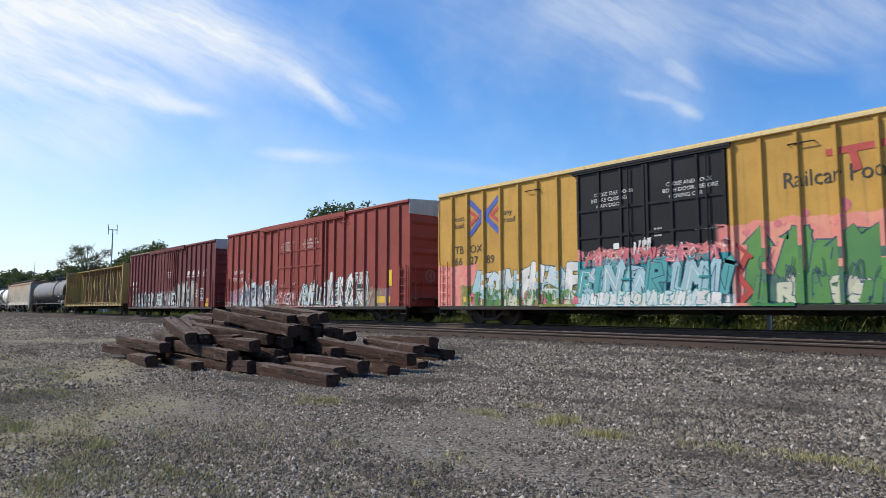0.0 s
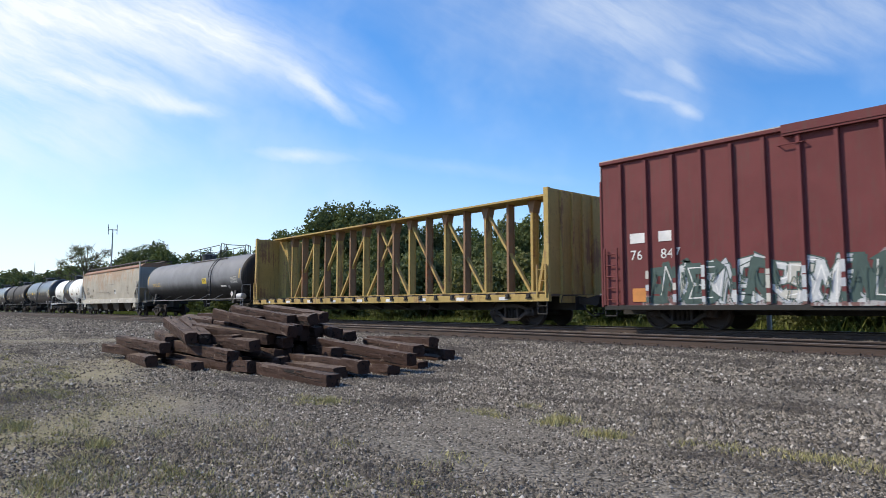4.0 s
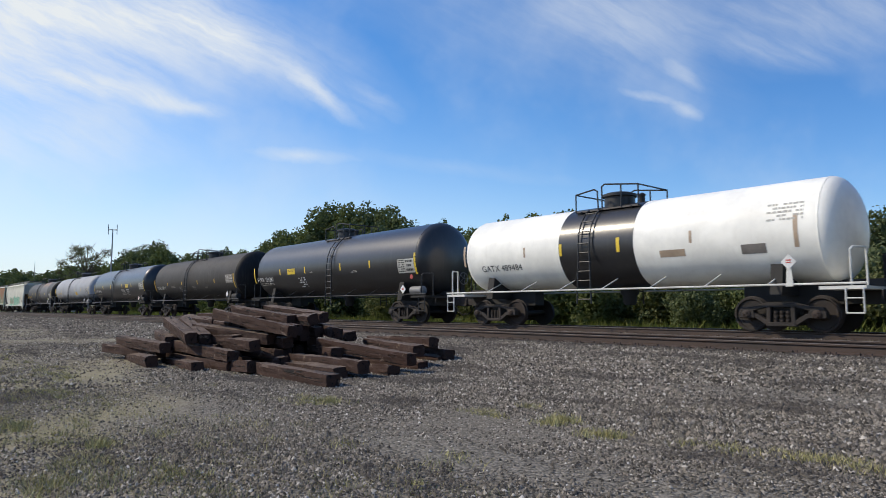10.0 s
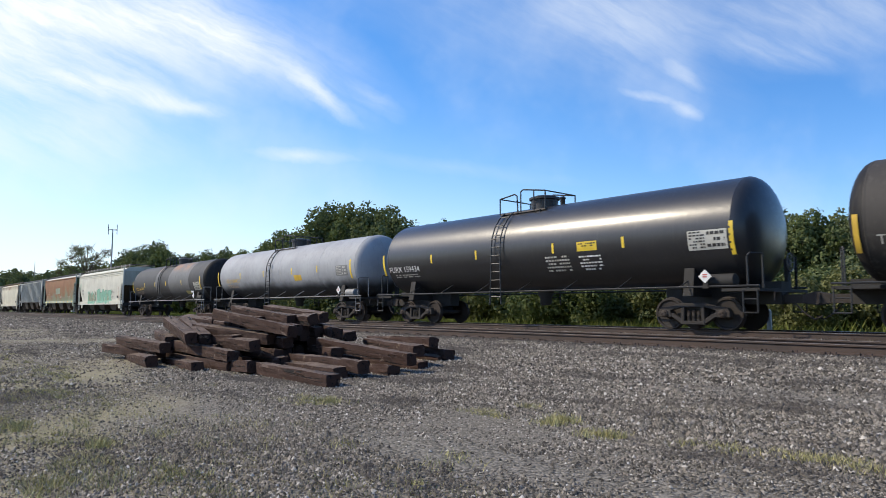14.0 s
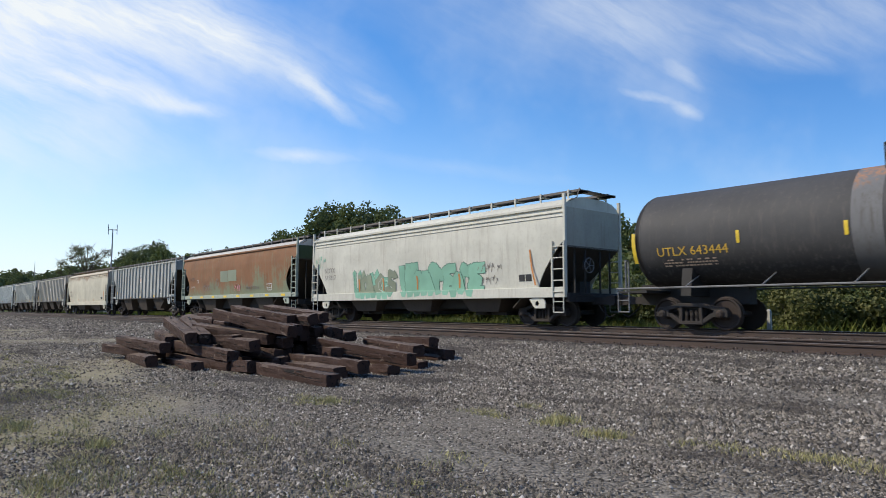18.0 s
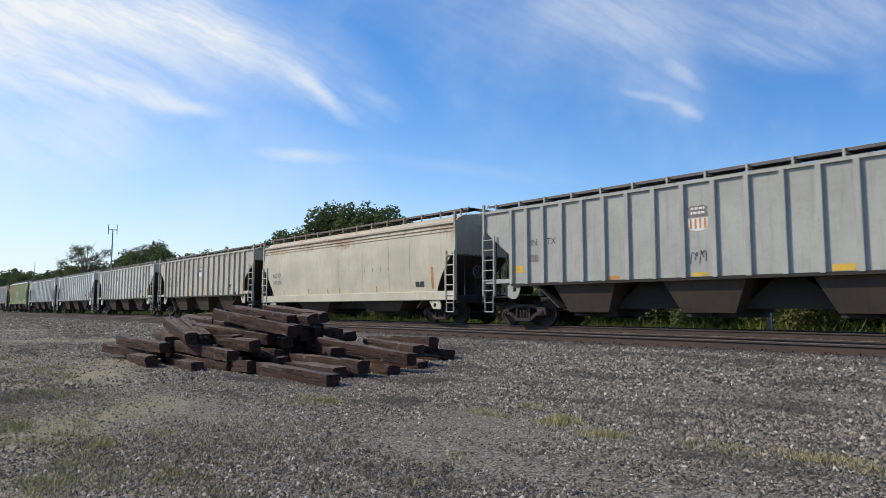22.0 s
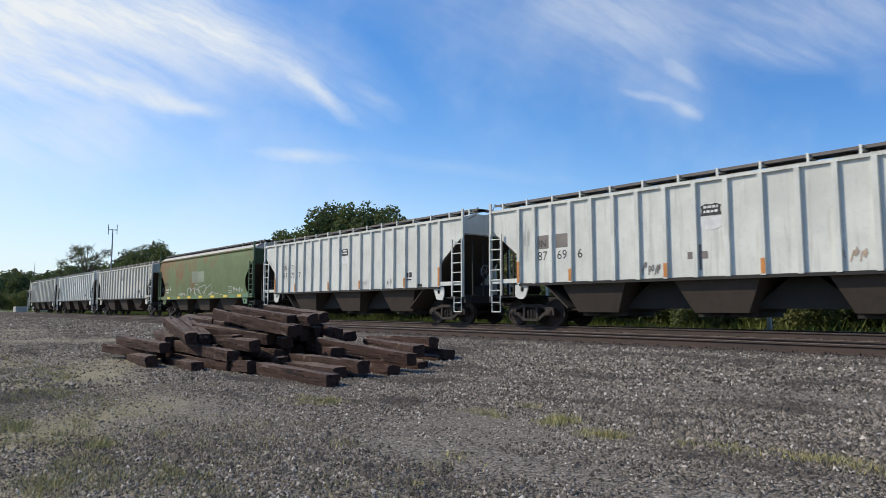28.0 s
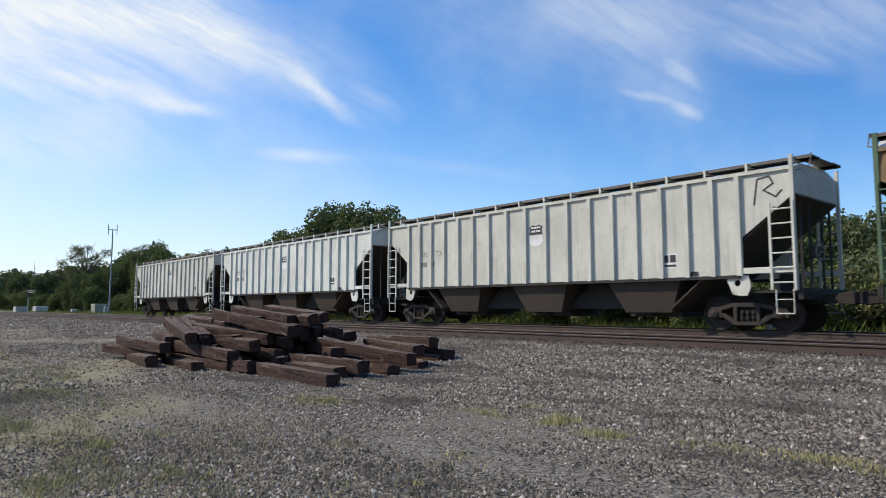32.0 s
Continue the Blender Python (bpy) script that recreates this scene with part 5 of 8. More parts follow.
def wild(car, x0, x1, z0, h, fills, line, y, seed, posts=(), post_y=-1.6, lean=0.2, thick=0.2, edge=0.07, soft=0, scribble=1.0):
    """Crowded sprayed letters without meaning: angular bent bars with dark edges and spikes, also over the posts in their way."""
    rnd, x, i = random.Random(seed), x0, 0
    while x < x1:
        w = h * rnd.uniform(0.38, 0.62)
        tall = h * rnd.uniform(0.78, 1.08)
        pts = [(px * w * 1.2 + rnd.uniform(-0.1, 0.1) * w, tall * (0.08 + 0.84 * pz) + rnd.uniform(-0.07, 0.07) * h) for px, pz in rnd.choice(SKELETONS)]
        pts = [(x + px + lean * pz * rnd.uniform(0.6, 1.2), z0 + max(0.02, pz)) for px, pz in pts]
        for _ in range(soft):
            round_off = [pts[0]]
            for (ax, az), (bx, bz) in zip(pts, pts[1:]):
                round_off += [(ax * 0.75 + bx * 0.25, az * 0.75 + bz * 0.25), (ax * 0.25 + bx * 0.75, az * 0.25 + bz * 0.75)]
            pts = round_off + [pts[-1]]
        t, d, fill = thick * h * rnd.uniform(0.7, 1.25), 0.004 * (i % 4), rnd.choice(fills)
        s, o = Shape().ribbon(pts, t, y - 0.006 - d), Shape().ribbon(pts, t + edge, y - 0.0025 - d)
        if not soft:
            for (ax, az), (bx, bz) in ((pts[1], pts[0]), (pts[-2], pts[-1])):
                run = math.hypot(bx - ax, bz - az) + 0.001
                ux, uz = (bx - ax) / run, (bz - az) / run
                tip = rnd.uniform(0.7, 1.2) * t
                for shape, g, yy in ((s, t * 0.75, y - 0.0066 - d), (o, t * 0.75 + edge, y - 0.0031 - d)):
                    shape.add([(bx - uz * g, yy, bz + ux * g), (bx + uz * g, yy, bz - ux * g), (bx + ux * (tip + g * 0.2), yy, bz + uz * (tip + g * 0.2))], [(0, 1, 2)])
        for shape in (s, o):
            shape.v = [(px, py, max(z0 - 0.05, min(pz, z0 + h * 1.25))) for px, py, pz in shape.v]
        letter = part("graffiti_letter", s, fill, car)
        PAINTED.append((letter, y))
        part("outline", o, line, letter)
        if scribble and rnd.random() < scribble:
            cut = [(px + rnd.uniform(-0.3, 0.3) * t, pz + rnd.uniform(-0.3, 0.3) * t) for px, pz in pts[::1 + 2 * soft]]
            part("scribble", Shape().ribbon(cut, edge * 0.45, y - 0.0085 - d), rnd.choice((line, "white_letter")), letter)
        x, i = x + w * rnd.uniform(0.62, 0.9), i + 1
    for x in posts:
        if x0 < x < x1:
            for q in range(3):
                part("sprayed_post", Shape().box(x - 0.05, x + 0.05, post_y - 0.004, post_y, z0 + h * q * 0.3, z0 + h * (q * 0.3 + rnd.uniform(0.12, 0.3))), rnd.choice((*fills, line)), car)


def shield(car, x, z, w=0.6, worn=False):
    """The old owner's badge, as a plain dark shield top over a pale, rounded foot."""
    y, h = -1.53, w * 0.55
    pts = [(x - w / 2, z), (x - w * 0.44, z + h / 2), (x - w / 2, z + h * 0.8), (x - w * 0.25, z + h), (x, z + h * 0.92), (x + w * 0.25, z + h), (x + w / 2, z + h * 0.8), (x + w * 0.44, z + h / 2), (x + w / 2, z)]
    b = part("badge", Shape().prism(pts, y - 0.008, y - 0.002), "faint_dark" if worn else "black_letter", car)
    for f in (0.18, 0.56):
        bars(b, x - w * 0.34, z + h * (f + 0.26), 1, w * 0.68, h * 0.4, "white_letter", y - 0.006, seed=int(f * 10))
    foot = [(x - w / 2, z - 0.04), (x - w / 2, z - h * 0.75), (x - w * 0.4, z - h * 1.05), (x - w * 0.15, z - h * 1.2), (x + w * 0.15, z - h * 1.2), (x + w * 0.4, z - h * 1.05), (x + w / 2, z - h * 0.75), (x + w / 2, z - 0.04)]
    f = part("badge_foot", Shape().prism(foot, y - 0.008, y - 0.002), "white_letter", car)
    if worn:
        for k in range(4):
            part("badge_stripe", Shape().box(x - w * 0.4 + k * w * 0.23, x - w * 0.4 + k * w * 0.23 + w * 0.1, y - 0.012, y - 0.008, z - h * 1.0, z - 0.05), "orange_mark", f)


def data_box(car, x, z, w=0.5, h=0.42, y=-1.53, mat="white_letter"):
    p = part("data_panel", Shape().box(x, x + w, y - 0.006, y - 0.001, z, z + h), mat, car)
    PAINTED.append((p, y))
    part("data_bar", Shape().box(x + 0.05, x + w * 0.46, y - 0.01, y - 0.006, z + h * 0.4, z + h * 0.9).box(x + w * 0.54, x + w - 0.05, y - 0.01, y - 0.006, z + h * 0.4, z + h * 0.9).box(x + 0.05, x + w - 0.05, y - 0.01, y - 0.006, z + h * 0.1, z + h * 0.25), "black_letter", p)


def outline_box(car, x, z, w, h, y):
    """A stencilled frame of white lines with a bar across, the paint of the side showing through."""
    s = Shape().ribbon([(x, z), (x + w, z), (x + w, z + h), (x, z + h)], 0.025, y - 0.006, True)
    s.ribbon([(x, z + h * 0.35), (x + w, z + h * 0.35)], 0.02, y - 0.009).ribbon([(x + w * 0.5, z + h * 0.35), (x + w * 0.5, z + h)], 0.02, y - 0.011)
    PAINTED.append((tagged(part("stencil", s, "white_letter", car), kind="stuff"), y))


def door_words(car, left, right):
    """The notices stencilled on the two leaves of a boxcar door."""
    for x, rows in ((left, ("CLOSE THIS DOOR", "BEFORE CLOSING", "MAIN DOOR")), (right, ("CLOSE AND LOCK", "BOTH DOORS BEFORE", "MOVING CAR"))):
        for i, row in enumerate(rows):
            lettering(car, row, x + (0.12, 0.0, 0.2)[i], 4.12 - 0.18 * i, 0.165, "white_letter", -1.585)


SCALLOP = ((1.3, 0.95), (1.5, 0.8), (1.62, 1.0), (1.85, 1.15), (2.13, 1.24), (2.4, 1.18), (2.7, 0.96), (3.04, 0.62), (3.33, 0.31), (3.5, 0.1), (3.55, 0.0))


def the_train():
    # yellow boxcar
    half = 9.42
    ribs = [s * (3.35 + 0.88 * i) for i in range(7) for s in (-1, 1)] + [2.56]
    c = boxcar("tall yellow boxcar with black doors, graffiti along its lower side", -10.57, "yellow_boxcar", "cream_roof", half, (-2.51, 0.0, 2.46), "boxcar_door_black", eave=5.12, ribs=ribs, fascia="cream_roof", rail_out=0.15)
    lettering(c, "Railcar Pooling", 3.85, 3.62, 0.58, "black_letter", -1.53, stretch=0.86, posts=ribs, post_y=-1.616)
    lettering(c, "next", -8.5, 4.0, 0.3, "black_letter", -1.53, posts=ribs, post_y=-1.616)
    lettering(c, "load", -8.5, 3.72, 0.3, "black_letter", -1.53)
    lettering(c, "any", -5.85, 4.0, 0.3, "black_letter", -1.53)
    lettering(c, "road", -5.85, 3.72, 0.3, "black_letter", -1.53)
    lettering(c, "TB", -8.5, 2.72, 0.44, "black_letter", -1.53)
    lettering(c, "OX", -7.64, 2.72, 0.44, "black_letter", -1.53)
    lettering(c, "66", -8.5, 2.28, 0.44, "black_letter", -1.53)
    lettering(c, "27", -7.64, 2.28, 0.44, "black_letter", -1.53)
    lettering(c, "89", -6.76, 2.28, 0.44, "black_letter", -1.53)
    for name, mat, w, pts in (("badge_arm", "blue_letter", 0.2, ((-7.62, 4.68), (-7.0, 4.16), (-7.0, 3.98), (-7.58, 3.46))), ("badge_arm", "red_letter", 0.14, ((-7.66, 4.34), (-7.24, 4.07), (-7.64, 3.8))),
                              ("badge_arm", "blue_letter", 0.2, ((-6.1, 4.68), (-6.74, 4.16), (-6.74, 3.98), (-6.14, 3.46))), ("badge_arm", "red_letter", 0.14, ((-6.08, 4.34), (-6.5, 4.07), (-6.08, 3.8)))):
        part(name, Shape().ribbon(pts, w, -1.53 - (0.006 if mat == "blue_letter" else 0.009)), mat, c)
    part("graffiti", Shape().ribbon([(4.95, 4.36), (7.2, 4.42)], 0.17, -1.536).ribbon([(5.45, 4.36), (5.55, 3.9)], 0.17, -1.537).ribbon([(6.3, 4.4), (6.25, 3.85)], 0.17, -1.537), "red_letter", c)
    door_words(c, -1.95, 0.55)
    bars(c, 1.5, 2.85, 1, 0.7, 0.14, "white_letter", -1.585, seed=6)
    part("paint_spot", Shape().box(-1.15, -0.95, -1.592, -1.586, 2.42, 2.6), "white_letter", c)
    plate(c, -8.0, -7.5, 0.85, 1.05, "yellow_mark", -1.53)
    post = -1.616
    wild(c, -7.5, -2.75, 0.95, 1.15, ("spray_blue", "white_letter", "spray_sky", "spray_blue"), "graffiti_dark", -1.52, 201, ribs, post, edge=0.055, scribble=0.4)
    wild(c, -7.9, -2.8, 0.72, 0.42, ("spray_cream", "spray_green", "pink_spray"), "spray_moss", -1.522, 206, thick=0.3, edge=0.03, scribble=0)
    wild(c, 2.9, 8.6, 0.74, 1.75, ("spray_green", "spray_green", "spray_moss"), "spray_navy", -1.52, 202, ribs, post, thick=0.36, edge=0.07, scribble=0)
    wild(c, 3.1, 8.8, 0.78, 0.6, ("spray_moss", "spray_green", "spray_cream"), "spray_navy", -1.546, 203, thick=0.3, edge=0.03, scribble=0)
    part("graffiti", Shape().ribbon([(2.9, 2.0), (2.62, 1.5), (2.95, 1.05), (2.7, 0.8)], 0.16, -1.548).ribbon([(2.62, 2.3), (3.0, 1.95)], 0.1, -1.55), "red_letter", c)
    wild(c, -2.4, 2.0, 1.0, 0.95, ("spray_teal", "spray_teal", "spray_blue"), "spray_navy", -1.632, 204, thick=0.25, edge=0.05)
    wild(c, -2.35, 2.1, 0.74, 0.34, ("white_letter", "spray_sky"), "spray_teal", -1.65, 207, thick=0.32, edge=0.05, scribble=0)
    wild(c, -2.2, 2.1, 1.95, 0.42, ("pink_spray", "boxcar_door_black"), "pink_spray", -1.632, 208, edge=0.02)
    tag(c, -0.45, 2.2, 4, 0.16, 0.5, "white_letter", 0.045, -1.632, 205)
    bars(c, 0.25, 2.95, 3, 0.25, 0.3, "faded_paint", -1.585, seed=205)
    for x, z, r in ((3.7, 2.75, 0.1), (4.35, 2.95, 0.11), (5.2, 3.05, 0.18), (2.85, 2.6, 0.06)):
        part("paint_blot", Shape().prism([(x + r * math.cos(k * 0.524), z + r * math.sin(k * 0.524)) for k in range(12)], -1.526, -1.521), "pink_spray", c)
    tag(c, 3.0, 0.85, 9, 0.66, 1.2, "spray_navy", 0.03, -1.556, 231)
    tag(c, -7.3, 0.8, 12, 0.4, 0.6, "spray_green", 0.05, -1.556, 232)
    tag(c, -7.2, 1.0, 10, 0.48, 0.8, "white_letter", 0.02, -1.558, 233)
    # red boxcar
    ribs = [-3.31 - 0.878 * i for i in range(7)] + [2.71] + [3.47 + 0.88 * i for i in range(7)]
    c = boxcar("tall brick-red boxcar with white graffiti on its lower side", -31.39, "red_boxcar", "galvanised_roof", half, (-2.45, -0.1, 2.42), "red_boxcar", eave=5.22, ribs=ribs)
    door_words(c, -2.05, 0.35)
    for x, z in ((-1.9, 1.75), (-0.7, 1.8), (0.6, 1.7), (1.5, 1.9)):
        tag(c, x, z, 3, 0.12, 0.22, "faded_paint", 0.02, -1.6, int(x * 10) + 400)
    bars(c, 5.3, 2.3, 4, 1.1, 0.7, "white_letter", -1.53, seed=9)
    lettering(c, "WR", -8.42, 2.7, 0.34, "white_letter", -1.53), lettering(c, "WK", -7.54, 2.7, 0.36, "white_letter", -1.53)
    lettering(c, "737", -8.48, 2.24, 0.36, "white_letter", -1.53), lettering(c, "174", -7.58, 2.24, 0.36, "white_letter", -1.53)
    part("stencil_ring", Shape().ribbon([(-6.12 + 0.2 * math.cos(k * 0.45), 2.55 + 0.2 * math.sin(k * 0.45)) for k in range(14)], 0.035, -1.537, True), "faded_paint", c)
    bars(c, -6.25, 2.6, 2, 0.26, 0.14, "faded_paint", -1.53, seed=10)
    data_box(c, 5.45, 1.35, 0.75, 0.45)
    plate(c, 8.0, 8.2, 1.6, 2.3, "yellow_mark", -1.53)
    plate(c, 6.9, 8.1, 0.85, 1.15, "yellow_letter", -1.53)
    wild(c, -7.3, -2.95, 0.78, 1.4, ("white_letter", "spray_sky", "spray_pale", "white_letter"), "graffiti_dark", -1.52, 211, ribs, post)
    wild(c, 0.15, 2.2, 0.78, 1.05, ("spray_pale", "white_letter", "spray_sky"), "graffiti_dark", -1.632, 212, thick=0.15, edge=0.08)
    wild(c, 2.4, 5.9, 0.78, 1.5, ("white_letter", "spray_sky", "white_letter"), "graffiti_dark", -1.52, 213, ribs, post, thick=0.18, edge=0.09)
    wild(c, -2.4, -0.2, 0.8, 0.7, ("spray_pale", "red_boxcar"), "red_letter", -1.632, 214, thick=0.12, edge=0.04)
    tag(c, -7.0, 0.85, 10, 0.5, 1.25, "graffiti_dark", 0.028, -1.556, 234)
    tag(c, -6.9, 0.85, 9, 0.55, 1.1, "spray_navy", 0.05, -1.554, 235)
    tag(c, 2.5, 0.85, 9, 0.44, 1.2, "graffiti_dark", 0.03, -1.556, 236)
    tag(c, 6.0, 0.8, 3, 0.4, 0.7, "spray_cream", 0.04, -1.54, 237)
    # brown boxcar
    ribs = [2.39 + 0.9 * i for i in range(8)] + [-2.7 - 0.86 * i for i in range(8)] + [1.98]
    c = boxcar("tall brown boxcar with silvery graffiti and white lettering", -52.23, "brown_boxcar", "galvanised_roof", 9.44, (-1.82, 0.3, 1.8), "brown_boxcar", eave=5.14, ribs=ribs)
    for i in range(4):
        x = 4.35 + 1.02 * i
        part("logo_bar", Shape().prism([(x, 2.98), (x + 0.42, 2.98), (x + 0.56, 3.28), (x + 0.14, 3.28)], -1.536, -1.531), "white_letter", c)
        part("logo_rule", Shape().box(x - 0.08, x + 0.5, -1.536, -1.531, 2.84, 2.9), "white_letter", c)
    for i in range(2):
        part("road_mark", Shape().box(-8.45 + i * 0.95, -7.9 + i * 0.95, -1.536, -1.531, 2.55, 2.85), "white_letter", c)
    lettering(c, "761", -8.45, 2.05, 0.42, "white_letter", -1.53)
    lettering(c, "847", -7.45, 2.05, 0.42, "white_letter", -1.53)
    bars(c, 0.1, 3.35, 3, 1.2, 0.5, "white_letter", -1.585, seed=11)
    bars(c, 6.75, 2.0, 4, 1.1, 0.75, "white_letter", -1.53, seed=12)
    bars(c, 5.75, 1.9, 3, 0.7, 0.6, "white_letter", -1.53, seed=13)
    data_box(c, 6.85, 1.15, 0.72, 0.5)
    plate(c, 8.05, 8.75, 1.0, 1.3, "orange_mark", -1.53)
    plate(c, 7.75, 8.55, 0.74, 0.95, "yellow_letter", -1.53)
    plate(c, -8.4, -7.9, 0.8, 1.2, "orange_mark", -1.53)
    wild(c, -7.95, -2.0, 0.78, 1.15, ("spray_pale", "faded_paint", "spray_pale", "graffiti_dark"), "graffiti_dark", -1.52, 221, ribs, post, thick=0.17, edge=0.07)
    wild(c, -1.75, 1.6, 0.82, 1.05, ("spray_sky", "brown_boxcar", "spray_pale"), "graffiti_dark", -1.632, 222, thick=0.15, edge=0.05)
    wild(c, 1.85, 5.3, 0.78, 1.6, ("spray_pale", "faded_paint", "spray_pale"), "graffiti_dark", -1.52, 226, ribs, post, thick=0.19, edge=0.09)
    tag(c, 5.3, 1.95, 4, 0.2, 0.3, "white_letter", 0.04, -1.53, 227)
    tag(c, -7.8, 0.8, 14, 0.42, 0.95, "graffiti_dark", 0.03, -1.556, 238)
    tag(c, 1.9, 0.8, 9, 0.44, 1.3, "graffiti_dark", 0.03, -1.556, 239)
    # centre-beam flat car
    centre_beam("empty yellow centerbeam flatcar, rust-stained truss of posts and diagonals", -75.05, 11.25)
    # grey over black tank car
    c, w = tank_car("long grey-over-black tank car with railed walkway", -97.44, "tank_two_tone", 9.75, 1.48, 2.68, head="tank_head_dark", seams=(-4.0, 1.9, 5.4), walk=(-1.03, 5.25), dome_x=0.2, ladder_x=4.3, rail="grey_iron", tank_res=(8.75, "galvanised"), rail_high=0.88)
    plate(c, 2.69, 3.45, 2.3, 2.66, "yellow_mark", wrap=w, name="warning_panel", label="bright yellow warning panel")
    bars(c, 2.76, 2.6, 3, 0.6, 0.24, "black_letter", wrap=(w[0] + 0.004, w[1]), seed=14)
    plate(c, 8.72, 8.84, 2.5, 3.1, "yellow_letter", wrap=w, name="reflector")
    plate(c, -8.9, -8.75, 2.5, 3.2, "yellow_letter", wrap=w, name="reflector")
    plate(c, 5.76, 6.6, 2.02, 2.12, "white_letter", wrap=w, name="stencil")
    plate(c, 6.85, 7.15, 1.9, 2.08, "grey_iron", wrap=w, name="stencil")
    data_panel(c, 7.42, 8.46, 2.2, 2.68, w, "grey_iron", "faded_paint", 15)
    lettering(c, "UTLX 953", -7.6, 2.3, 0.40, "yellow_letter", wrap=w)
    placard(c, 8.13, 1.52)
    # tan hopper
    c = round_hopper("weathered tan covered hopper with rust stains below the roof", -118.07, "tan_hopper", "tan_sill", 4, 9.7, 4.12, roof_mat="rust_roof", sill=(1.09, 1.50), cut=(2.97, 1.34), flat_end=True, end_mat="tan_end", scallop=((1.5, 1.34), (1.9, 1.34), (2.3, 0.85), (2.7, 0.36), (2.97, 0.0)), post_mat="tan_sill")
    lettering(c, "CEFX", -7.72, 2.42, 0.37, "black_letter", -1.61)
    lettering(c, "50470", -7.7, 2.02, 0.37, "black_letter", -1.61)
    tag(c, -6.73, 1.6, 5, 0.28, 0.4, "black_letter", 0.028, -1.58, 21)
    bars(c, -7.6, 1.92, 2, 0.8, 0.24, "faint_dark", -1.585, seed=20)
    data_box(c, -5.34, 2.24, 0.24, 0.27, -1.6, "tan_hopper")
    tag(c, -2.9, 2.02, 16, 0.2, 0.22, "faint_dark", 0.022, -1.6, 22)
    tag(c, 0.3, 1.75, 3, 0.25, 0.5, "faint_dark", 0.04, -1.6, 23)
    data_box(c, 2.2, 1.95, 0.5, 0.4, -1.605)
    bars(c, 6.2, 2.6, 6, 0.6, 0.8, "faint_dark", -1.605, seed=24)
    part("seam_stroke", Shape().ribbon([(-1.0, 2.85), (2.8, 2.85)], 0.025, -1.612), "faint_dark", c)
    for i in range(6):
        plate(c, -6.5 + 2.6 * i, -6.35 + 2.6 * i, 1.22, 1.36, "white_letter", -1.61, name="reflector")
    for i in range(4):
        part("outlet_cap", Shape().lathe([(-0.03, 0.10), (0.03, 0.10), (0.05, 0.06)], 16, "y"), "white_letter", c, at=(-4.8 + 3.2 * i, -0.98, 0.45), smooth=40)
    # white tank with its black belt
    c, w = tank_car("short white tank car with a black belt amidships", -136.19, "tank_white", 7.25, 1.385, 2.65, rail="white_rail", dome_x=-0.3, walk=(-1.45, 0.95), ladder_x=-0.71, reservoir=False, trim=0.42)
    part("belt", Shape().lathe([(-1.81, 1.38), (-1.81, 1.391), (1.05, 1.391), (1.05, 1.38)], 56, "x", 0, 2.65), "tank_black", c, "black painted belt", smooth=40)
    lettering(c, "GATX 489484", -5.6, 1.98, 0.34, "black_letter", wrap=w)
    plate(c, -1.79, -1.68, 2.35, 2.75, "yellow_mark", wrap=(1.387, 2.65), name="reflector", lift=0.006)
    plate(c, 0.45, 0.57, 2.35, 2.8, "yellow_mark", wrap=(1.387, 2.65), name="reflector", lift=0.006)
    plate(c, 2.86, 2.94, 2.45, 2.8, "tan_plate", wrap=w, name="reflector")
    plate(c, 5.65, 5.76, 2.15, 3.0, "tan_plate", wrap=w, name="reflector")
    plate(c, -3.4, -3.32, 2.4, 2.75, "tan_plate", wrap=w, name="reflector")
    plate(c, -6.5, -6.4, 2.2, 3.0, "tan_plate", wrap=w, name="reflector")
    plate(c, 1.9, 2.7, 2.1, 2.3, "tan_plate", wrap=w, name="data_panel")
    plate(c, 4.3, 4.95, 2.05, 2.3, "faint_dark", wrap=w, name="data_panel")
    bars(c, 5.0, 3.3, 5, 0.9, 0.5, "faded_paint", wrap=w, seed=26)
    placard(c, 5.6, 1.76, "white_letter", stand="white_rail")
    # four dark tank cars
    c, w = tank_car("glossy black tank car with a highlight along its shell", -152.87, "tank_black", 8.1, 1.56, 2.77, dome_x=-0.27, walk=(-1.0, 1.28), ladder_x=0.66, tank_res=(7.25, "grey_iron"))
    shell_marks(c, w, (-4.7, -1.95, 1.5, 4.0), (7.32, -7.9), yellow=(-3.85, -3.02))
    lettering(c, "FURX 159381", -7.6, 2.14, 0.35, "white_letter", wrap=w)
    bars(c, -7.3, 2.06, 2, 1.6, 0.16, "faded_paint", wrap=w, seed=26)
    bars(c, -2.75, 2.25, 5, 0.7, 0.55, "white_letter", wrap=w, seed=27)
    bars(c, 2.4, 2.42, 2, 0.55, 0.14, "faded_paint", wrap=w, seed=28)
    bars(c, -1.4, 2.5, 1, 0.25, 0.06, "white_letter", wrap=w, seed=25)
    data_panel(c, 6.1, 7.24, 2.13, 2.72, w, "faded_paint", "black_letter", 29)
    part("hazard_spot", Shape().lathe([(-0.006, 0.1), (0.0, 0.1)], 12, "y", -1.50, 1.95, 7.05), "red_letter", c)
    placard(c, 6.63, 1.42)
    c, w = tank_car("dull charcoal tank car streaked with dust", -171.18, "tank_charcoal", 8.3, 1.525, 2.74, head="tank_head_dark", dome_x=0.7, walk=(-1.46, 1.1), ladder_x=-0.69, seams=(-1.0, 4.0), tank_res=(7.3, "underframe"))
    shell_marks(c, w, (-4.8, -1.85, 1.19, 4.19), (7.28, -7.75), "yellow_letter", z=2.3, height=0.26)
    lettering(c, "TAEX 117011", -7.35, 2.08, 0.34, "faded_paint", wrap=w)
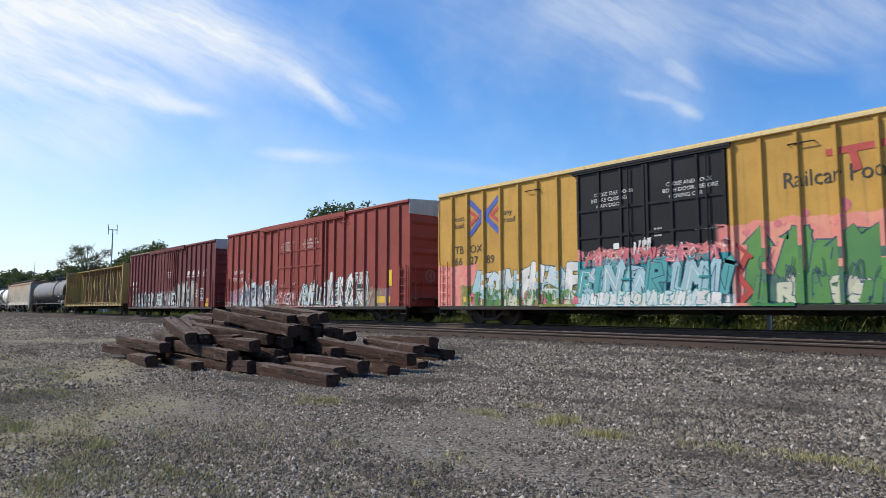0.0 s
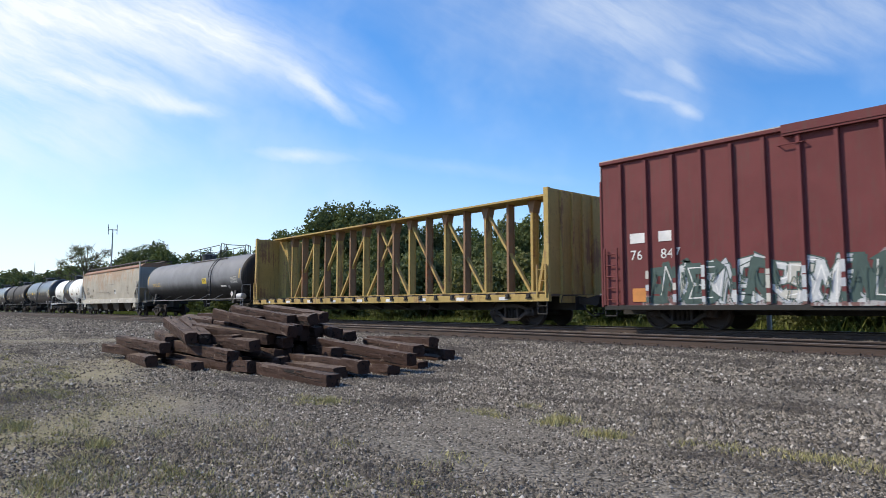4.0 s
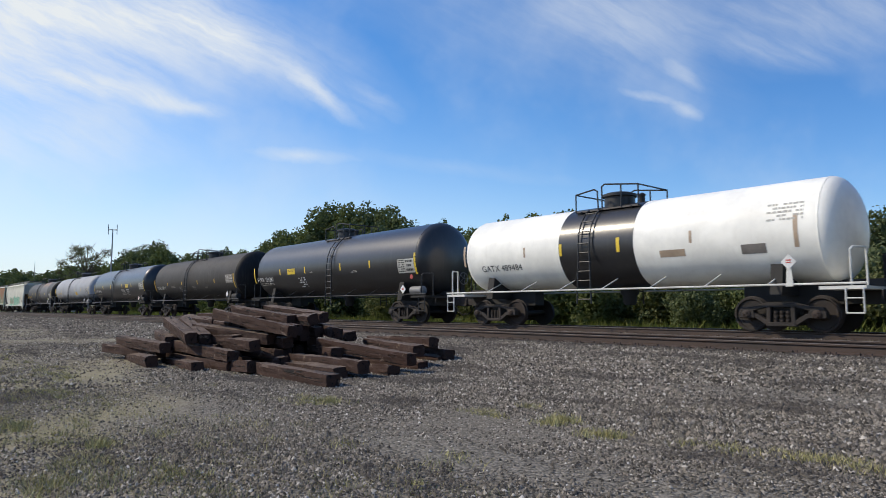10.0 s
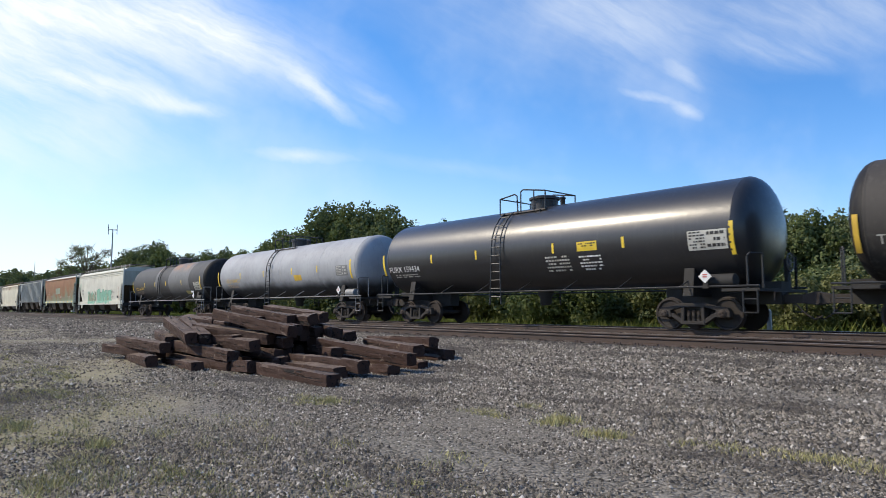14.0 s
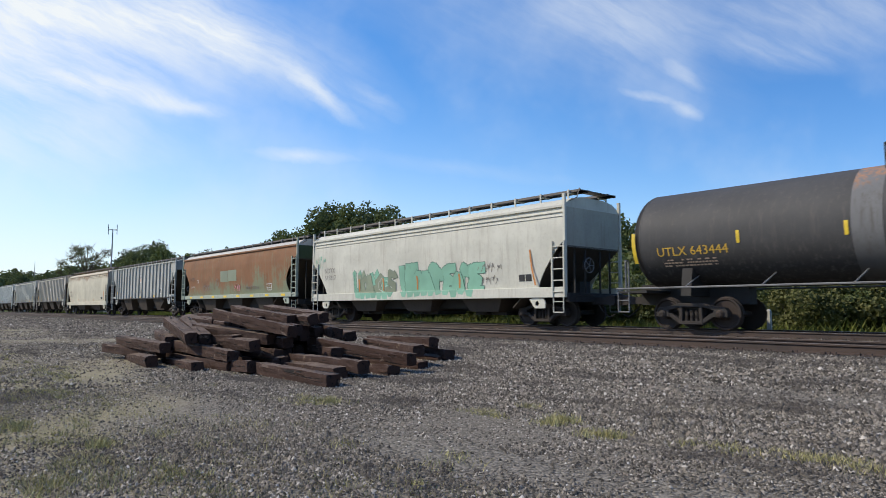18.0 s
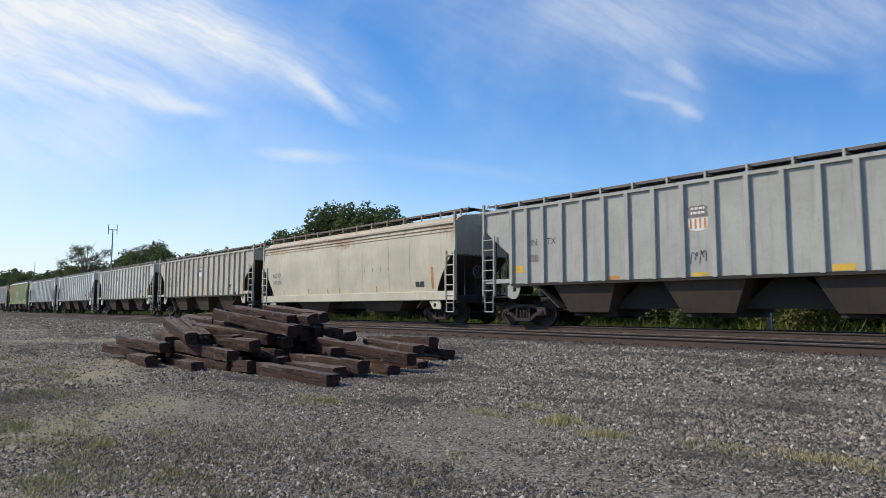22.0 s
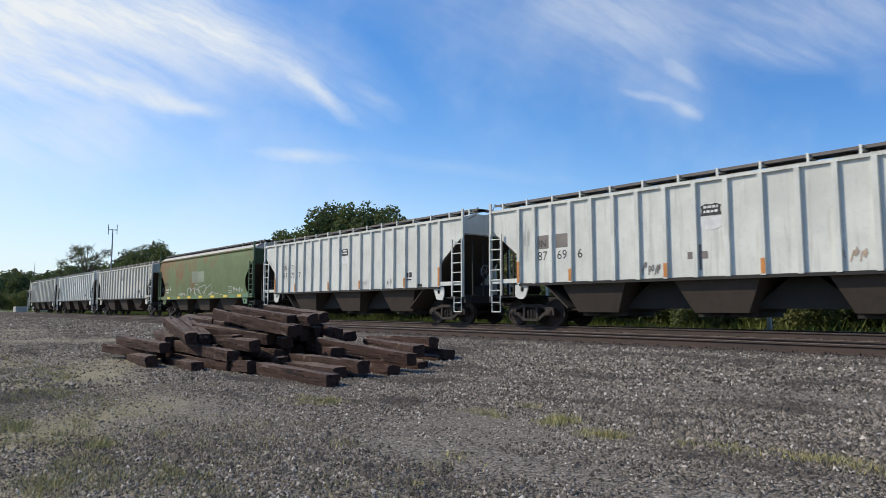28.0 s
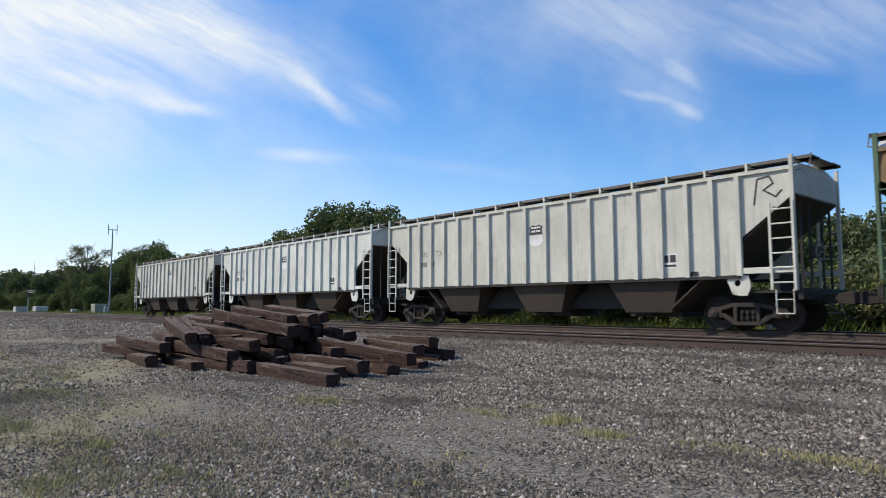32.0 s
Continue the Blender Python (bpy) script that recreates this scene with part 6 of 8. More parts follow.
    data_panel(c, 6.03, 7.14, 2.23, 2.78, w, "faint_dark", "faded_paint", 30)
    bars(c, -4.2, 2.3, 2, 0.9, 0.2, "faint_dark", wrap=w, seed=31)
    bars(c, -2.6, 2.2, 4, 0.7, 0.4, "faint_dark", wrap=w, seed=32)
    bars(c, 0.1, 2.2, 3, 0.6, 0.3, "faint_dark", wrap=w, seed=36)
    bars(c, 2.4, 2.15, 2, 0.5, 0.16, "faint_dark", wrap=w, seed=37)
    placard(c, 6.67, 1.52)
    c, w = tank_car("glossy black tank car with white data panel and yellow notice", -189.55, "tank_black", 8.4, 1.56, 2.78, dome_x=0.0, walk=(-1.46, 0.75), ladder_x=-0.95, tank_res=(7.3, "underframe"))
    shell_marks(c, w, (-4.72, -2.1, 1.62, 4.35), (7.7, -8.0), yellow=(2.62, 3.39))
    lettering(c, "FURX 159434", -7.65, 2.16, 0.36, "white_letter", wrap=w)
    bars(c, -7.3, 2.06, 2, 1.6, 0.16, "faded_paint", wrap=w, seed=38)
    data_panel(c, 6.45, 7.58, 2.22, 2.76, w, "faded_paint", "black_letter", 33)
    bars(c, 1.24, 2.35, 5, 1.0, 0.55, "faded_paint", wrap=w, seed=34)
    bars(c, 2.64, 2.3, 5, 0.85, 0.5, "white_letter", wrap=w, seed=35)
    placard(c, 6.97, 1.48)
    c, w = tank_car("faded pale grey tank car, dark along its belly", -207.87, "tank_pale_grey", 8.6, 1.50, 2.70, head="tank_pale_grey", dome_x=0.0, walk=(-1.5, 0.9), ladder_x=-0.9, rail="grey_iron", seams=(-4.64, 0.2, 4.6), tank_res=(7.4, "grey_iron"))
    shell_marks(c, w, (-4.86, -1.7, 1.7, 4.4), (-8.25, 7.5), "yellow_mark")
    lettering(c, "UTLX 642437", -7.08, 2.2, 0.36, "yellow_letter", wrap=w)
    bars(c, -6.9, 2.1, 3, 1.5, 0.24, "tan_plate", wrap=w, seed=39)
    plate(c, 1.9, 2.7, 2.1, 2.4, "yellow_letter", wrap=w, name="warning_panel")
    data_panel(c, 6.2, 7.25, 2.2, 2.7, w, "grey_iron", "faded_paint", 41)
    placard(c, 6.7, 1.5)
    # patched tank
    c, w = tank_car("grey tank car with pale repainted bands and rust on top", -226.70, "tank_patched", 8.53, 1.46, 2.66, head="tank_head_dark", dome_x=0.4, walk=(-1.52, 0.78), ladder_x=-1.0, rail="grey_iron", tank_res=(7.25, "underframe"))
    part("paint_band", Shape().lathe([(0.87, 1.455), (0.87, 1.465), (5.09, 1.465), (5.09, 1.455)], 56, "x", 0, 2.66), "tank_patch_pale", c, "pale grey repainted band, rusty on top", smooth=40)
    part("paint_band", Shape().lathe([(-2.15, 1.455), (-2.15, 1.464), (-1.5, 1.464), (-1.5, 1.455)], 56, "x", 0, 2.66), "tank_patch_pale", c, smooth=40)
    shell_marks(c, (1.468, 2.66), (-4.84, -2.25, 0.29, 3.64), (-8.0, 7.26), "yellow_mark", z=2.35)
    lettering(c, "UTLX 643444", -7.27, 2.12, 0.37, "yellow_letter", wrap=w)
    bars(c, -7.1, 2.02, 3, 1.6, 0.24, "tan_plate", wrap=w, seed=42)
    plate(c, 4.15, 5.0, 1.66, 1.9, "dull_yellow", wrap=(1.468, 2.66), name="warning_panel")
    data_box(c, 5.2, 1.74, 0.5, 0.24, -1.24)
    data_panel(c, 5.99, 7.12, 1.92, 2.47, w, "faded_paint", "black_letter", 37)
    placard(c, 6.64, 1.5)
    # hoppers
    c = round_hopper("dusty white covered hopper with green graffiti", -245.34, "white_hopper", "white_hopper", 3, 8.12, 4.0, sill=(0.97, 1.32), cut=(2.9, 1.2), band="beads", end_mat="cream_end")
    lettering(c, "NDYX", -7.0, 2.35, 0.34, "faint_dark", -1.60)
    lettering(c, "515817", -7.0, 2.0, 0.34, "faint_dark", -1.59)
    wild(c, -4.4, -1.5, 1.22, 0.95, ("graffiti_green", "faded_green", "graffiti_green"), "spray_moss", -1.6, 231, lean=0.05, thick=0.3, edge=0.03, scribble=0.35)
    wild(c, -0.75, 3.6, 1.2, 1.15, ("graffiti_green",), "spray_moss", -1.603, 234, lean=0.1, thick=0.36, edge=0.05, soft=2, scribble=0)
    for x in (-3.95, -2.05, 0.35, 2.95):
        PAINTED.append((part("rust_run", Shape().ribbon([(x, 1.42), (x + 0.03, 1.7), (x, 1.92)], 0.09, -1.625), "orange_mark", c), -1.6))
    rnd = random.Random(44)
    for x in [-4.2 + 0.42 * i for i in range(7)] + [-0.7 + 0.45 * i for i in range(10)]:
        drip = 1.06 + rnd.uniform(-0.03, 0.1)
        part("graffiti", Shape().prism([(x - 0.04, 1.315), (x + rnd.uniform(0.02, 0.08), drip), (x + rnd.uniform(0.25, 0.4), drip + rnd.uniform(-0.04, 0.06)), (x + 0.43, 1.315)], -1.614, -1.6105), "graffiti_green", c)
    tag(c, 3.85, 1.95, 5, 0.28, 0.36, "faint_dark", 0.025, -1.6, 43)
    tag(c, 4.1, 1.5, 4, 0.26, 0.32, "faint_dark", 0.025, -1.6, 44)
    tag(c, -7.9, 2.6, 3, 0.35, 0.7, "graffiti_green", 0.03, -1.60, 45)
    data_box(c, 6.05, 1.55, 0.27, 0.24, -1.60, "black_letter"), data_box(c, 6.36, 1.55, 0.27, 0.24, -1.60, "black_letter")
    part("rust_run", Shape().ribbon([(6.62, 2.62), (6.7, 2.0), (6.86, 1.42)], 0.07, -1.607), "orange_mark", c)
    c = round_hopper("rust-orange covered hopper fading to green, pale roof", -263.66, "orange_hopper", "orange_sill", 3, 8.45, 4.02, roof_mat="pale_roof", sill=(1.24, 1.48), cut=(3.5, 1.3), post_mat="orange_sill", band="body", scallop=SCALLOP, end_mat="green_end", walk_up=0.52)
    lettering(c, "INTX", -6.95, 2.48, 0.34, "black_letter", -1.60)
    lettering(c, "35116", -6.85, 2.02, 0.26, "faded_paint", -1.59)
    outline_box(c, -5.6, 2.36, 0.15, 0.2, -1.6)
    plate(c, -1.7, -0.55, 2.3, 3.0, "faded_green", -1.602, name="paint_patch"), plate(c, -0.5, 0.75, 2.32, 3.02, "faded_green", -1.602, name="paint_patch")
    tag(c, 0.45, 1.68, 3, 0.3, 0.5, "pink_spray", 0.045, -1.59, 47), tag(c, 0.43, 1.7, 3, 0.3, 0.5, "faded_paint", 0.02, -1.595, 47)
    tag(c, 2.1, 1.65, 7, 0.26, 0.4, "faint_dark", 0.035, -1.59, 48)
    for x, r in ((-4.4, 0.26), (-3.9, 0.2), (-3.5, 0.24), (-2.2, 0.3)):
        swirl = [(x + r * (1 - k * 0.03) * math.cos(k * 0.7), 1.95 + (0.3 if r > 0.28 else 0.0) + r * (1 - k * 0.035) * math.sin(k * 0.7)) for k in range(15)]
        PAINTED.append((tagged(part("graffiti", Shape().ribbon(swirl, 0.03, -1.597), "faint_dark", c), kind="stuff"), -1.59))
    outline_box(c, 4.9, 1.66, 0.55, 0.35, -1.59)
    for i in range(8):
        plate(c, -6.9 + 1.95 * i, -6.45 + 1.95 * i, 1.30, 1.42, "yellow_mark", -1.61, name="reflector")
    c = ribbed_hopper("grey ribbed covered hopper with a faded shield badge", -282.11, "grey_hopper")
    shield(c, -0.02, 3.15, 0.6, True)
    lettering(c, "IN", -6.18, 2.77, 0.31, "black_letter", -1.53), lettering(c, "TX", -5.45, 2.77, 0.31, "black_letter", -1.53)
    data_box(c, 4.75, 1.75), tag(c, -0.3, 1.85, 2, 0.25, 0.45, "black_letter", 0.025, -1.53, 51)
    plate(c, 3.3, 3.8, 1.5, 1.66, "yellow_letter", -1.53), plate(c, -6.92, -6.5, 1.85, 2.1, "yellow_letter", -1.53), plate(c, -3.0, -2.6, 1.5, 1.6, "orange_mark", -1.53), plate(c, -0.25, 0.2, 1.5, 1.6, "yellow_letter", -1.53)
    bars(c, -6.2, 2.45, 1, 0.5, 0.5, "faint_dark", -1.53, seed=50)
    c = round_hopper("cream covered hopper, rust along the roof edge", -300.41, "cream_hopper", "cream_hopper", 2, 8.26, 4.0, sill=(0.94, 1.30), cut=(2.95, 1.15), band="beads", roof_mat="rust_cream", end_mat="cream_end")
    lettering(c, "NDYX", -7.1, 2.3, 0.36, "faint_dark", -1.60), lettering(c, "515095", -7.1, 1.9, 0.36, "faint_dark", -1.60)
    for i in range(4):
        lettering(c, "IIII"[i], 2.0 + 0.62 * i, 2.25, 0.3, "faint_dark", -1.60)
    data_box(c, 5.75, 1.5, 0.26, 0.22, -1.56, "black_letter"), data_box(c, 6.05, 1.5, 0.26, 0.22, -1.56, "black_letter")
    for x in (-6.3, -4.3, -2.25, -0.2, 1.85, 3.9, 5.4):
        PAINTED.append((part("seam_stroke", Shape().ribbon([(x, 1.33 + 0.29 * k) for k in range(8)], 0.014, -1.606), "seam_grime", c), -1.6))
    for x in (-5.9, -3.2, -1.3, -0.2, 2.9):
        plate(c, x, x + 0.07, 1.33, 1.6, "orange_mark", -1.575, name="rust_run")
    plate(c, 6.78, 6.92, 1.4, 2.3, "orange_mark", -1.60, name="rust_run")
    for k, (mid, body, words) in enumerate(((-318.45, "beige_hopper", ("87", "74", "2")), (-336.65, "worn_white_hopper", ("87", "12", "6")), (-355.26, "clean_white_hopper", ("87", "69", "6")), (-373.63, "clean_white_hopper", ("87", "75", "7")))):
        c = ribbed_hopper(("beige", "scuffed off-white", "white", "white")[k] + (" ribbed covered hopper with outlined graffiti" if k == 1 else " ribbed covered hopper with stencilled numbers"), mid, body)
        shield(c, 0.0 if k != 1 else -1.82, 3.15, 0.6)
        plate(c, -6.2, -5.68, 2.63, 3.09, "faded_paint" if k != 2 else "faint_dark", -1.53, name="patch")
        lettering(c, "IN", -6.15, 2.7, 0.34, "black_letter", -1.536), lettering(c, "TX", -5.36, 2.7, 0.34, "black_letter", -1.53)
        for i, wd in enumerate(words):
            lettering(c, wd, -6.22 + 0.841 * i, 2.24, 0.44, "black_letter", -1.53)
        data_box(c, 4.75, 1.75)
        for x in (-7.04, -4.78, -1.37, 1.37, 4.78, 7.04):
            plate(c, x - 0.055, x + 0.055, 1.5, 2.25 if abs(x) > 7 else 1.9, "orange_mark" if k > 1 else "yellow_letter", -1.627, name="reflector")
        part("plate", Shape().box(5.5, 5.85, -1.56, -1.53, 1.52, 1.62), "underframe", c)
        if k == 2:
            plate(c, -5.42, -4.86, 2.63, 3.09, "faint_dark", -1.53, name="patch")
        if k == 1:
            wild(c, 1.1, 4.7, 1.56, 0.95, ("worn_white_hopper",), "black_letter", -1.53, 63, lean=0.1, thick=0.2, edge=0.045, soft=1, scribble=0)
            tag(c, 5.55, 3.1, 2, 0.2, 0.5, "black_letter", 0.025, -1.53, 66), tag(c, -1.6, 1.8, 2, 0.3, 0.3, "black_letter", 0.03, -1.53, 67)
            plate(c, 6.35, 6.9, 1.95, 2.2, "yellow_letter", -1.53)
        elif k == 2:
            tag(c, -2.2, 1.6, 3, 0.22, 0.42, "faint_dark", 0.04, -1.53, 68), tag(c, 3.1, 1.7, 3, 0.22, 0.35, "tan_plate", 0.04, -1.53, 69)
            tag(c, -6.9, 2.4, 3, 0.2, 1.1, "faded_paint", 0.025, -1.53, 70)
            part("graffiti", Shape().ribbon([(-0.42, 1.75), (-0.42, 2.3)], 0.22, -1.537).ribbon([(-0.65, 2.08), (-0.2, 2.08)], 0.2, -1.538), "faint_dark", c)
        else:
            tag(c, 1.3, 1.6, 3, 0.2, 0.3, "faded_paint", 0.03, -1.53, 71), tag(c, 3.4, 1.6, 2, 0.25, 0.35, "faint_dark", 0.03, -1.53, 72)
    c = round_hopper("rusty green covered hopper with white graffiti outlines", -391.90, "green_hopper", "green_hopper", 3, 8.38, 4.2, roof_mat="pale_roof", sill=(1.26, 1.50), cut=(3.5, 1.3), post_mat="green_post", band="body", scallop=SCALLOP, end_mat="green_end", walk_up=0.52)
    lettering(c, "INTX", -7.1, 2.3, 0.34, "black_letter", -1.6)
    bars(c, -6.9, 2.05, 2, 0.6, 0.4, "white_letter", -1.59, seed=75)
    plate(c, -1.55, -0.4, 2.4, 3.2, "faded_green", -1.602, name="paint_patch"), plate(c, -0.38, 0.72, 2.4, 3.15, "faded_green", -1.602, name="paint_patch")
    line = Shape()
    for w, pts in ((0.05, ((-3.99, 1.35), (-3.82, 1.6), (-3.6, 1.6), (-3.46, 1.36))), (0.05, ((-3.31, 1.36), (-3.05, 1.62), (-2.9, 1.57), (-2.87, 1.34))), (0.05, ((-2.8, 1.39), (-2.6, 1.6), (-2.34, 1.55), (-2.27, 1.37))),
                   (0.045, ((-2.27, 1.39), (-2.45, 1.96), (-1.88, 2.08), (-1.68, 1.48))), (0.04, ((-1.5, 1.97), (-0.94, 2.05))), (0.12, ((-0.95, 1.96), (-1.16, 1.7), (-0.8, 1.56), (-0.75, 1.34))),
                   (0.13, ((-0.29, 1.93), (-0.03, 1.62), (0.0, 1.34))), (0.05, ((-0.42, 1.89), (-0.1, 1.35))), (0.05, ((-0.2, 2.03), (0.93, 2.21), (0.99, 1.84), (0.44, 1.69), (0.58, 1.6), (0.83, 1.71), (0.9, 1.36))),
                   (0.05, ((1.0, 1.93), (1.89, 2.2), (2.1, 1.72), (1.39, 1.53), (1.95, 1.49))), (0.1, ((1.45, 1.53), (2.0, 1.62))), (0.05, ((1.95, 1.47), (2.07, 1.69), (2.38, 1.68), (2.46, 1.34))), (0.05, ((2.46, 1.34), (2.61, 1.62), (3.09, 1.56))), (0.2, ((3.44, 1.43), (3.74, 1.42)))):
        line.ribbon(pts, w, -1.622)
    line.ribbon([(-0.61 + 0.31 * math.cos(k * 0.524), 2.1 + 0.2 * math.sin(k * 0.524)) for k in range(12)], 0.05, -1.622, True)
    line.add([(-1.88, -1.623, 2.08), (-1.5, -1.623, 1.95), (-1.74, -1.623, 1.7)], [(0, 1, 2)])
    PAINTED.append((tagged(part("graffiti", line, "faded_paint", c), kind="stuff"), -1.6))
    outline_box(c, -5.95, 1.98, 0.14, 0.18, -1.6)
    tag(c, 5.35, 1.6, 6, 0.24, 0.35, "white_letter", 0.03, -1.58, 86), tag(c, -4.4, 1.56, 5, 0.3, 0.2, "white_letter", 0.03, -1.58, 87)
    outline_box(c, 4.66, 1.62, 0.52, 0.36, -1.585)
    for i in range(7):
        plate(c, -6.4 + 2.1 * i, -5.8 + 2.1 * i, 1.32, 1.46, "yellow_mark", -1.61, name="reflector")
    for k, (mid, body) in enumerate(((-410.54, "beige_hopper"), (-428.77, "clean_white_hopper"), (-446.97, "worn_white_hopper"))):
        c = ribbed_hopper(("weathered cream ribbed covered hopper with a sprayed doodle", "white ribbed covered hopper with a small badge", "pale ribbed covered hopper at the tail of the train")[k], mid, "worn_white_hopper" if k == 0 else body)
        shield(c, 0.0, 3.15, 0.6)
        lettering(c, "IN", -6.2, 2.7, 0.34, "faint_dark", -1.53), lettering(c, "TX", -5.36, 2.7, 0.34, "faint_dark", -1.53)
        bars(c, -6.4, 2.5, 1, 1.2, 0.4, "faint_dark", -1.53, seed=90 + k)
        data_box(c, 4.75, 1.75)
        part("plate", Shape().box(5.5, 5.85, -1.56, -1.53, 1.52, 1.62), "underframe", c)
        if k == 0:
            part("graffiti", Shape().ribbon([(7.45, 3.3), (7.55, 3.95), (7.85, 4.0), (7.95, 3.8), (7.7, 3.65), (8.0, 3.45), (8.15, 3.6)], 0.045, -1.537), "black_letter", c)


plain("white_rail", (0.68, 0.67, 0.62), 0.5, spread=0.12)
the_train()
for bowed_car, half_width in BOWED:
    hug(bowed_car, half_width)


# ---- ground ----
def ground_z(y):
    """Height of the yard across the tracks; the rail tops are at zero."""
    pts = [(-2000, -0.55), (5.2, -0.55), (8.5, -0.46), (11.5, -0.20), (14.9, -0.185), (14.1, -0.30), (17.0, -0.19), (20.6, -0.19), (22.2, -0.62), (26.0, -0.60), (40.0, -0.3), (3000, 0.2)]
    for (a, za), (b, zb) in zip(pts, pts[1:]):
        if y <= b:
            q = (y - a) / (b - a)
            return za + (zb - za) * q
    return 0.2


def oily(t, y, patchy):
    """Oil and brake dust that the trains have left along each track."""
    out = None
    for cy in (NEAR_Y, TRAIN_Y):
        off = maths(t, "ABSOLUTE", maths(t, "SUBTRACT", y, cy))
        b = ramp(t, maths(t, "ADD", off, maths(t, "MULTIPLY", patchy, 0.8)), 2.3, 1.5)
        out = b if out is None else maths(t, "MAXIMUM", out, b)
    return maths(t, "MULTIPLY", out, 0.6)


def ground_material():
    t, mat = start("gravel_ground")
    v = node(t, "ShaderNodeTexCoord").outputs["Object"]
    y = node(t, "ShaderNodeSeparateXYZ", {0: v}).outputs[1]
    pebbles = node(t, "ShaderNodeTexVoronoi", {"Vector": v, "Scale": 34.0, "Randomness": 1.0})
    shade = node(t, "ShaderNodeSeparateColor", {0: pebbles.outputs["Color"]}).outputs[0]
    fine = noise_of(t, v, 60.0, 4.0, 0.7)
    big = noise_of(t, v, 0.35, 5.0, 0.6)
    mid_n = noise_of(t, v, 1.6, 5.0, 0.65)
    c = mix(t, shade, (0.07, 0.062, 0.05, 1), (0.31, 0.278, 0.225, 1))
    c = mix(t, maths(t, "MULTIPLY", fine, 0.5), c, (0.145, 0.128, 0.106, 1))
    dust = ramp(t, maths(t, "ADD", maths(t, "MULTIPLY", big, 0.6), maths(t, "MULTIPLY", mid_n, 0.4)), 0.47, 0.62)
    c = mix(t, maths(t, "MULTIPLY", dust, 0.4), c, (0.24, 0.21, 0.165, 1))
    # thin grass over the trodden dirt, away from the ballast
    lawn = ramp(t, maths(t, "ADD", maths(t, "MULTIPLY", noise_of(t, v, 0.55, 6.0, 0.7), 0.7), maths(t, "MULTIPLY", fine, 0.3)), 0.34, 0.62)
    slant = maths(t, "ADD", y, maths(t, "MULTIPLY", node(t, "ShaderNodeSeparateXYZ", {0: v}).outputs[0], 0.3))
    lawn = maths(t, "MULTIPLY", lawn, maths(t, "ADD", maths(t, "MULTIPLY", ramp(t, slant, 1.5, -0.6), 0.95), 0.08))
    lawn = maths(t, "MULTIPLY", lawn, ramp(t, y, 8.0, 6.0))
    c = mix(t, maths(t, "MULTIPLY", lawn, 0.72), c, mix(t, fine, (0.25, 0.215, 0.115, 1), (0.42, 0.365, 0.215, 1)))
    meadow = maths(t, "MULTIPLY", ramp(t, y, 21.4, 22.6), 1.0)
    c = mix(t, meadow, c, mix(t, mid_n, (0.05, 0.075, 0.02, 1), (0.13, 0.15, 0.05, 1)))
    c = mix(t, oily(t, y, big), c, (0.045, 0.038, 0.032, 1))
    h = maths(t, "ADD", maths(t, "MULTIPLY", pebbles.outputs["Distance"], -0.6), maths(t, "MULTIPLY", fine, 0.3))
    principled("gravel_ground", c, 0.92, 0.0, h, 0.7, 0.035, (t, mat), 0.2)


ground_material()


def stone_material():
    t, mat = start("stone")
    v = node(t, "ShaderNodeTexCoord").outputs["Object"]
    r = node(t, "ShaderNodeNewGeometry").outputs["Random Per Island"]
    grain = noise_of(t, v, 90.0, 4.0, 0.7)
    c = node(t, "ShaderNodeValToRGB", {0: r})
    el = c.color_ramp.elements
    el[0].position, el[0].color = 0.0, (0.028, 0.025, 0.021, 1)
    el[1].position, el[1].color = 1.0, (0.64, 0.60, 0.53, 1)
    for at, col in ((0.3, (0.098, 0.087, 0.071, 1)), (0.55, (0.195, 0.174, 0.142, 1)), (0.8, (0.27, 0.232, 0.187, 1)), (0.94, (0.41, 0.37, 0.31, 1))):
        e = el.new(at)
        e.color = col
    col = mix(t, maths(t, "MULTIPLY", grain, 0.28), c.outputs[0], (0.12, 0.105, 0.085, 1))
    col = mix(t, maths(t, "MULTIPLY", ramp(t, noise_of(t, v, 0.5, 4.0), 0.5, 0.7), 0.3), col, (0.19, 0.165, 0.125, 1))
    y = node(t, "ShaderNodeSeparateXYZ", {0: v}).outputs[1]
    col = mix(t, oily(t, y, noise_of(t, v, 0.5, 4.0)), col, (0.045, 0.038, 0.032, 1))
    dark = ramp(t, noise_of(t, node(t, "ShaderNodeMapping", {0: v, 3: (0.6, 1.3, 1.0)}).outputs[0], 0.8, 5.0, 0.72), 0.49, 0.63)
    col = mix(t, maths(t, "MULTIPLY", dark, 0.75), col, (0.06, 0.052, 0.045, 1))
    principled("stone", col, 0.92, 0.0, grain, 0.4, 0.01, (t, mat), 0.2)


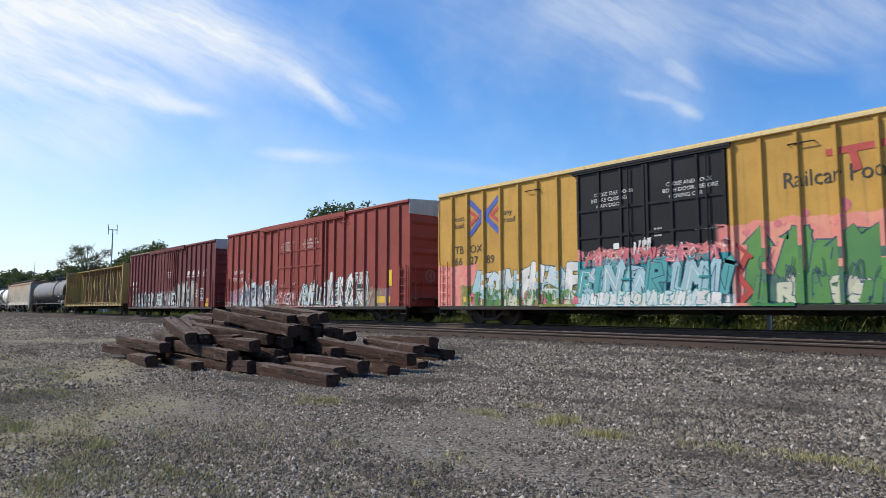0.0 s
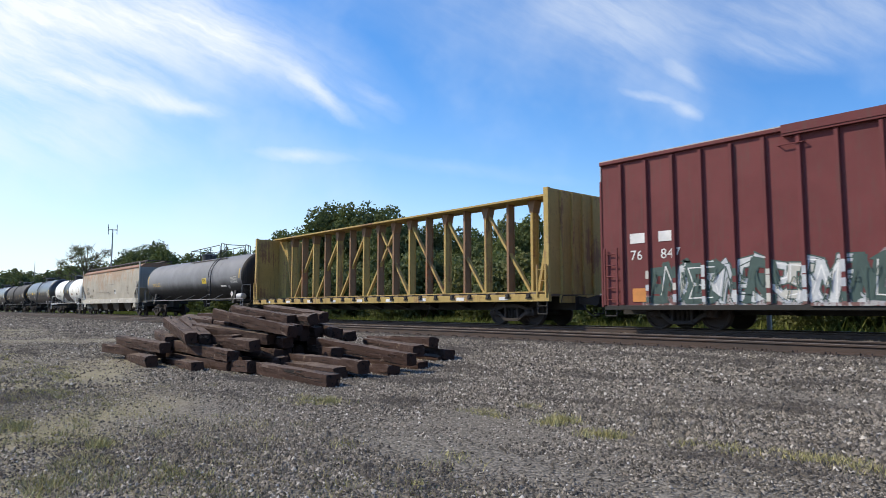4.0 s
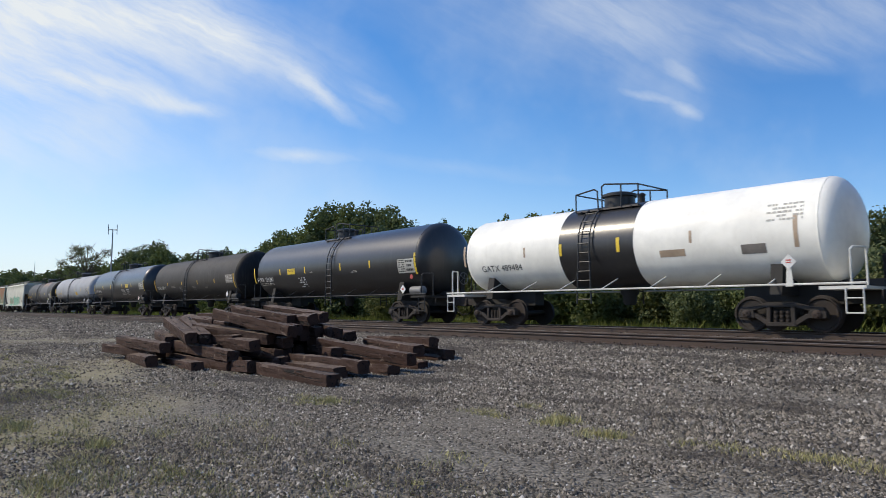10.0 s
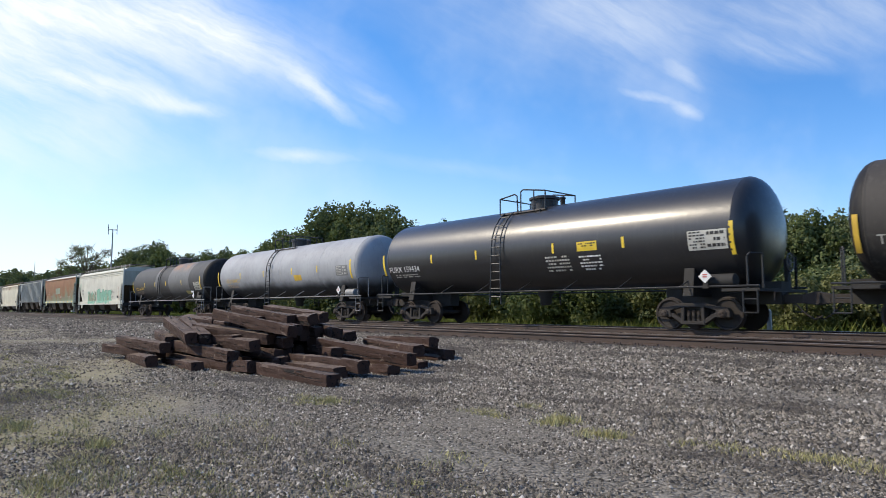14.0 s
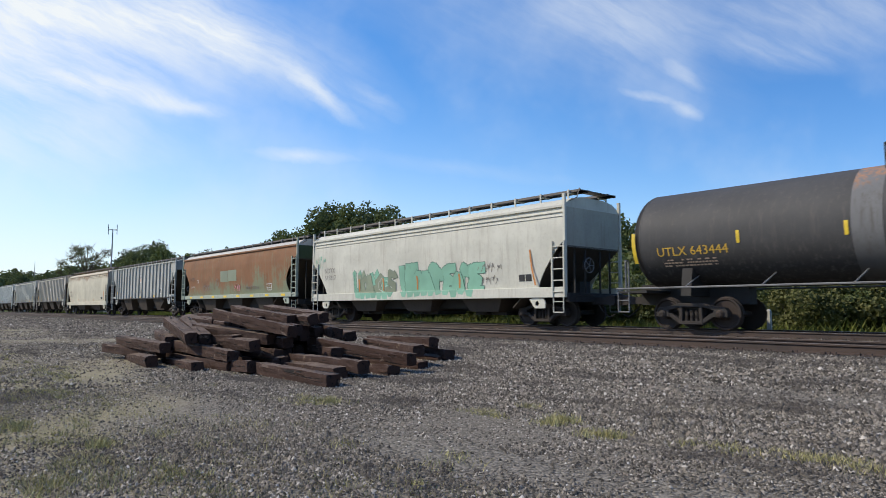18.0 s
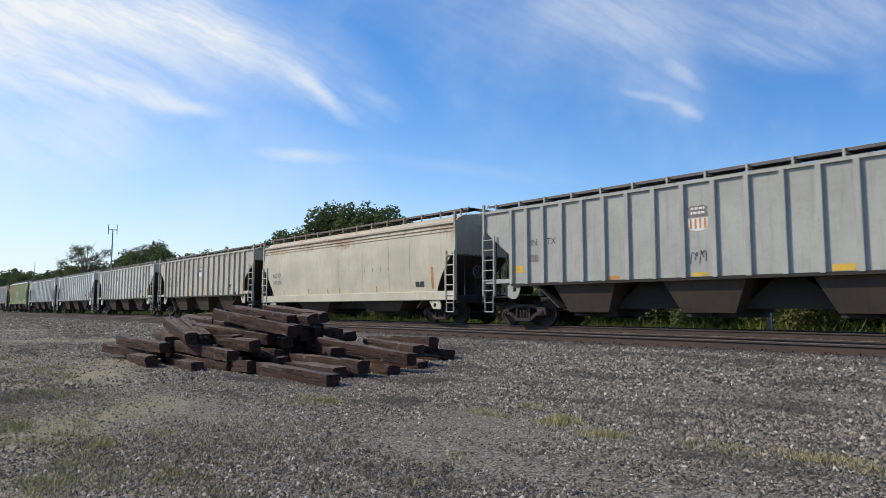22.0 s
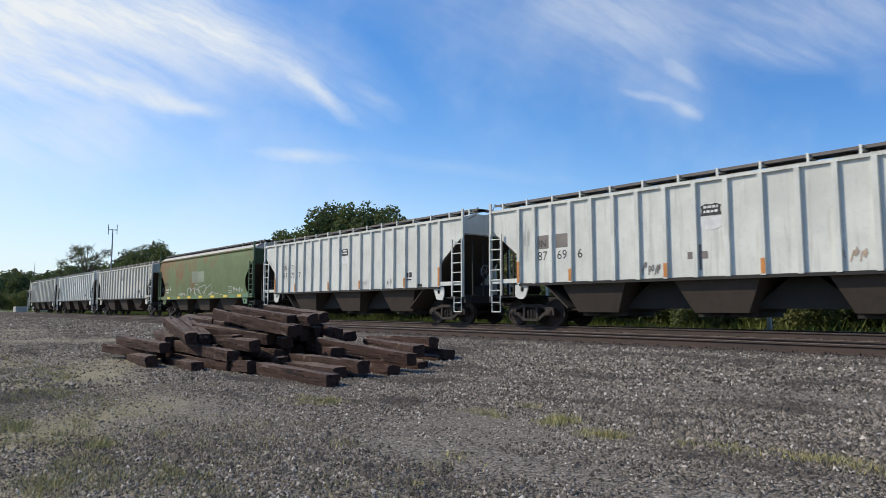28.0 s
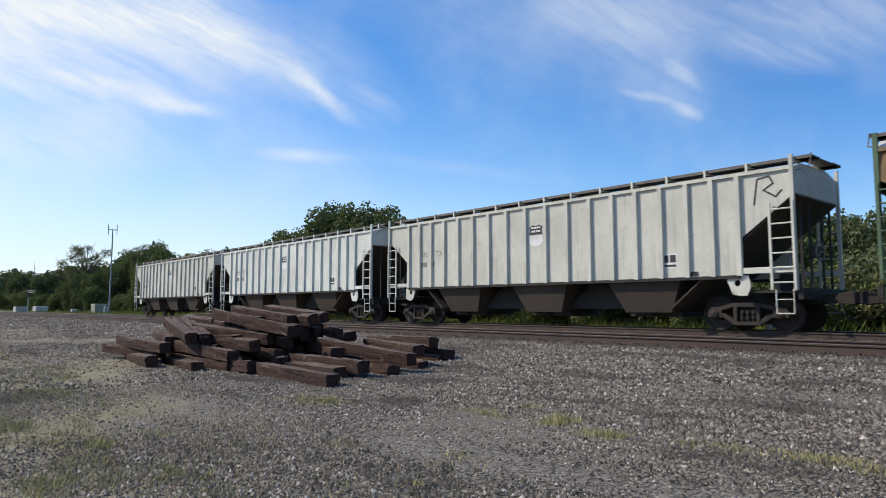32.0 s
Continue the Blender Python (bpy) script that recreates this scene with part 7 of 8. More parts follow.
def tie_material():
    t, mat = start("tie_wood")
    v = coords(t, (1.0, 1.0, 1.0))
    grain = noise_of(t, coords(t, (0.9, 16.0, 16.0)), 2.0, 6.0, 0.7)
    crack = noise_of(t, coords(t, (0.5, 7.0, 7.0)), 2.2, 4.0, 0.6)
    splinter = noise_of(t, v, 4.5, 5.0, 0.7)
    r = node(t, "ShaderNodeObjectInfo").outputs["Random"]
    c = mix(t, grain, (0.014, 0.008, 0.006, 1), (0.078, 0.038, 0.026, 1))
    c = mix(t, maths(t, "MULTIPLY", r, 0.35), c, (0.055, 0.034, 0.026, 1))
    c = mix(t, maths(t, "MULTIPLY", ramp(t, splinter, 0.60, 0.70), 0.75), c, mix(t, grain, (0.11, 0.07, 0.05, 1), (0.30, 0.23, 0.17, 1)))
    # paler, greyer colour on whatever faces up paints in the sunlit tops
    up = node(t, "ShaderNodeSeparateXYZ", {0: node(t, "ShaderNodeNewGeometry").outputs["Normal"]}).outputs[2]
    lit_tops = maths(t, "MULTIPLY", ramp(t, up, 0.45, 0.9), maths(t, "ADD", 0.35, maths(t, "MULTIPLY", ramp(t, splinter, 0.35, 0.65), 0.45)))
    c = mix(t, lit_tops, c, mix(t, grain, (0.11, 0.08, 0.062, 1), (0.27, 0.205, 0.155, 1)))
    c = mix(t, ramp(t, crack, 0.40, 0.35), c, (0.010, 0.008, 0.007, 1))
    h = maths(t, "ADD", maths(t, "MULTIPLY", grain, 0.5), maths(t, "MULTIPLY", ramp(t, crack, 0.34, 0.44), 0.8))
    principled("tie_wood", c, 0.85, 0.0, h, 0.9, 0.03, (t, mat), 0.25)


stone_material()
plain("grass_blade", (0.31, 0.29, 0.11), 0.8, 0, 0.3, 3, island=True, second=(0.38, 0.34, 0.16))
leaf_material("leaves_dark", (0.09, 0.115, 0.055), (0.225, 0.25, 0.13))
leaf_material("weed_blade", (0.14, 0.17, 0.04), (0.28, 0.28, 0.09))
leaf_material("leaves_mid", (0.095, 0.125, 0.05), (0.225, 0.25, 0.115))
leaf_material("leaves_pale", (0.12, 0.13, 0.055), (0.24, 0.24, 0.11))
plain("bark", (0.10, 0.08, 0.062), 0.9, 0, 0.4, 6, 0.7, 0.03, (1, 1, 0.25))
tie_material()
plain("cabinet_green", (0.26, 0.28, 0.22), 0.6, spread=0.12)
plain("cabinet_paint", (0.42, 0.42, 0.39), 0.6, spread=0.1)
plain("mast_steel", (0.30, 0.30, 0.30), 0.5, 0.3, 0.2, 3)


def ground_sheet():
    xs = sorted(set([-2500, -1200, -700, -450, -300] + list(range(-240, 61, 6)) + [100, 200, 500, 1500, 2500]))
    ys = sorted(set([-1500, -600, -200, -80, -40, -20, -8, -3] + [i * 0.5 for i in range(0, 53)] + [30, 34, 40, 55, 80, 140, 300, 700, 1500, 2900]))
    vs = [(x, y, ground_z(y) + (0.05 * (noise.noise((x * 0.21, y * 0.33, 0.0))) if -8 < y < 9 else 0)) for x in xs for y in ys]
    n = len(ys)
    fs = np.array([(i * n + j, (i + 1) * n + j, (i + 1) * n + j + 1, i * n + j + 1) for i in range(len(xs) - 1) for j in range(n - 1)])
    tagged(new("ground", raw_mesh("ground", np.array(vs), fs, "gravel_ground", True)), "grey gravel yard with thin grass and ballast shoulders", "ground", kind="structure")


ground_sheet()


# ---- tracks ----
def track(name, cy, x0, x1, tie_x0, tie_x1, label, head):
    tr = new(name)
    tagged(tr, label, "railway track", kind="structure")
    prof = [(-0.07, -0.172), (0.07, -0.172), (0.07, -0.158), (0.012, -0.14), (0.010, -0.045), (0.036, -0.032), (0.036, -0.004), (-0.036, -0.004), (-0.036, -0.032), (-0.010, -0.045), (-0.012, -0.14), (-0.07, -0.158)]
    for y in (cy - 0.755, cy + 0.755):
        r = part("rail", Shape().prism([(y + a, b) for a, b in prof], x0, x1, "x"), "rail_rust", tr)
        part("rail_head", Shape().prism([(y - 0.030, -0.004), (y + 0.030, -0.004), (y + 0.026, 0.0), (y - 0.026, 0.0)], x0, x1, "x"), head, r)
    tie = Shape().box(-0.115, 0.115, -1.3, 1.3, -0.36, -0.172).mesh("sleeper", 0, 0.012)
    iron = Shape()
    for y in (-0.755, 0.755):
        iron.box(-0.09, 0.09, y - 0.18, y + 0.18, -0.172, -0.160)
        for dx, dy in ((-0.05, -0.1), (0.05, 0.1), (0.05, -0.12), (-0.05, 0.12)):
            iron.box(dx - 0.012, dx + 0.012, y + dy - 0.012, y + dy + 0.012, -0.16, -0.125)
        for k in (-1, 1):
            iron.box(-0.2, -0.13, y + k * 0.04, y + k * 0.1, -0.175, -0.135)
    iron = iron.mesh("tie_plate")
    x = tie_x0
    rnd = random.Random(int(cy * 10))
    while x < tie_x1:
        part("sleeper", tie, "track_tie", tr, at=(x + rnd.uniform(-0.03, 0.03), cy + rnd.uniform(-0.04, 0.04), -0.002))
        part("tie_plate", iron, "rail_rust", tr, at=(x, cy, 0.0))
        x += 0.53
    return tr


track("track_near", NEAR_Y, -420, 60, -46, 6, "empty siding track with rusty rails on dark sleepers in ballast", "dull_rail_head")
track("track_far", TRAIN_Y, -620, 60, -40, 6, "main track with worn bright railheads under the train", "rail_head")


def stones(name, x0, x1, y0, y1, count, r0, r1, label, seed, thin=0.0):
    """Loose stones on the sheet; thin: how far dirt patches thin them out."""
    rng = np.random.default_rng(seed)
    px, py = rng.uniform(x0, x1, count), rng.uniform(y0, y1, count)
    # the stones thin out beside the line of the road
    keep = (py > -0.08 * px - 0.5) & (py < -4.6 * px + 3.0 + np.random.default_rng(seed + 90).exponential(3.0, count))
    if thin:
        patch = np.array([noise.noise((a * 0.45, b * 0.45, 3.0)) for a, b in zip(px, py)])
        # a bare wheel track, and the thin grass farther from the line
        bare = 0.8 * np.exp(-((py - 3.75 - 0.12 * (px + 3.0)) / 0.42) ** 2) * np.clip((px + 5.6) / 1.2, 0, 1) + 0.1 * np.exp(-((py - 3.75 - 0.12 * (px + 3.0)) / 0.8) ** 2)
        bare += 0.47 * np.clip((-py - 0.34 * px + 0.6) / 1.6, 0, 1)
        keep &= rng.uniform(0, 1, count) > np.clip(thin * (0.3 + patch * 1.5) + bare, 0, 0.96)
    px, py = px[keep], py[keep]
    count = len(px)
    pz = np.array([ground_z(b) + (0.05 * noise.noise((a * 0.21, b * 0.33, 0.0)) if -8 < b < 9 else 0) for a, b in zip(px, py)])
    r = rng.uniform(r0, r1, count) * rng.choice([0.8, 1, 1, 1.6], count)
    ring = np.array([(1, 0, 0), (0, 1, 0), (-1, 0, 0), (0, -1, 0), (0.0, 0.0, 1.0)])
    v = ring[None] * rng.uniform(0.6, 1.25, (count, 5, 1)) + rng.uniform(-0.4, 0.4, (count, 5, 3))
    v[:, :4, 2] -= 0.25
    v[:, :, 2] *= 0.8
    a = rng.uniform(0, 6.28, count)
    c, s = np.cos(a)[:, None], np.sin(a)[:, None]
    x, y = v[:, :, 0] * c - v[:, :, 1] * s, v[:, :, 0] * s + v[:, :, 1] * c
    v = np.stack([x, y, v[:, :, 2]], 2) * r[:, None, None]
    v += np.stack([px, py, pz + r * 0.35], 1)[:, None]
    tri = np.array([(0, 1, 4), (1, 2, 4), (2, 3, 4), (3, 0, 4)])
    f = (tri[None] + (np.arange(count) * 5)[:, None, None]).reshape(-1, 3)
    tagged(new(name, raw_mesh(name, v.reshape(-1, 3), f, "stone")), label, "gravel", kind="stuff")


stones("gravel", -10.5, 1.5, 0.0, 5.6, 230000, 0.006, 0.0128, "loose grey gravel over trodden dirt", 1, 0.5)
stones("gravel", -32.0, -10.5, 0.5, 7.2, 110000, 0.012, 0.023, "loose grey gravel beside the timber pile", 2, 0.35)
stones("ballast", -10.5, 2.0, 5.2, 8.0, 72000, 0.009, 0.019, "coarse ballast stones at the foot of the shoulder", 6)
stones("ballast", -24.0, 2.5, 7.6, 12.4, 150000, 0.0125, 0.0235, "coarse grey ballast stones along the track shoulder", 3)
stones("ballast", -34.0, 3.0, 12.4, 21.2, 44000, 0.022, 0.036, "coarse grey ballast between and under the tracks", 4)
stones("gravel", -70.0, -32.0, 0.0, 7.2, 22000, 0.024, 0.045, "scattered gravel far down the yard", 7, 0.6)
stones("ballast", -90.0, -24.0, 7.2, 16.5, 26000, 0.026, 0.048, "coarse grey ballast stones farther down the line", 5)


# ---- grass and weeds ----
def blades(name, spots, mat, label, seed):
    """spots: x, y, radius, number of blades, height."""
    rng = np.random.default_rng(seed)
    vs = []
    for x, y, rad, n, h in spots:
        a, q = rng.uniform(0, 6.28, n), np.sqrt(rng.uniform(0, 1, n)) * rad
        bx, by = x + np.cos(a) * q * 1.6, y + np.sin(a) * q
        bz = np.array([ground_z(b) for b in by])
        hh, w, lean = rng.uniform(0.35, 1.0, n) * h, rng.uniform(0.03, 0.075, n) * h, rng.uniform(-0.9, 0.9, (n, 2))
        d = rng.uniform(0, 3.14, n)
        p0 = np.stack([bx - np.cos(d) * w, by - np.sin(d) * w, bz - 0.01], 1)
        p1 = np.stack([bx + np.cos(d) * w, by + np.sin(d) * w, bz - 0.01], 1)
        p2 = np.stack([bx + lean[:, 0] * hh, by + lean[:, 1] * hh, bz + hh], 1)
        vs.append(np.stack([p0, p1, p2], 1).reshape(-1, 3))
    v = np.concatenate(vs)
    return tagged(new(name, raw_mesh(name, v, np.arange(len(v)).reshape(-1, 3), mat)), label, "grass", kind="stuff")


def tufts(seed):
    """Soft patches of grass: each a loose cluster of small tufts."""
    rnd, out = random.Random(seed), []
    for x, y, wide, deep, n, h in ((-5.2, 5.24, 0.3, 0.16, 9, 0.04), (-5.15, 5.85, 0.14, 0.12, 7, 0.05), (-4.38, 5.36, 0.17, 0.2, 20, 0.055), (-3.63, 5.14, 0.16, 0.14, 15, 0.05), (-2.95, 5.3, 0.12, 0.08, 4, 0.04),
                                   (-2.66, 5.34, 0.17, 0.1, 10, 0.045), (-2.15, 5.4, 0.16, 0.1, 8, 0.045), (-1.85, 5.5, 0.22, 0.12, 20, 0.05), (-1.55, 5.35, 0.14, 0.1, 12, 0.055), (-7.3, 4.36, 0.42, 0.22, 26, 0.045),
                                   (-6.1, 1.58, 0.14, 0.12, 14, 0.05), (-7.7, 1.14, 0.5, 0.2, 26, 0.045), (-5.2, 1.2, 0.6, 0.2, 44, 0.045), (-4.9, 0.88, 0.4, 0.15, 30, 0.045), (-4.6, 1.62, 0.5, 0.16, 26, 0.045),
                                   (-6.4, 1.3, 0.9, 0.3, 24, 0.045), (-10.5, 1.9, 1.6, 0.4, 34, 0.05), (-14.0, 2.5, 2.0, 0.4, 34, 0.05)):
        for _ in range(n):
            out.append((x + rnd.gauss(0, wide * 0.6), y + rnd.gauss(0, deep * 0.6), rnd.uniform(0.05, 0.13), rnd.randint(26, 60), h * rnd.uniform(1.0, 1.9)))
    return out


blades("grass", tufts(11), "grass_blade", "tufts of short yellow-green grass in the gravel", 11)
rng0 = np.random.default_rng(9)
blades("grass", [(-abs(rng0.normal(4, 9)) - 2.5, rng0.uniform(0.3, 1.2) + abs(rng0.normal(0, 1.1)), rng0.uniform(0.06, 0.3), 50, rng0.uniform(0.035, 0.065)) for _ in range(520)], "grass_blade", "sparse short grass on the trodden dirt", 12)
rng0 = np.random.default_rng(10)
blades("weeds", [(rng0.uniform(-150, 25), 22.2 + abs(rng0.normal(0, 4.5)), rng0.uniform(0.4, 1.2), 80, rng0.uniform(0.3, 0.95)) for _ in range(900)], "weed_blade", "tall rough weeds along the far side of the line", 13)


# ---- trees ----
def crown_mesh(name, seed, blobs, leaves, size, mat, squash=1.0):
    """A crown of many small leaves in uneven clumps; blobs: centre and radius of each bough's foliage."""
    rng = np.random.default_rng(seed)
    w = np.array([b[3] ** 2 for b in blobs])
    pick = rng.choice(len(blobs), leaves, p=w / w.sum())
    b = np.array(blobs)[pick]
    d = rng.normal(size=(leaves, 3))
    d /= np.linalg.norm(d, axis=1)[:, None]
    rad = b[:, 3] * rng.uniform(0.45, 1.0, leaves) ** 0.5 * (1 + 0.25 * np.sin(d[:, 0] * 7 + pick) * np.cos(d[:, 2] * 6 + pick * 2))
    c = b[:, :3] + d * rad[:, None] * np.array([1, 1, squash])
    n = d + rng.normal(size=(leaves, 3)) * 0.7
    n /= np.linalg.norm(n, axis=1)[:, None]
    u = np.cross(n, rng.normal(size=(leaves, 3)))
    u /= np.linalg.norm(u, axis=1)[:, None]
    t = np.cross(n, u)
    s = size * rng.uniform(0.6, 1.3, leaves)[:, None]
    v = np.stack([c - u * s * 0.5, c - t * s * 0.45 + u * s * 0.1, c + u * s * 0.55, c + t * s * 0.45], 1).reshape(-1, 3)
    return raw_mesh(name, v, np.arange(leaves * 4).reshape(-1, 4), mat)


def tree(name, height, spread, seed, mat, leaves, size, label, category="tree", sparse=False, group=""):
    rnd = random.Random(seed)
    th = new(name)
    th.empty_display_size = 0.5
    tagged(th, label, category, group)
    s, blobs = Shape(), []
    base = height * (0.04 if category == "bush" else 0.28 if sparse else 0.05)
    if category == "bush":
        for k in range(5):
            a = rnd.uniform(0, 6.28)
            s.tube((0.1 * math.cos(a), 0.1 * math.sin(a), 0), (spread * 0.4 * math.cos(a), spread * 0.4 * math.sin(a), height * 0.6), 0.04, 5, 0.015)
    else:
        s.tube((0, 0, -0.2), (rnd.uniform(-0.2, 0.2), rnd.uniform(-0.2, 0.2), height * 0.55), height * 0.022, 8, height * 0.012)
    n = 22 if sparse else 15 if category == "bush" else 26
    for k in range(n):
        a = k * 2.4 + rnd.uniform(-0.4, 0.4)
        q = rnd.uniform(0.15, 0.75) if k < n - 2 else 0.1
        z = base + (height - base) * (0.12 + 0.72 * (k + 0.5) / n) * rnd.uniform(0.9, 1.05)
        q = rnd.uniform(0.35, 1.0) if sparse else q
        fall = 0.9 if sparse else math.sqrt(max(0.1, 1 - ((z / height - 0.5) / 0.62) ** 2))
        c = (math.cos(a) * q * spread * fall, math.sin(a) * q * spread * fall, z)
        r = spread * rnd.uniform(0.26, 0.42) * (0.62 if sparse else 1.0 if category == "bush" else 0.72)
        blobs.append((*c, r))
        if category != "bush":
            s.tube((0, 0, min(z * 0.75, height * 0.5)), c, height * 0.010, 5, height * 0.003)
            if sparse:
                for j in range(20):
                    e = (c[0] + rnd.uniform(-1, 1) * r, c[1] + rnd.uniform(-1, 1) * r, c[2] + rnd.uniform(-0.2, 1.2) * r)
                    s.tube(c, e, height * 0.004, 4, height * 0.0015)
    part("trunk" if category != "bush" else "stems", s, "bark", th)
    part("crown", crown_mesh("crown", seed, blobs, leaves, size, mat, 0.85 if category == "bush" or sparse else 1.25), None, th)
    return th


def woods():
    # templates first; the copies stand along the line
    kinds = {
        "tall": [tree("tree", 11.5, 4.6, 100 + i, ("leaves_dark", "leaves_mid")[i % 2], 12000, 0.29, "broad leafy tree with a dense dark green crown", group="trees behind the line") for i in range(3)],
        "bush": [tree("bush", 3.6, 2.5, 200 + i, ("leaves_mid", "leaves_dark", "leaves_pale")[i], 6000, 0.18, ("leafy green bush in the brush belt", "dark green bush in the brush belt", "pale green bush in the brush belt")[i], "bush", group="brush along the line") for i in range(3)],
        "far": [tree("tree", 13.0, 6.0, 300 + i, "leaves_dark", 3500, 0.7, "distant dark green tree in the far wood", group="far wood") for i in range(2)],
    }
    used = {}

    def stand(kind, x, y, i, scale=1.0, turn=0.0):
        src = kinds[kind][i % len(kinds[kind])]
        m = pose(x, y, ground_z(y) - 0.05, 0, 0, turn)
        if src not in used:
            used[src] = True
            src.matrix_basis, th = m, src
        else:
            th = copy_thing(src, m)
        th.scale = (scale, scale, scale)
        return th

    stand("tall", -75.9, 46.0, 0, 1.37, 0)
    stand("tall", -72.0, 47.0, 1, 1.36, 67)
    stand("tall", -69.0, 48.0, 2, 1.31, 134)
    stand("tall", -63.5, 47.0, 3, 1.15, 201)
    stand("tall", -87.4, 50.0, 4, 1.30, 268)
    stand("tall", -96.3, 52.0, 5, 1.26, 335)
    stand("tall", -106.1, 54.0, 6, 1.27, 42)
    stand("tall", -114.5, 56.0, 7, 1.25, 109)
    stand("tall", -62.4, 50.0, 8, 1.05, 176)
    stand("tall", -61.7, 54.0, 9, 1.08, 243)
    stand("tall", -58.2, 56.0, 10, 1.02, 310)
    stand("tall", -87.4, 56.0, 11, 1.45, 17)
    stand("tall", -81.2, 58.0, 12, 1.41, 84)
    stand("tall", -40.4, 46.0, 13, 0.91, 151)
    stand("tall", -45.1, 48.0, 14, 0.92, 218)
    stand("tall", -28.0, 42.0, 1, 0.74, 67)
    stand("tall", -26.4, 44.0, 2, 0.72, 134)
    stand("tall", -23.2, 43.0, 3, 0.69, 201)
    stand("tall", -20.3, 42.0, 4, 0.70, 268)
    stand("tall", -19.4, 44.0, 5, 0.67, 335)
    stand("tall", -16.9, 43.0, 6, 0.65, 42)
    stand("tall", -14.9, 42.0, 7, 0.64, 109)
    stand("tall", -13.7, 44.0, 8, 0.62, 176)
    stand("tall", -11.7, 43.0, 9, 0.60, 243)
    stand("tall", -10.4, 44.0, 10, 0.59, 310)
    stand("tall", -35.0, 45.0, 11, 0.84, 17)
    stand("tall", -8.0, 42.0, 12, 0.54, 84)
    stand("bush", -46.8, 27.0, 0, 0.98, 0)
    stand("bush", -44.0, 27.0, 1, 1.23, 67)
    stand("bush", -48.2, 31.0, 2, 1.46, 134)
    stand("bush", -42.4, 29.0, 3, 1.04, 201)
    stand("bush", -40.9, 29.0, 4, 0.90, 268)
    stand("bush", -36.4, 27.0, 5, 0.84, 335)
    stand("bush", -39.1, 31.0, 6, 1.58, 42)
    stand("bush", -38.0, 31.0, 7, 1.60, 109)
    stand("bush", -39.3, 34.0, 8, 1.49, 176)
    stand("bush", -38.1, 34.0, 9, 1.57, 243)
    stand("bush", -38.6, 37.0, 10, 1.37, 310)
    stand("bush", -31.9, 31.0, 11, 1.30, 17)
    stand("bush", -35.2, 37.0, 12, 1.60, 84)
    stand("bush", -28.6, 31.0, 13, 1.30, 151)
    stand("bush", -27.6, 31.0, 14, 1.34, 218)
    stand("bush", -22.5, 27.0, 15, 0.95, 285)
    stand("bush", -24.8, 31.0, 16, 1.20, 352)
    stand("bush", -23.7, 31.0, 17, 1.30, 59)
    stand("bush", -19.7, 27.0, 18, 0.81, 126)
    stand("bush", -24.0, 34.0, 19, 1.31, 193)
    stand("bush", -24.8, 37.0, 20, 1.36, 260)
    stand("bush", -19.7, 31.0, 21, 1.24, 327)
    stand("bush", -17.9, 29.0, 22, 0.85, 34)
    stand("bush", -16.7, 29.0, 23, 0.88, 101)
    stand("bush", -16.8, 31.0, 24, 1.08, 168)
    stand("bush", -14.4, 27.0, 25, 0.64, 235)
    stand("bush", -15.3, 31.0, 26, 1.18, 302)
    stand("bush", -13.9, 29.0, 27, 0.68, 9)
    stand("bush", -16.8, 37.0, 28, 1.10, 76)
    stand("bush", -16.2, 37.0, 29, 1.24, 143)
    stand("bush", -11.9, 29.0, 30, 0.78, 210)
    stand("bush", -11.2, 29.0, 31, 0.76, 277)
    stand("bush", -10.1, 27.0, 32, 0.70, 344)
    stand("bush", -10.8, 31.0, 33, 0.85, 51)
    stand("bush", -11.1, 34.0, 34, 0.90, 118)
    stand("bush", -9.0, 29.0, 35, 0.78, 185)
    stand("bush", -8.6, 29.0, 36, 0.67, 252)
    stand("bush", -9.9, 37.0, 37, 1.17, 319)
    stand("bush", -7.4, 29.0, 38, 0.72, 26)
    stand("bush", -9.1, 37.0, 39, 1.08, 93)
    stand("bush", -6.3, 29.0, 40, 0.67, 160)
    stand("bush", -7.2, 34.0, 41, 0.96, 227)
    stand("bush", -6.7, 34.0, 42, 1.00, 294)
    stand("bush", -5.0, 29.0, 43, 0.65, 1)
    stand("bush", -5.2, 31.0, 44, 0.93, 68)
    stand("bush", -4.3, 29.0, 45, 0.66, 135)
    stand("bush", -110.7, 40.0, 0, 2.13, 0)
    stand("bush", -106.2, 40.0, 1, 2.23, 67)
    stand("bush", -102.0, 40.0, 2, 1.79, 134)
    stand("bush", -80.9, 33.0, 3, 1.26, 201)
    stand("bush", -77.8, 33.0, 4, 1.51, 268)
    stand("bush", -74.8, 33.0, 5, 1.51, 335)
    stand("bush", -87.3, 40.0, 6, 1.79, 42)
    stand("bush", -84.2, 40.0, 7, 1.45, 109)
    stand("bush", -66.9, 33.0, 8, 1.22, 176)
    stand("bush", -78.3, 40.0, 9, 1.48, 243)
    stand("bush", -75.5, 40.0, 10, 1.64, 310)
    stand("bush", -60.2, 33.0, 11, 1.09, 17)
    stand("bush", -70.4, 40.0, 12, 1.29, 84)
    stand("bush", -56.1, 33.0, 13, 1.05, 151)
    stand("tall", -165.6, 52.0, 0, 1.57, 0)
    stand("tall", -153.1, 50.0, 1, 1.41, 67)
    stand("tall", -173.0, 50.0, 2, 1.44, 134)
    stand("tall", -187.2, 52.0, 3, 1.51, 201)
    stand("tall", -175.2, 48.0, 4, 1.29, 268)
    stand("tall", -167.4, 44.0, 5, 0.99, 335)
    stand("tall", -153.0, 46.0, 6, 1.05, 42)
    stand("tall", -166.1, 60.0, 7, 1.17, 109)
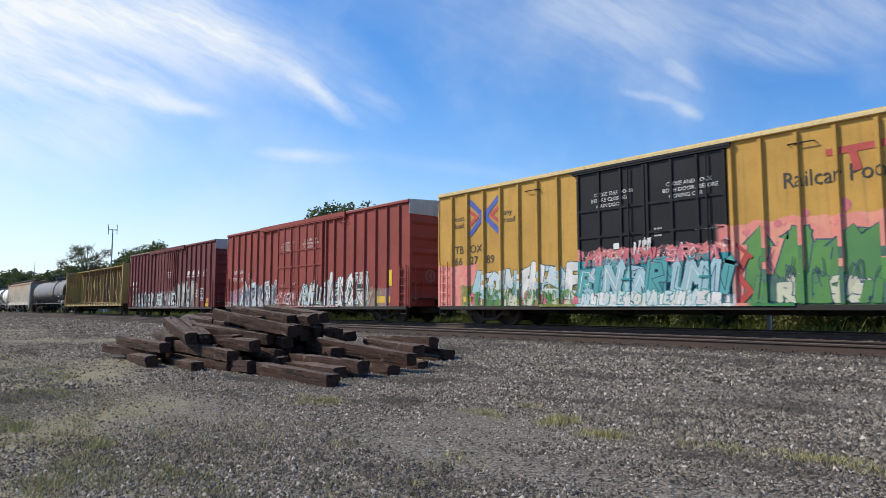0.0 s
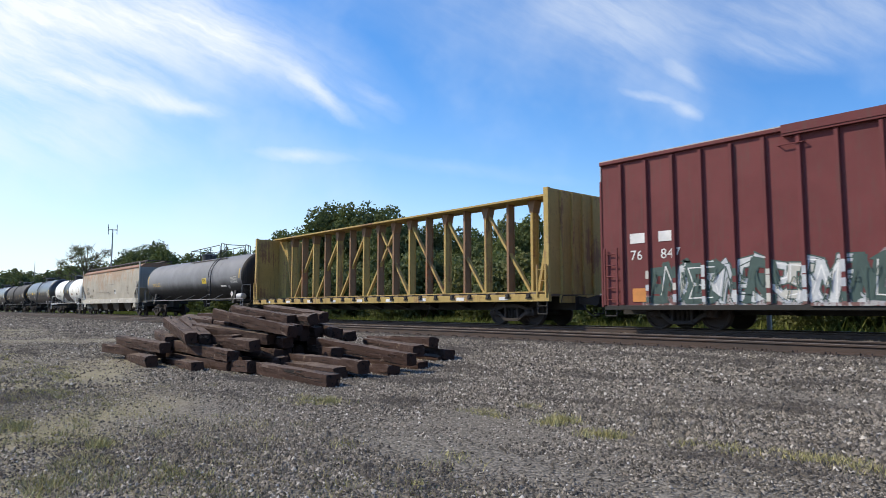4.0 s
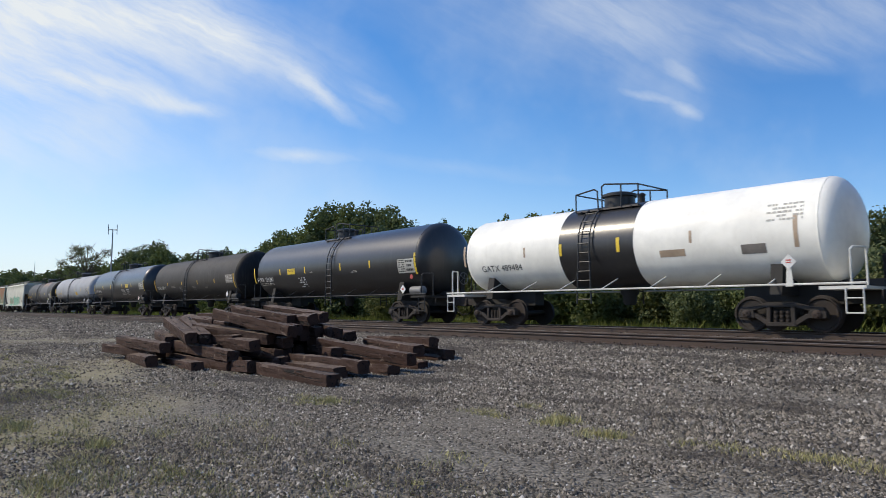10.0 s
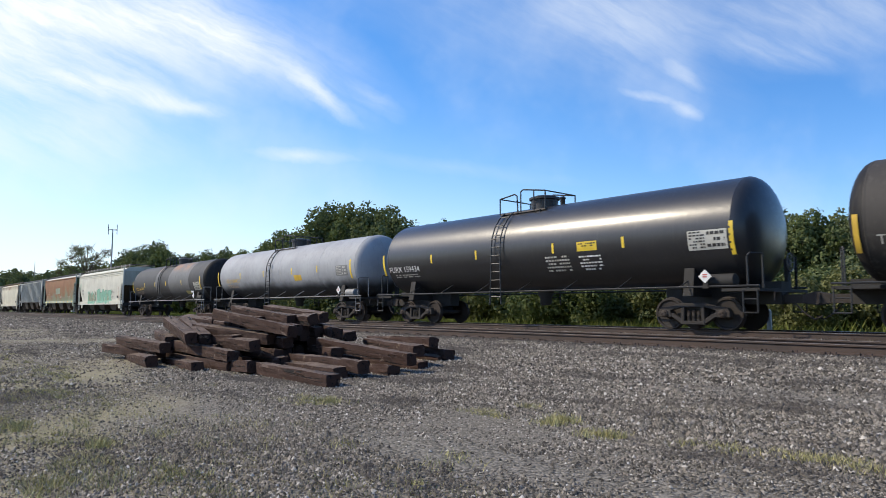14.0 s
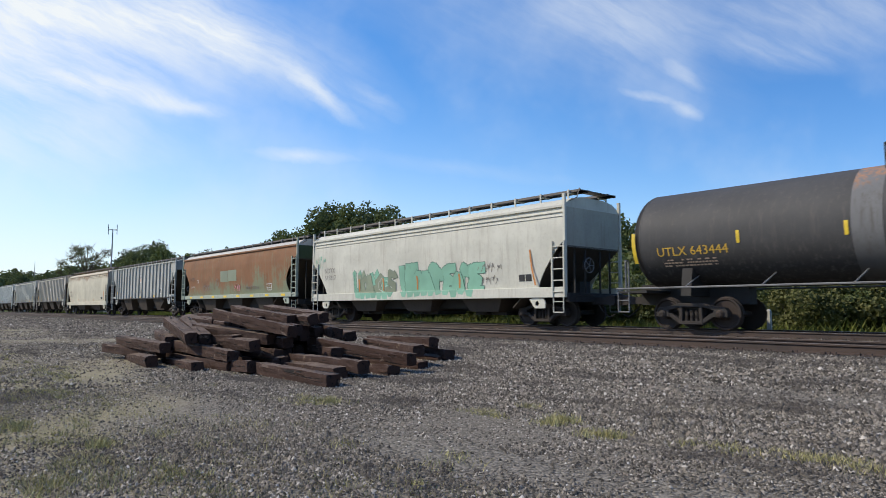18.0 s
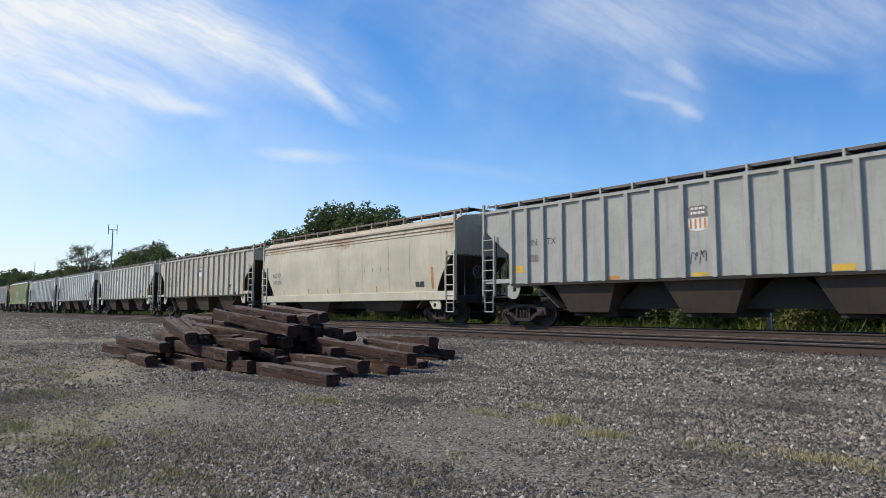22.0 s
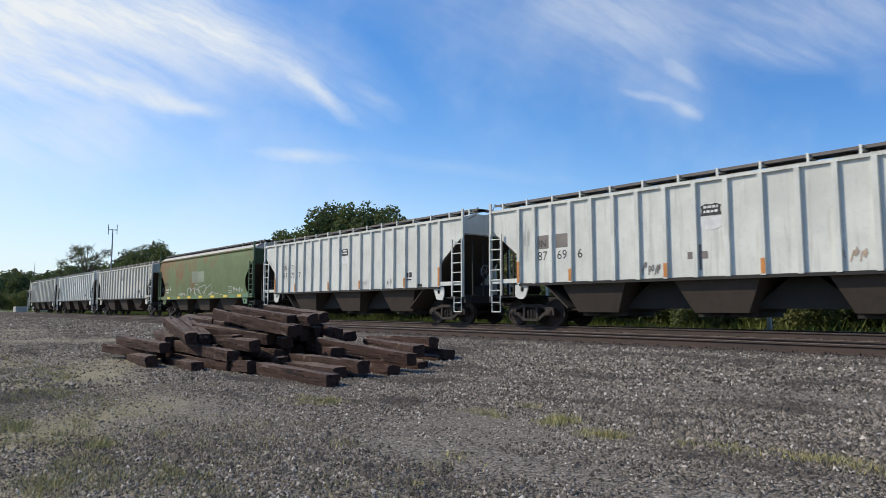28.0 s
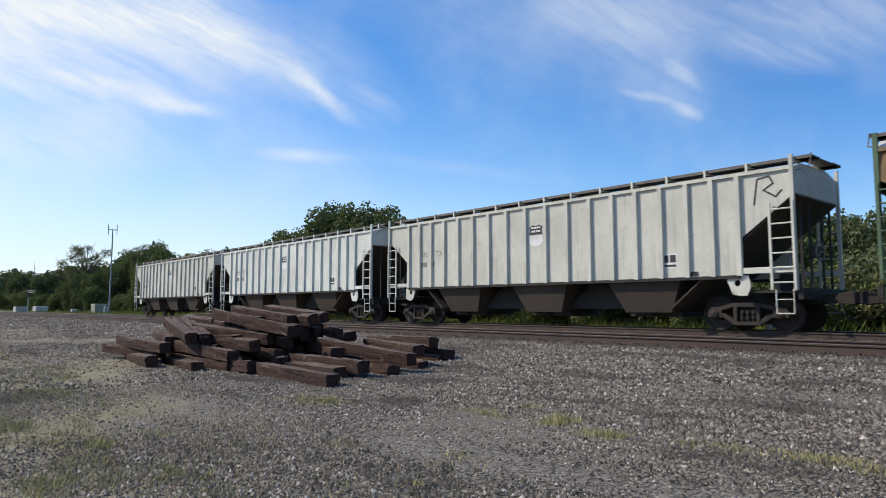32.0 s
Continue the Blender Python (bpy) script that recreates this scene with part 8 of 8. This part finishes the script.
    stand("tall", -161.8, 64.0, 8, 1.41, 176)
    stand("tall", -156.2, 66.0, 9, 1.43, 243)
    stand("tall", -146.6, 66.0, 10, 1.38, 310)
    stand("tall", -185.1, 70.0, 11, 1.51, 17)
    stand("tall", -181.7, 40.0, 12, 0.92, 84)
    stand("tall", -168.4, 40.0, 13, 0.89, 151)
    stand("tall", -193.8, 40.0, 14, 0.83, 218)
    stand("bush", -446.0, 46.0, 0, 3.87, 0)
    stand("bush", -371.5, 42.0, 1, 3.17, 67)
    stand("bush", -308.7, 38.0, 2, 2.04, 134)
    stand("bush", -345.0, 46.0, 3, 1.97, 201)
    stand("bush", -320.1, 46.0, 4, 2.17, 268)
    stand("bush", -272.2, 42.0, 5, 2.09, 335)
    stand("bush", -230.3, 38.0, 6, 1.40, 42)
    stand("bush", -216.0, 38.0, 7, 1.46, 109)
    stand("bush", -203.2, 38.0, 8, 1.29, 176)
    stand("bush", -211.8, 42.0, 9, 1.62, 243)
    stand("bush", -200.2, 42.0, 10, 1.98, 310)
    stand("bush", -207.7, 46.0, 11, 1.38, 17)
    stand("bush", -162.8, 38.0, 12, 1.74, 84)
    stand("bush", -187.4, 46.0, 13, 1.88, 151)
    stand("bush", -178.5, 46.0, 14, 1.69, 218)
    stand("bush", -155.4, 42.0, 15, 1.22, 285)
    stand("bush", -148.4, 42.0, 16, 1.09, 352)
    stand("bush", -128.4, 38.0, 17, 1.51, 59)
    stand("bush", -122.9, 38.0, 18, 1.09, 126)
    stand("bush", -130.2, 42.0, 19, 1.27, 193)
    stand("bush", -113.0, 38.0, 20, 1.09, 260)
    stand("bush", -108.5, 38.0, 21, 1.36, 327)
    stand("far", -654.4, 60.0, 0, 2.29, 0)
    stand("far", -674.4, 68.0, 1, 2.50, 67)
    stand("far", -690.2, 76.0, 2, 2.85, 134)
    stand("far", -501.9, 60.0, 3, 1.78, 201)
    stand("far", -526.7, 68.0, 4, 1.88, 268)
    stand("far", -547.5, 76.0, 5, 2.29, 335)
    stand("far", -403.6, 60.0, 6, 1.57, 42)
    stand("far", -428.5, 68.0, 7, 1.73, 109)
    stand("far", -450.1, 76.0, 8, 1.67, 176)
    stand("far", -334.9, 60.0, 9, 1.41, 243)
    stand("far", -358.5, 68.0, 10, 1.54, 310)
    stand("far", -379.4, 76.0, 11, 1.80, 17)
    stand("far", -284.1, 60.0, 12, 1.38, 84)
    stand("far", -306.1, 68.0, 13, 1.49, 151)
    stand("far", -325.7, 76.0, 14, 1.59, 218)
    stand("far", -245.2, 60.0, 15, 1.23, 285)

    bare = tree("tree", 19.2, 6.6, 501, "leaves_pale", 8500, 0.2, "half-bare pale tree with thin twiggy crown", sparse=True)
    bare.location = (-187.9, 42.0, -0.5)


woods()


# ---- the pile of old timbers ----
def tie_meshes():
    out = []
    for k in range(5):
        rnd = random.Random(40 + k)
        bm = bmesh.new()
        nx, ny = 22, 3
        lx, ly, lz = 1.30, 0.122, 0.108
        ring = [(-1, -1), (-0.3, -1), (0.35, -1), (1, -1), (1, -0.2), (1, 0.4), (1, 1), (0.3, 1), (-0.4, 1), (-1, 1), (-1, 0.35), (-1, -0.3)]
        rows = []
        for i in range(nx + 1):
            x = -lx + 2 * lx * i / nx
            row = []
            for j, (a, b) in enumerate(ring):
                worn = 0.02 * noise.noise((x * 2.3 + k * 9, a * 1.3, b * 1.7)) + 0.013 * noise.noise((x * 9 + k * 5, a * 4, b * 4))
                worn -= 0.035 * max(0.0, noise.noise((x * 4.5 + k * 3, a * 2, b * 2 + k)) - 0.25) * (1 if a > 0 else -1)
                corner = 0.93 if abs(a) == 1 and abs(b) == 1 else 1.0
                endwear = 1 - 0.05 * (1 if i in (0, nx) else 0) * rnd.random()
                row.append(bm.verts.new((x + (rnd.uniform(-0.015, 0.015) if i in (0, nx) else 0), (a * ly * corner + worn) * endwear, (b * lz * corner + worn) * endwear)))
            rows.append(row)
        m = len(ring)
        for r0, r1 in zip(rows, rows[1:]):
            for j in range(m):
                bm.faces.new((r0[j], r0[(j + 1) % m], r1[(j + 1) % m], r1[j]))
        bm.faces.new(rows[0][::-1])
        bm.faces.new(rows[-1])
        bmesh.ops.recalc_face_normals(bm, faces=bm.faces)
        me = D.meshes.new("timber")
        bm.to_mesh(me)
        bm.free()
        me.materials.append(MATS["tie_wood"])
        out.append(me)
    return out


TIES = tie_meshes()


def tie(x, y, z, yaw, tilt, k, roll=0.0):
    ob = new("railroad_tie", TIES[k % 5])
    rnd = random.Random(int(x * 977 + y * 131))
    ob.matrix_basis = pose(x, y, z, 0, 0, yaw + rnd.uniform(-2, 2)) @ pose(0, 0, 0, 0, -tilt, 0) @ pose(0, 0, 0, roll + rnd.uniform(-9, 9))
    return tagged(ob, "old dark-brown creosoted railroad tie in the heap", "railroad tie", "heap of old ties")


def pile():
    tie(-9.67, 5.25, -0.45, 178, 0.1, 0)
    tie(-10.24, 6.19, -0.35, 175, -0.5, 1)
    tie(-10.16, 6.91, -0.17, -173, 4.0, 2)
    tie(-10.83, 8.07, -0.16, 167, 0.5, 3)
    tie(-11.44, 8.74, -0.11, 175, -1.5, 4)
    tie(-11.23, 9.20, -0.35, 164, -1.4, 5)
    tie(-10.15, 6.89, -0.49, 168, -2.0, 6)
    tie(-10.47, 5.99, -0.47, 172, -1.2, 7)
    tie(-11.83, 6.97, -0.24, 165, -1.0, 8)
    tie(-15.19, 4.55, -0.16, -176, 1.4, 9)
    tie(-15.80, 4.54, -0.33, -172, 0.1, 10)
    tie(-14.86, 4.43, -0.46, 174, -1.5, 11)
    tie(-13.60, 4.85, -0.52, 173, -1.3, 12)
    tie(-13.17, 5.10, -0.46, -177, 0.5, 13)
    tie(-13.14, 5.11, -0.23, -177, 2.3, 14)
    tie(-12.95, 5.53, -0.07, 180, 0.6, 15)
    tie(-14.43, 5.07, 0.17, 170, 6.4, 16)
    tie(-14.54, 5.44, 0.15, 168, 6.9, 17)
    tie(-15.66, 6.01, 0.32, 174, 1.1, 18)
    tie(-12.58, 5.87, 0.33, -172, 7.0, 19)
    tie(-13.68, 6.60, 0.47, -179, 4.5, 20)
    tie(-13.54, 7.33, 0.50, -178, 3.8, 21)
    tie(-12.64, 7.57, 0.16, 162, 2.3, 22)
    tie(-13.31, 8.36, 0.02, 161, 0.5, 23)
    tie(-15.71, 5.20, -0.06, 168, 1.6, 24)
    tie(-13.22, 5.73, 0.10, -170, 3.8, 25)
    tie(-12.32, 5.29, -0.49, 177, -3.4, 26)
    tie(-13.23, 6.35, -0.22, 178, 0.9, 27)
    tie(-12.72, 6.00, -0.41, 179, -0.3, 28)
    tie(-13.42, 6.98, -0.04, 180, 1.8, 29)
    for i, (x, y, z) in enumerate(((-13.2, 6.5, -0.45), (-13.3, 7.15, -0.45), (-13.4, 7.6, -0.45), (-13.5, 6.8, -0.26), (-13.3, 7.35, -0.25), (-13.3, 6.95, 0.12), (-13.6, 6.2, 0.02),
                                   (-13.6, 5.6, -0.44), (-15.2, 5.6, -0.44), (-15.3, 5.5, -0.25), (-15.2, 5.75, -0.05), (-15.4, 5.9, 0.12), (-13.4, 7.7, -0.22), (-10.6, 7.6, -0.45), (-11.4, 8.9, -0.45), (-13.0, 6.2, -0.05), (-13.2, 6.6, 0.06), (-13.5, 7.0, 0.22), (-14.4, 6.3, 0.14), (-14.6, 6.6, -0.1), (-14.5, 6.1, -0.3), (-14.2, 7.2, 0.05), (-12.6, 6.6, -0.42), (-13.2, 7.0, -0.25), (-14.4, 7.0, -0.4), (-13.9, 7.3, 0.18), (-15.4, 6.5, -0.42), (-15.4, 6.3, -0.2), (-15.3, 6.4, 0.05))):
        tie(x, y, z, 180 + (i * 37 % 11) - 5, 0, i)
    rnd = random.Random(77)
    for i, (x, y, z) in enumerate(((-13.9, 5.35, -0.05), (-14.3, 5.2, -0.3), (-14.9, 5.9, 0.28), (-12.9, 6.3, 0.22), (-12.6, 7.4, -0.3),
                                   (-12.9, 5.75, -0.25), (-13.0, 7.0, 0.36), (-14.6, 6.3, 0.36))):
        tie(x, y, z, 180 + rnd.uniform(-16, 16), rnd.uniform(-5, 7), i, rnd.uniform(-12, 12))


pile()


# ---- lineside things ----
def lineside():
    p = new("marker_post")
    tagged(p, "short white concrete marker post beside the main line", "post")
    p.location = (-9.4, 22.6, ground_z(22.6))
    part("shaft", Shape().frustum((0.06, 0.06), (0.075, 0.075), 0, 1.15), "cabinet_paint", p, bevel=0.012)
    part("cap", Shape().frustum((0.02, 0.02), (0.06, 0.06), 1.15, 1.2), "cabinet_paint", p)
    m = new("radio_mast")
    tagged(m, "tall slim steel radio mast with a ring of aerials", "mast")
    m.location = (-110.0, 28.0, -0.55)
    part("pole", Shape().tube((0, 0, 0), (0, 0, 13.4), 0.15, 10, 0.08), "mast_steel", m)
    part("base", Shape().box(-0.6, 0.6, -0.6, 0.6, 0, 0.3), "cabinet_paint", m, bevel=0.02)
    for k in range(4):
        a = k * math.pi / 2 + 0.5
        arm = part("arm", Shape().tube((0, 0, 13.3), (0.85 * math.cos(a), 0.85 * math.sin(a), 13.3), 0.04, 6), "mast_steel", m)
        part("aerial", Shape().tube((0.85 * math.cos(a), 0.85 * math.sin(a), 12.6), (0.85 * math.cos(a), 0.85 * math.sin(a), 14.1), 0.035, 6), "mast_steel", arm)
    far = new("radio_mast")
    tagged(far, "slim distant lattice tower above the far trees", "mast")
    far.location = (-369.7, 60.0, -0.4)
    part("pole", Shape().tube((0, 0, 0), (0, 0, 23.7), 0.25, 6, 0.1), "mast_steel", far)
    for label, x, y, w, d, h in (("grey-green equipment cabinet by the mast", -112.0, 27.0, 2.6, 1.6, 1.75), ("narrow pale cabinet by the mast", -109.5, 27.4, 0.5, 0.5, 1.3),
                                 ("white equipment hut down the line", -157.6, 27.0, 3.6, 2.2, 1.45), ("pale equipment hut with a low roof", -181.0, 27.0, 3.6, 2.4, 1.45), ("small white cabinet beside the line", -130.6, 27.5, 1.0, 0.8, 0.9)):
        c = new("equipment_cabinet")
        tagged(c, label, "cabinet")
        c.location = (x, y, -0.56)
        paint_of = "cabinet_green" if "green" in label else "cabinet_paint"
        part("case", Shape().box(-w / 2, w / 2, -d / 2, d / 2, 0.1, h), paint_of, c, bevel=0.02)
        part("plinth", Shape().box(-w / 2 - 0.1, w / 2 + 0.1, -d / 2 - 0.1, d / 2 + 0.1, -0.1, 0.1), "galvanised", c)
        part("lid", Shape().frustum((w / 2 - 0.1, d / 2 - 0.1), (w / 2 + 0.06, d / 2 + 0.06), h, h + 0.12), paint_of, c)
        part("door", Shape().box(-w / 2 + 0.1, w / 2 - 0.1, -d / 2 - 0.02, -d / 2, 0.2, h - 0.1), paint_of, c)
    s = new("signal_mast")
    tagged(s, "dark signal mast with a short bracket arm", "signal")
    s.location = (-168.6, 26.5, -0.56)
    part("pole", Shape().tube((0, 0, 0), (0, 0, 5.0), 0.1, 8), "galvanised", s)
    part("bracket", Shape().box(0, 6.2, -0.1, 0.1, 4.5, 4.7).box(0, 6.0, -0.4, 0.4, 4.9, 5.0), "galvanised", s)
    head = part("signal_head", Shape().box(-0.2, 0.2, -0.15, 0.15, 3.6, 4.8), "black_iron", s, bevel=0.03)
    part("hood", Shape().lathe([(-0.12, 0.12), (0.0, 0.12)], 12, "y", -0.2, 4.4), "black_iron", head)


lineside()


def motions():
    """The train rolls past, slowing a little; its wheels turn with it."""
    for car, mid in CARS:
        walk(car, [(t, pose(mid + SPEED * t + lead, TRAIN_Y, 0)) for t, lead in LEAD])
    for x in (-0.87, 0.87):
        group = [a for a in AXLES if abs(a.location.x - x) < 0.01]
        first = group[0]
        walk(first, [(i / FPS, pose(x, 0, 0.457, 0, math.degrees((SPEED * i / FPS + float(np.interp(i / FPS, *zip(*LEAD)))) / 0.457))) for i in range(0, 32 * FPS + 1)])
        for a in group[1:]:
            a.rotation_mode = "QUATERNION"
            keys = a.animation_data_create()
            keys.action = first.animation_data.action
            keys.action_slot = first.animation_data.action_slot


motions()
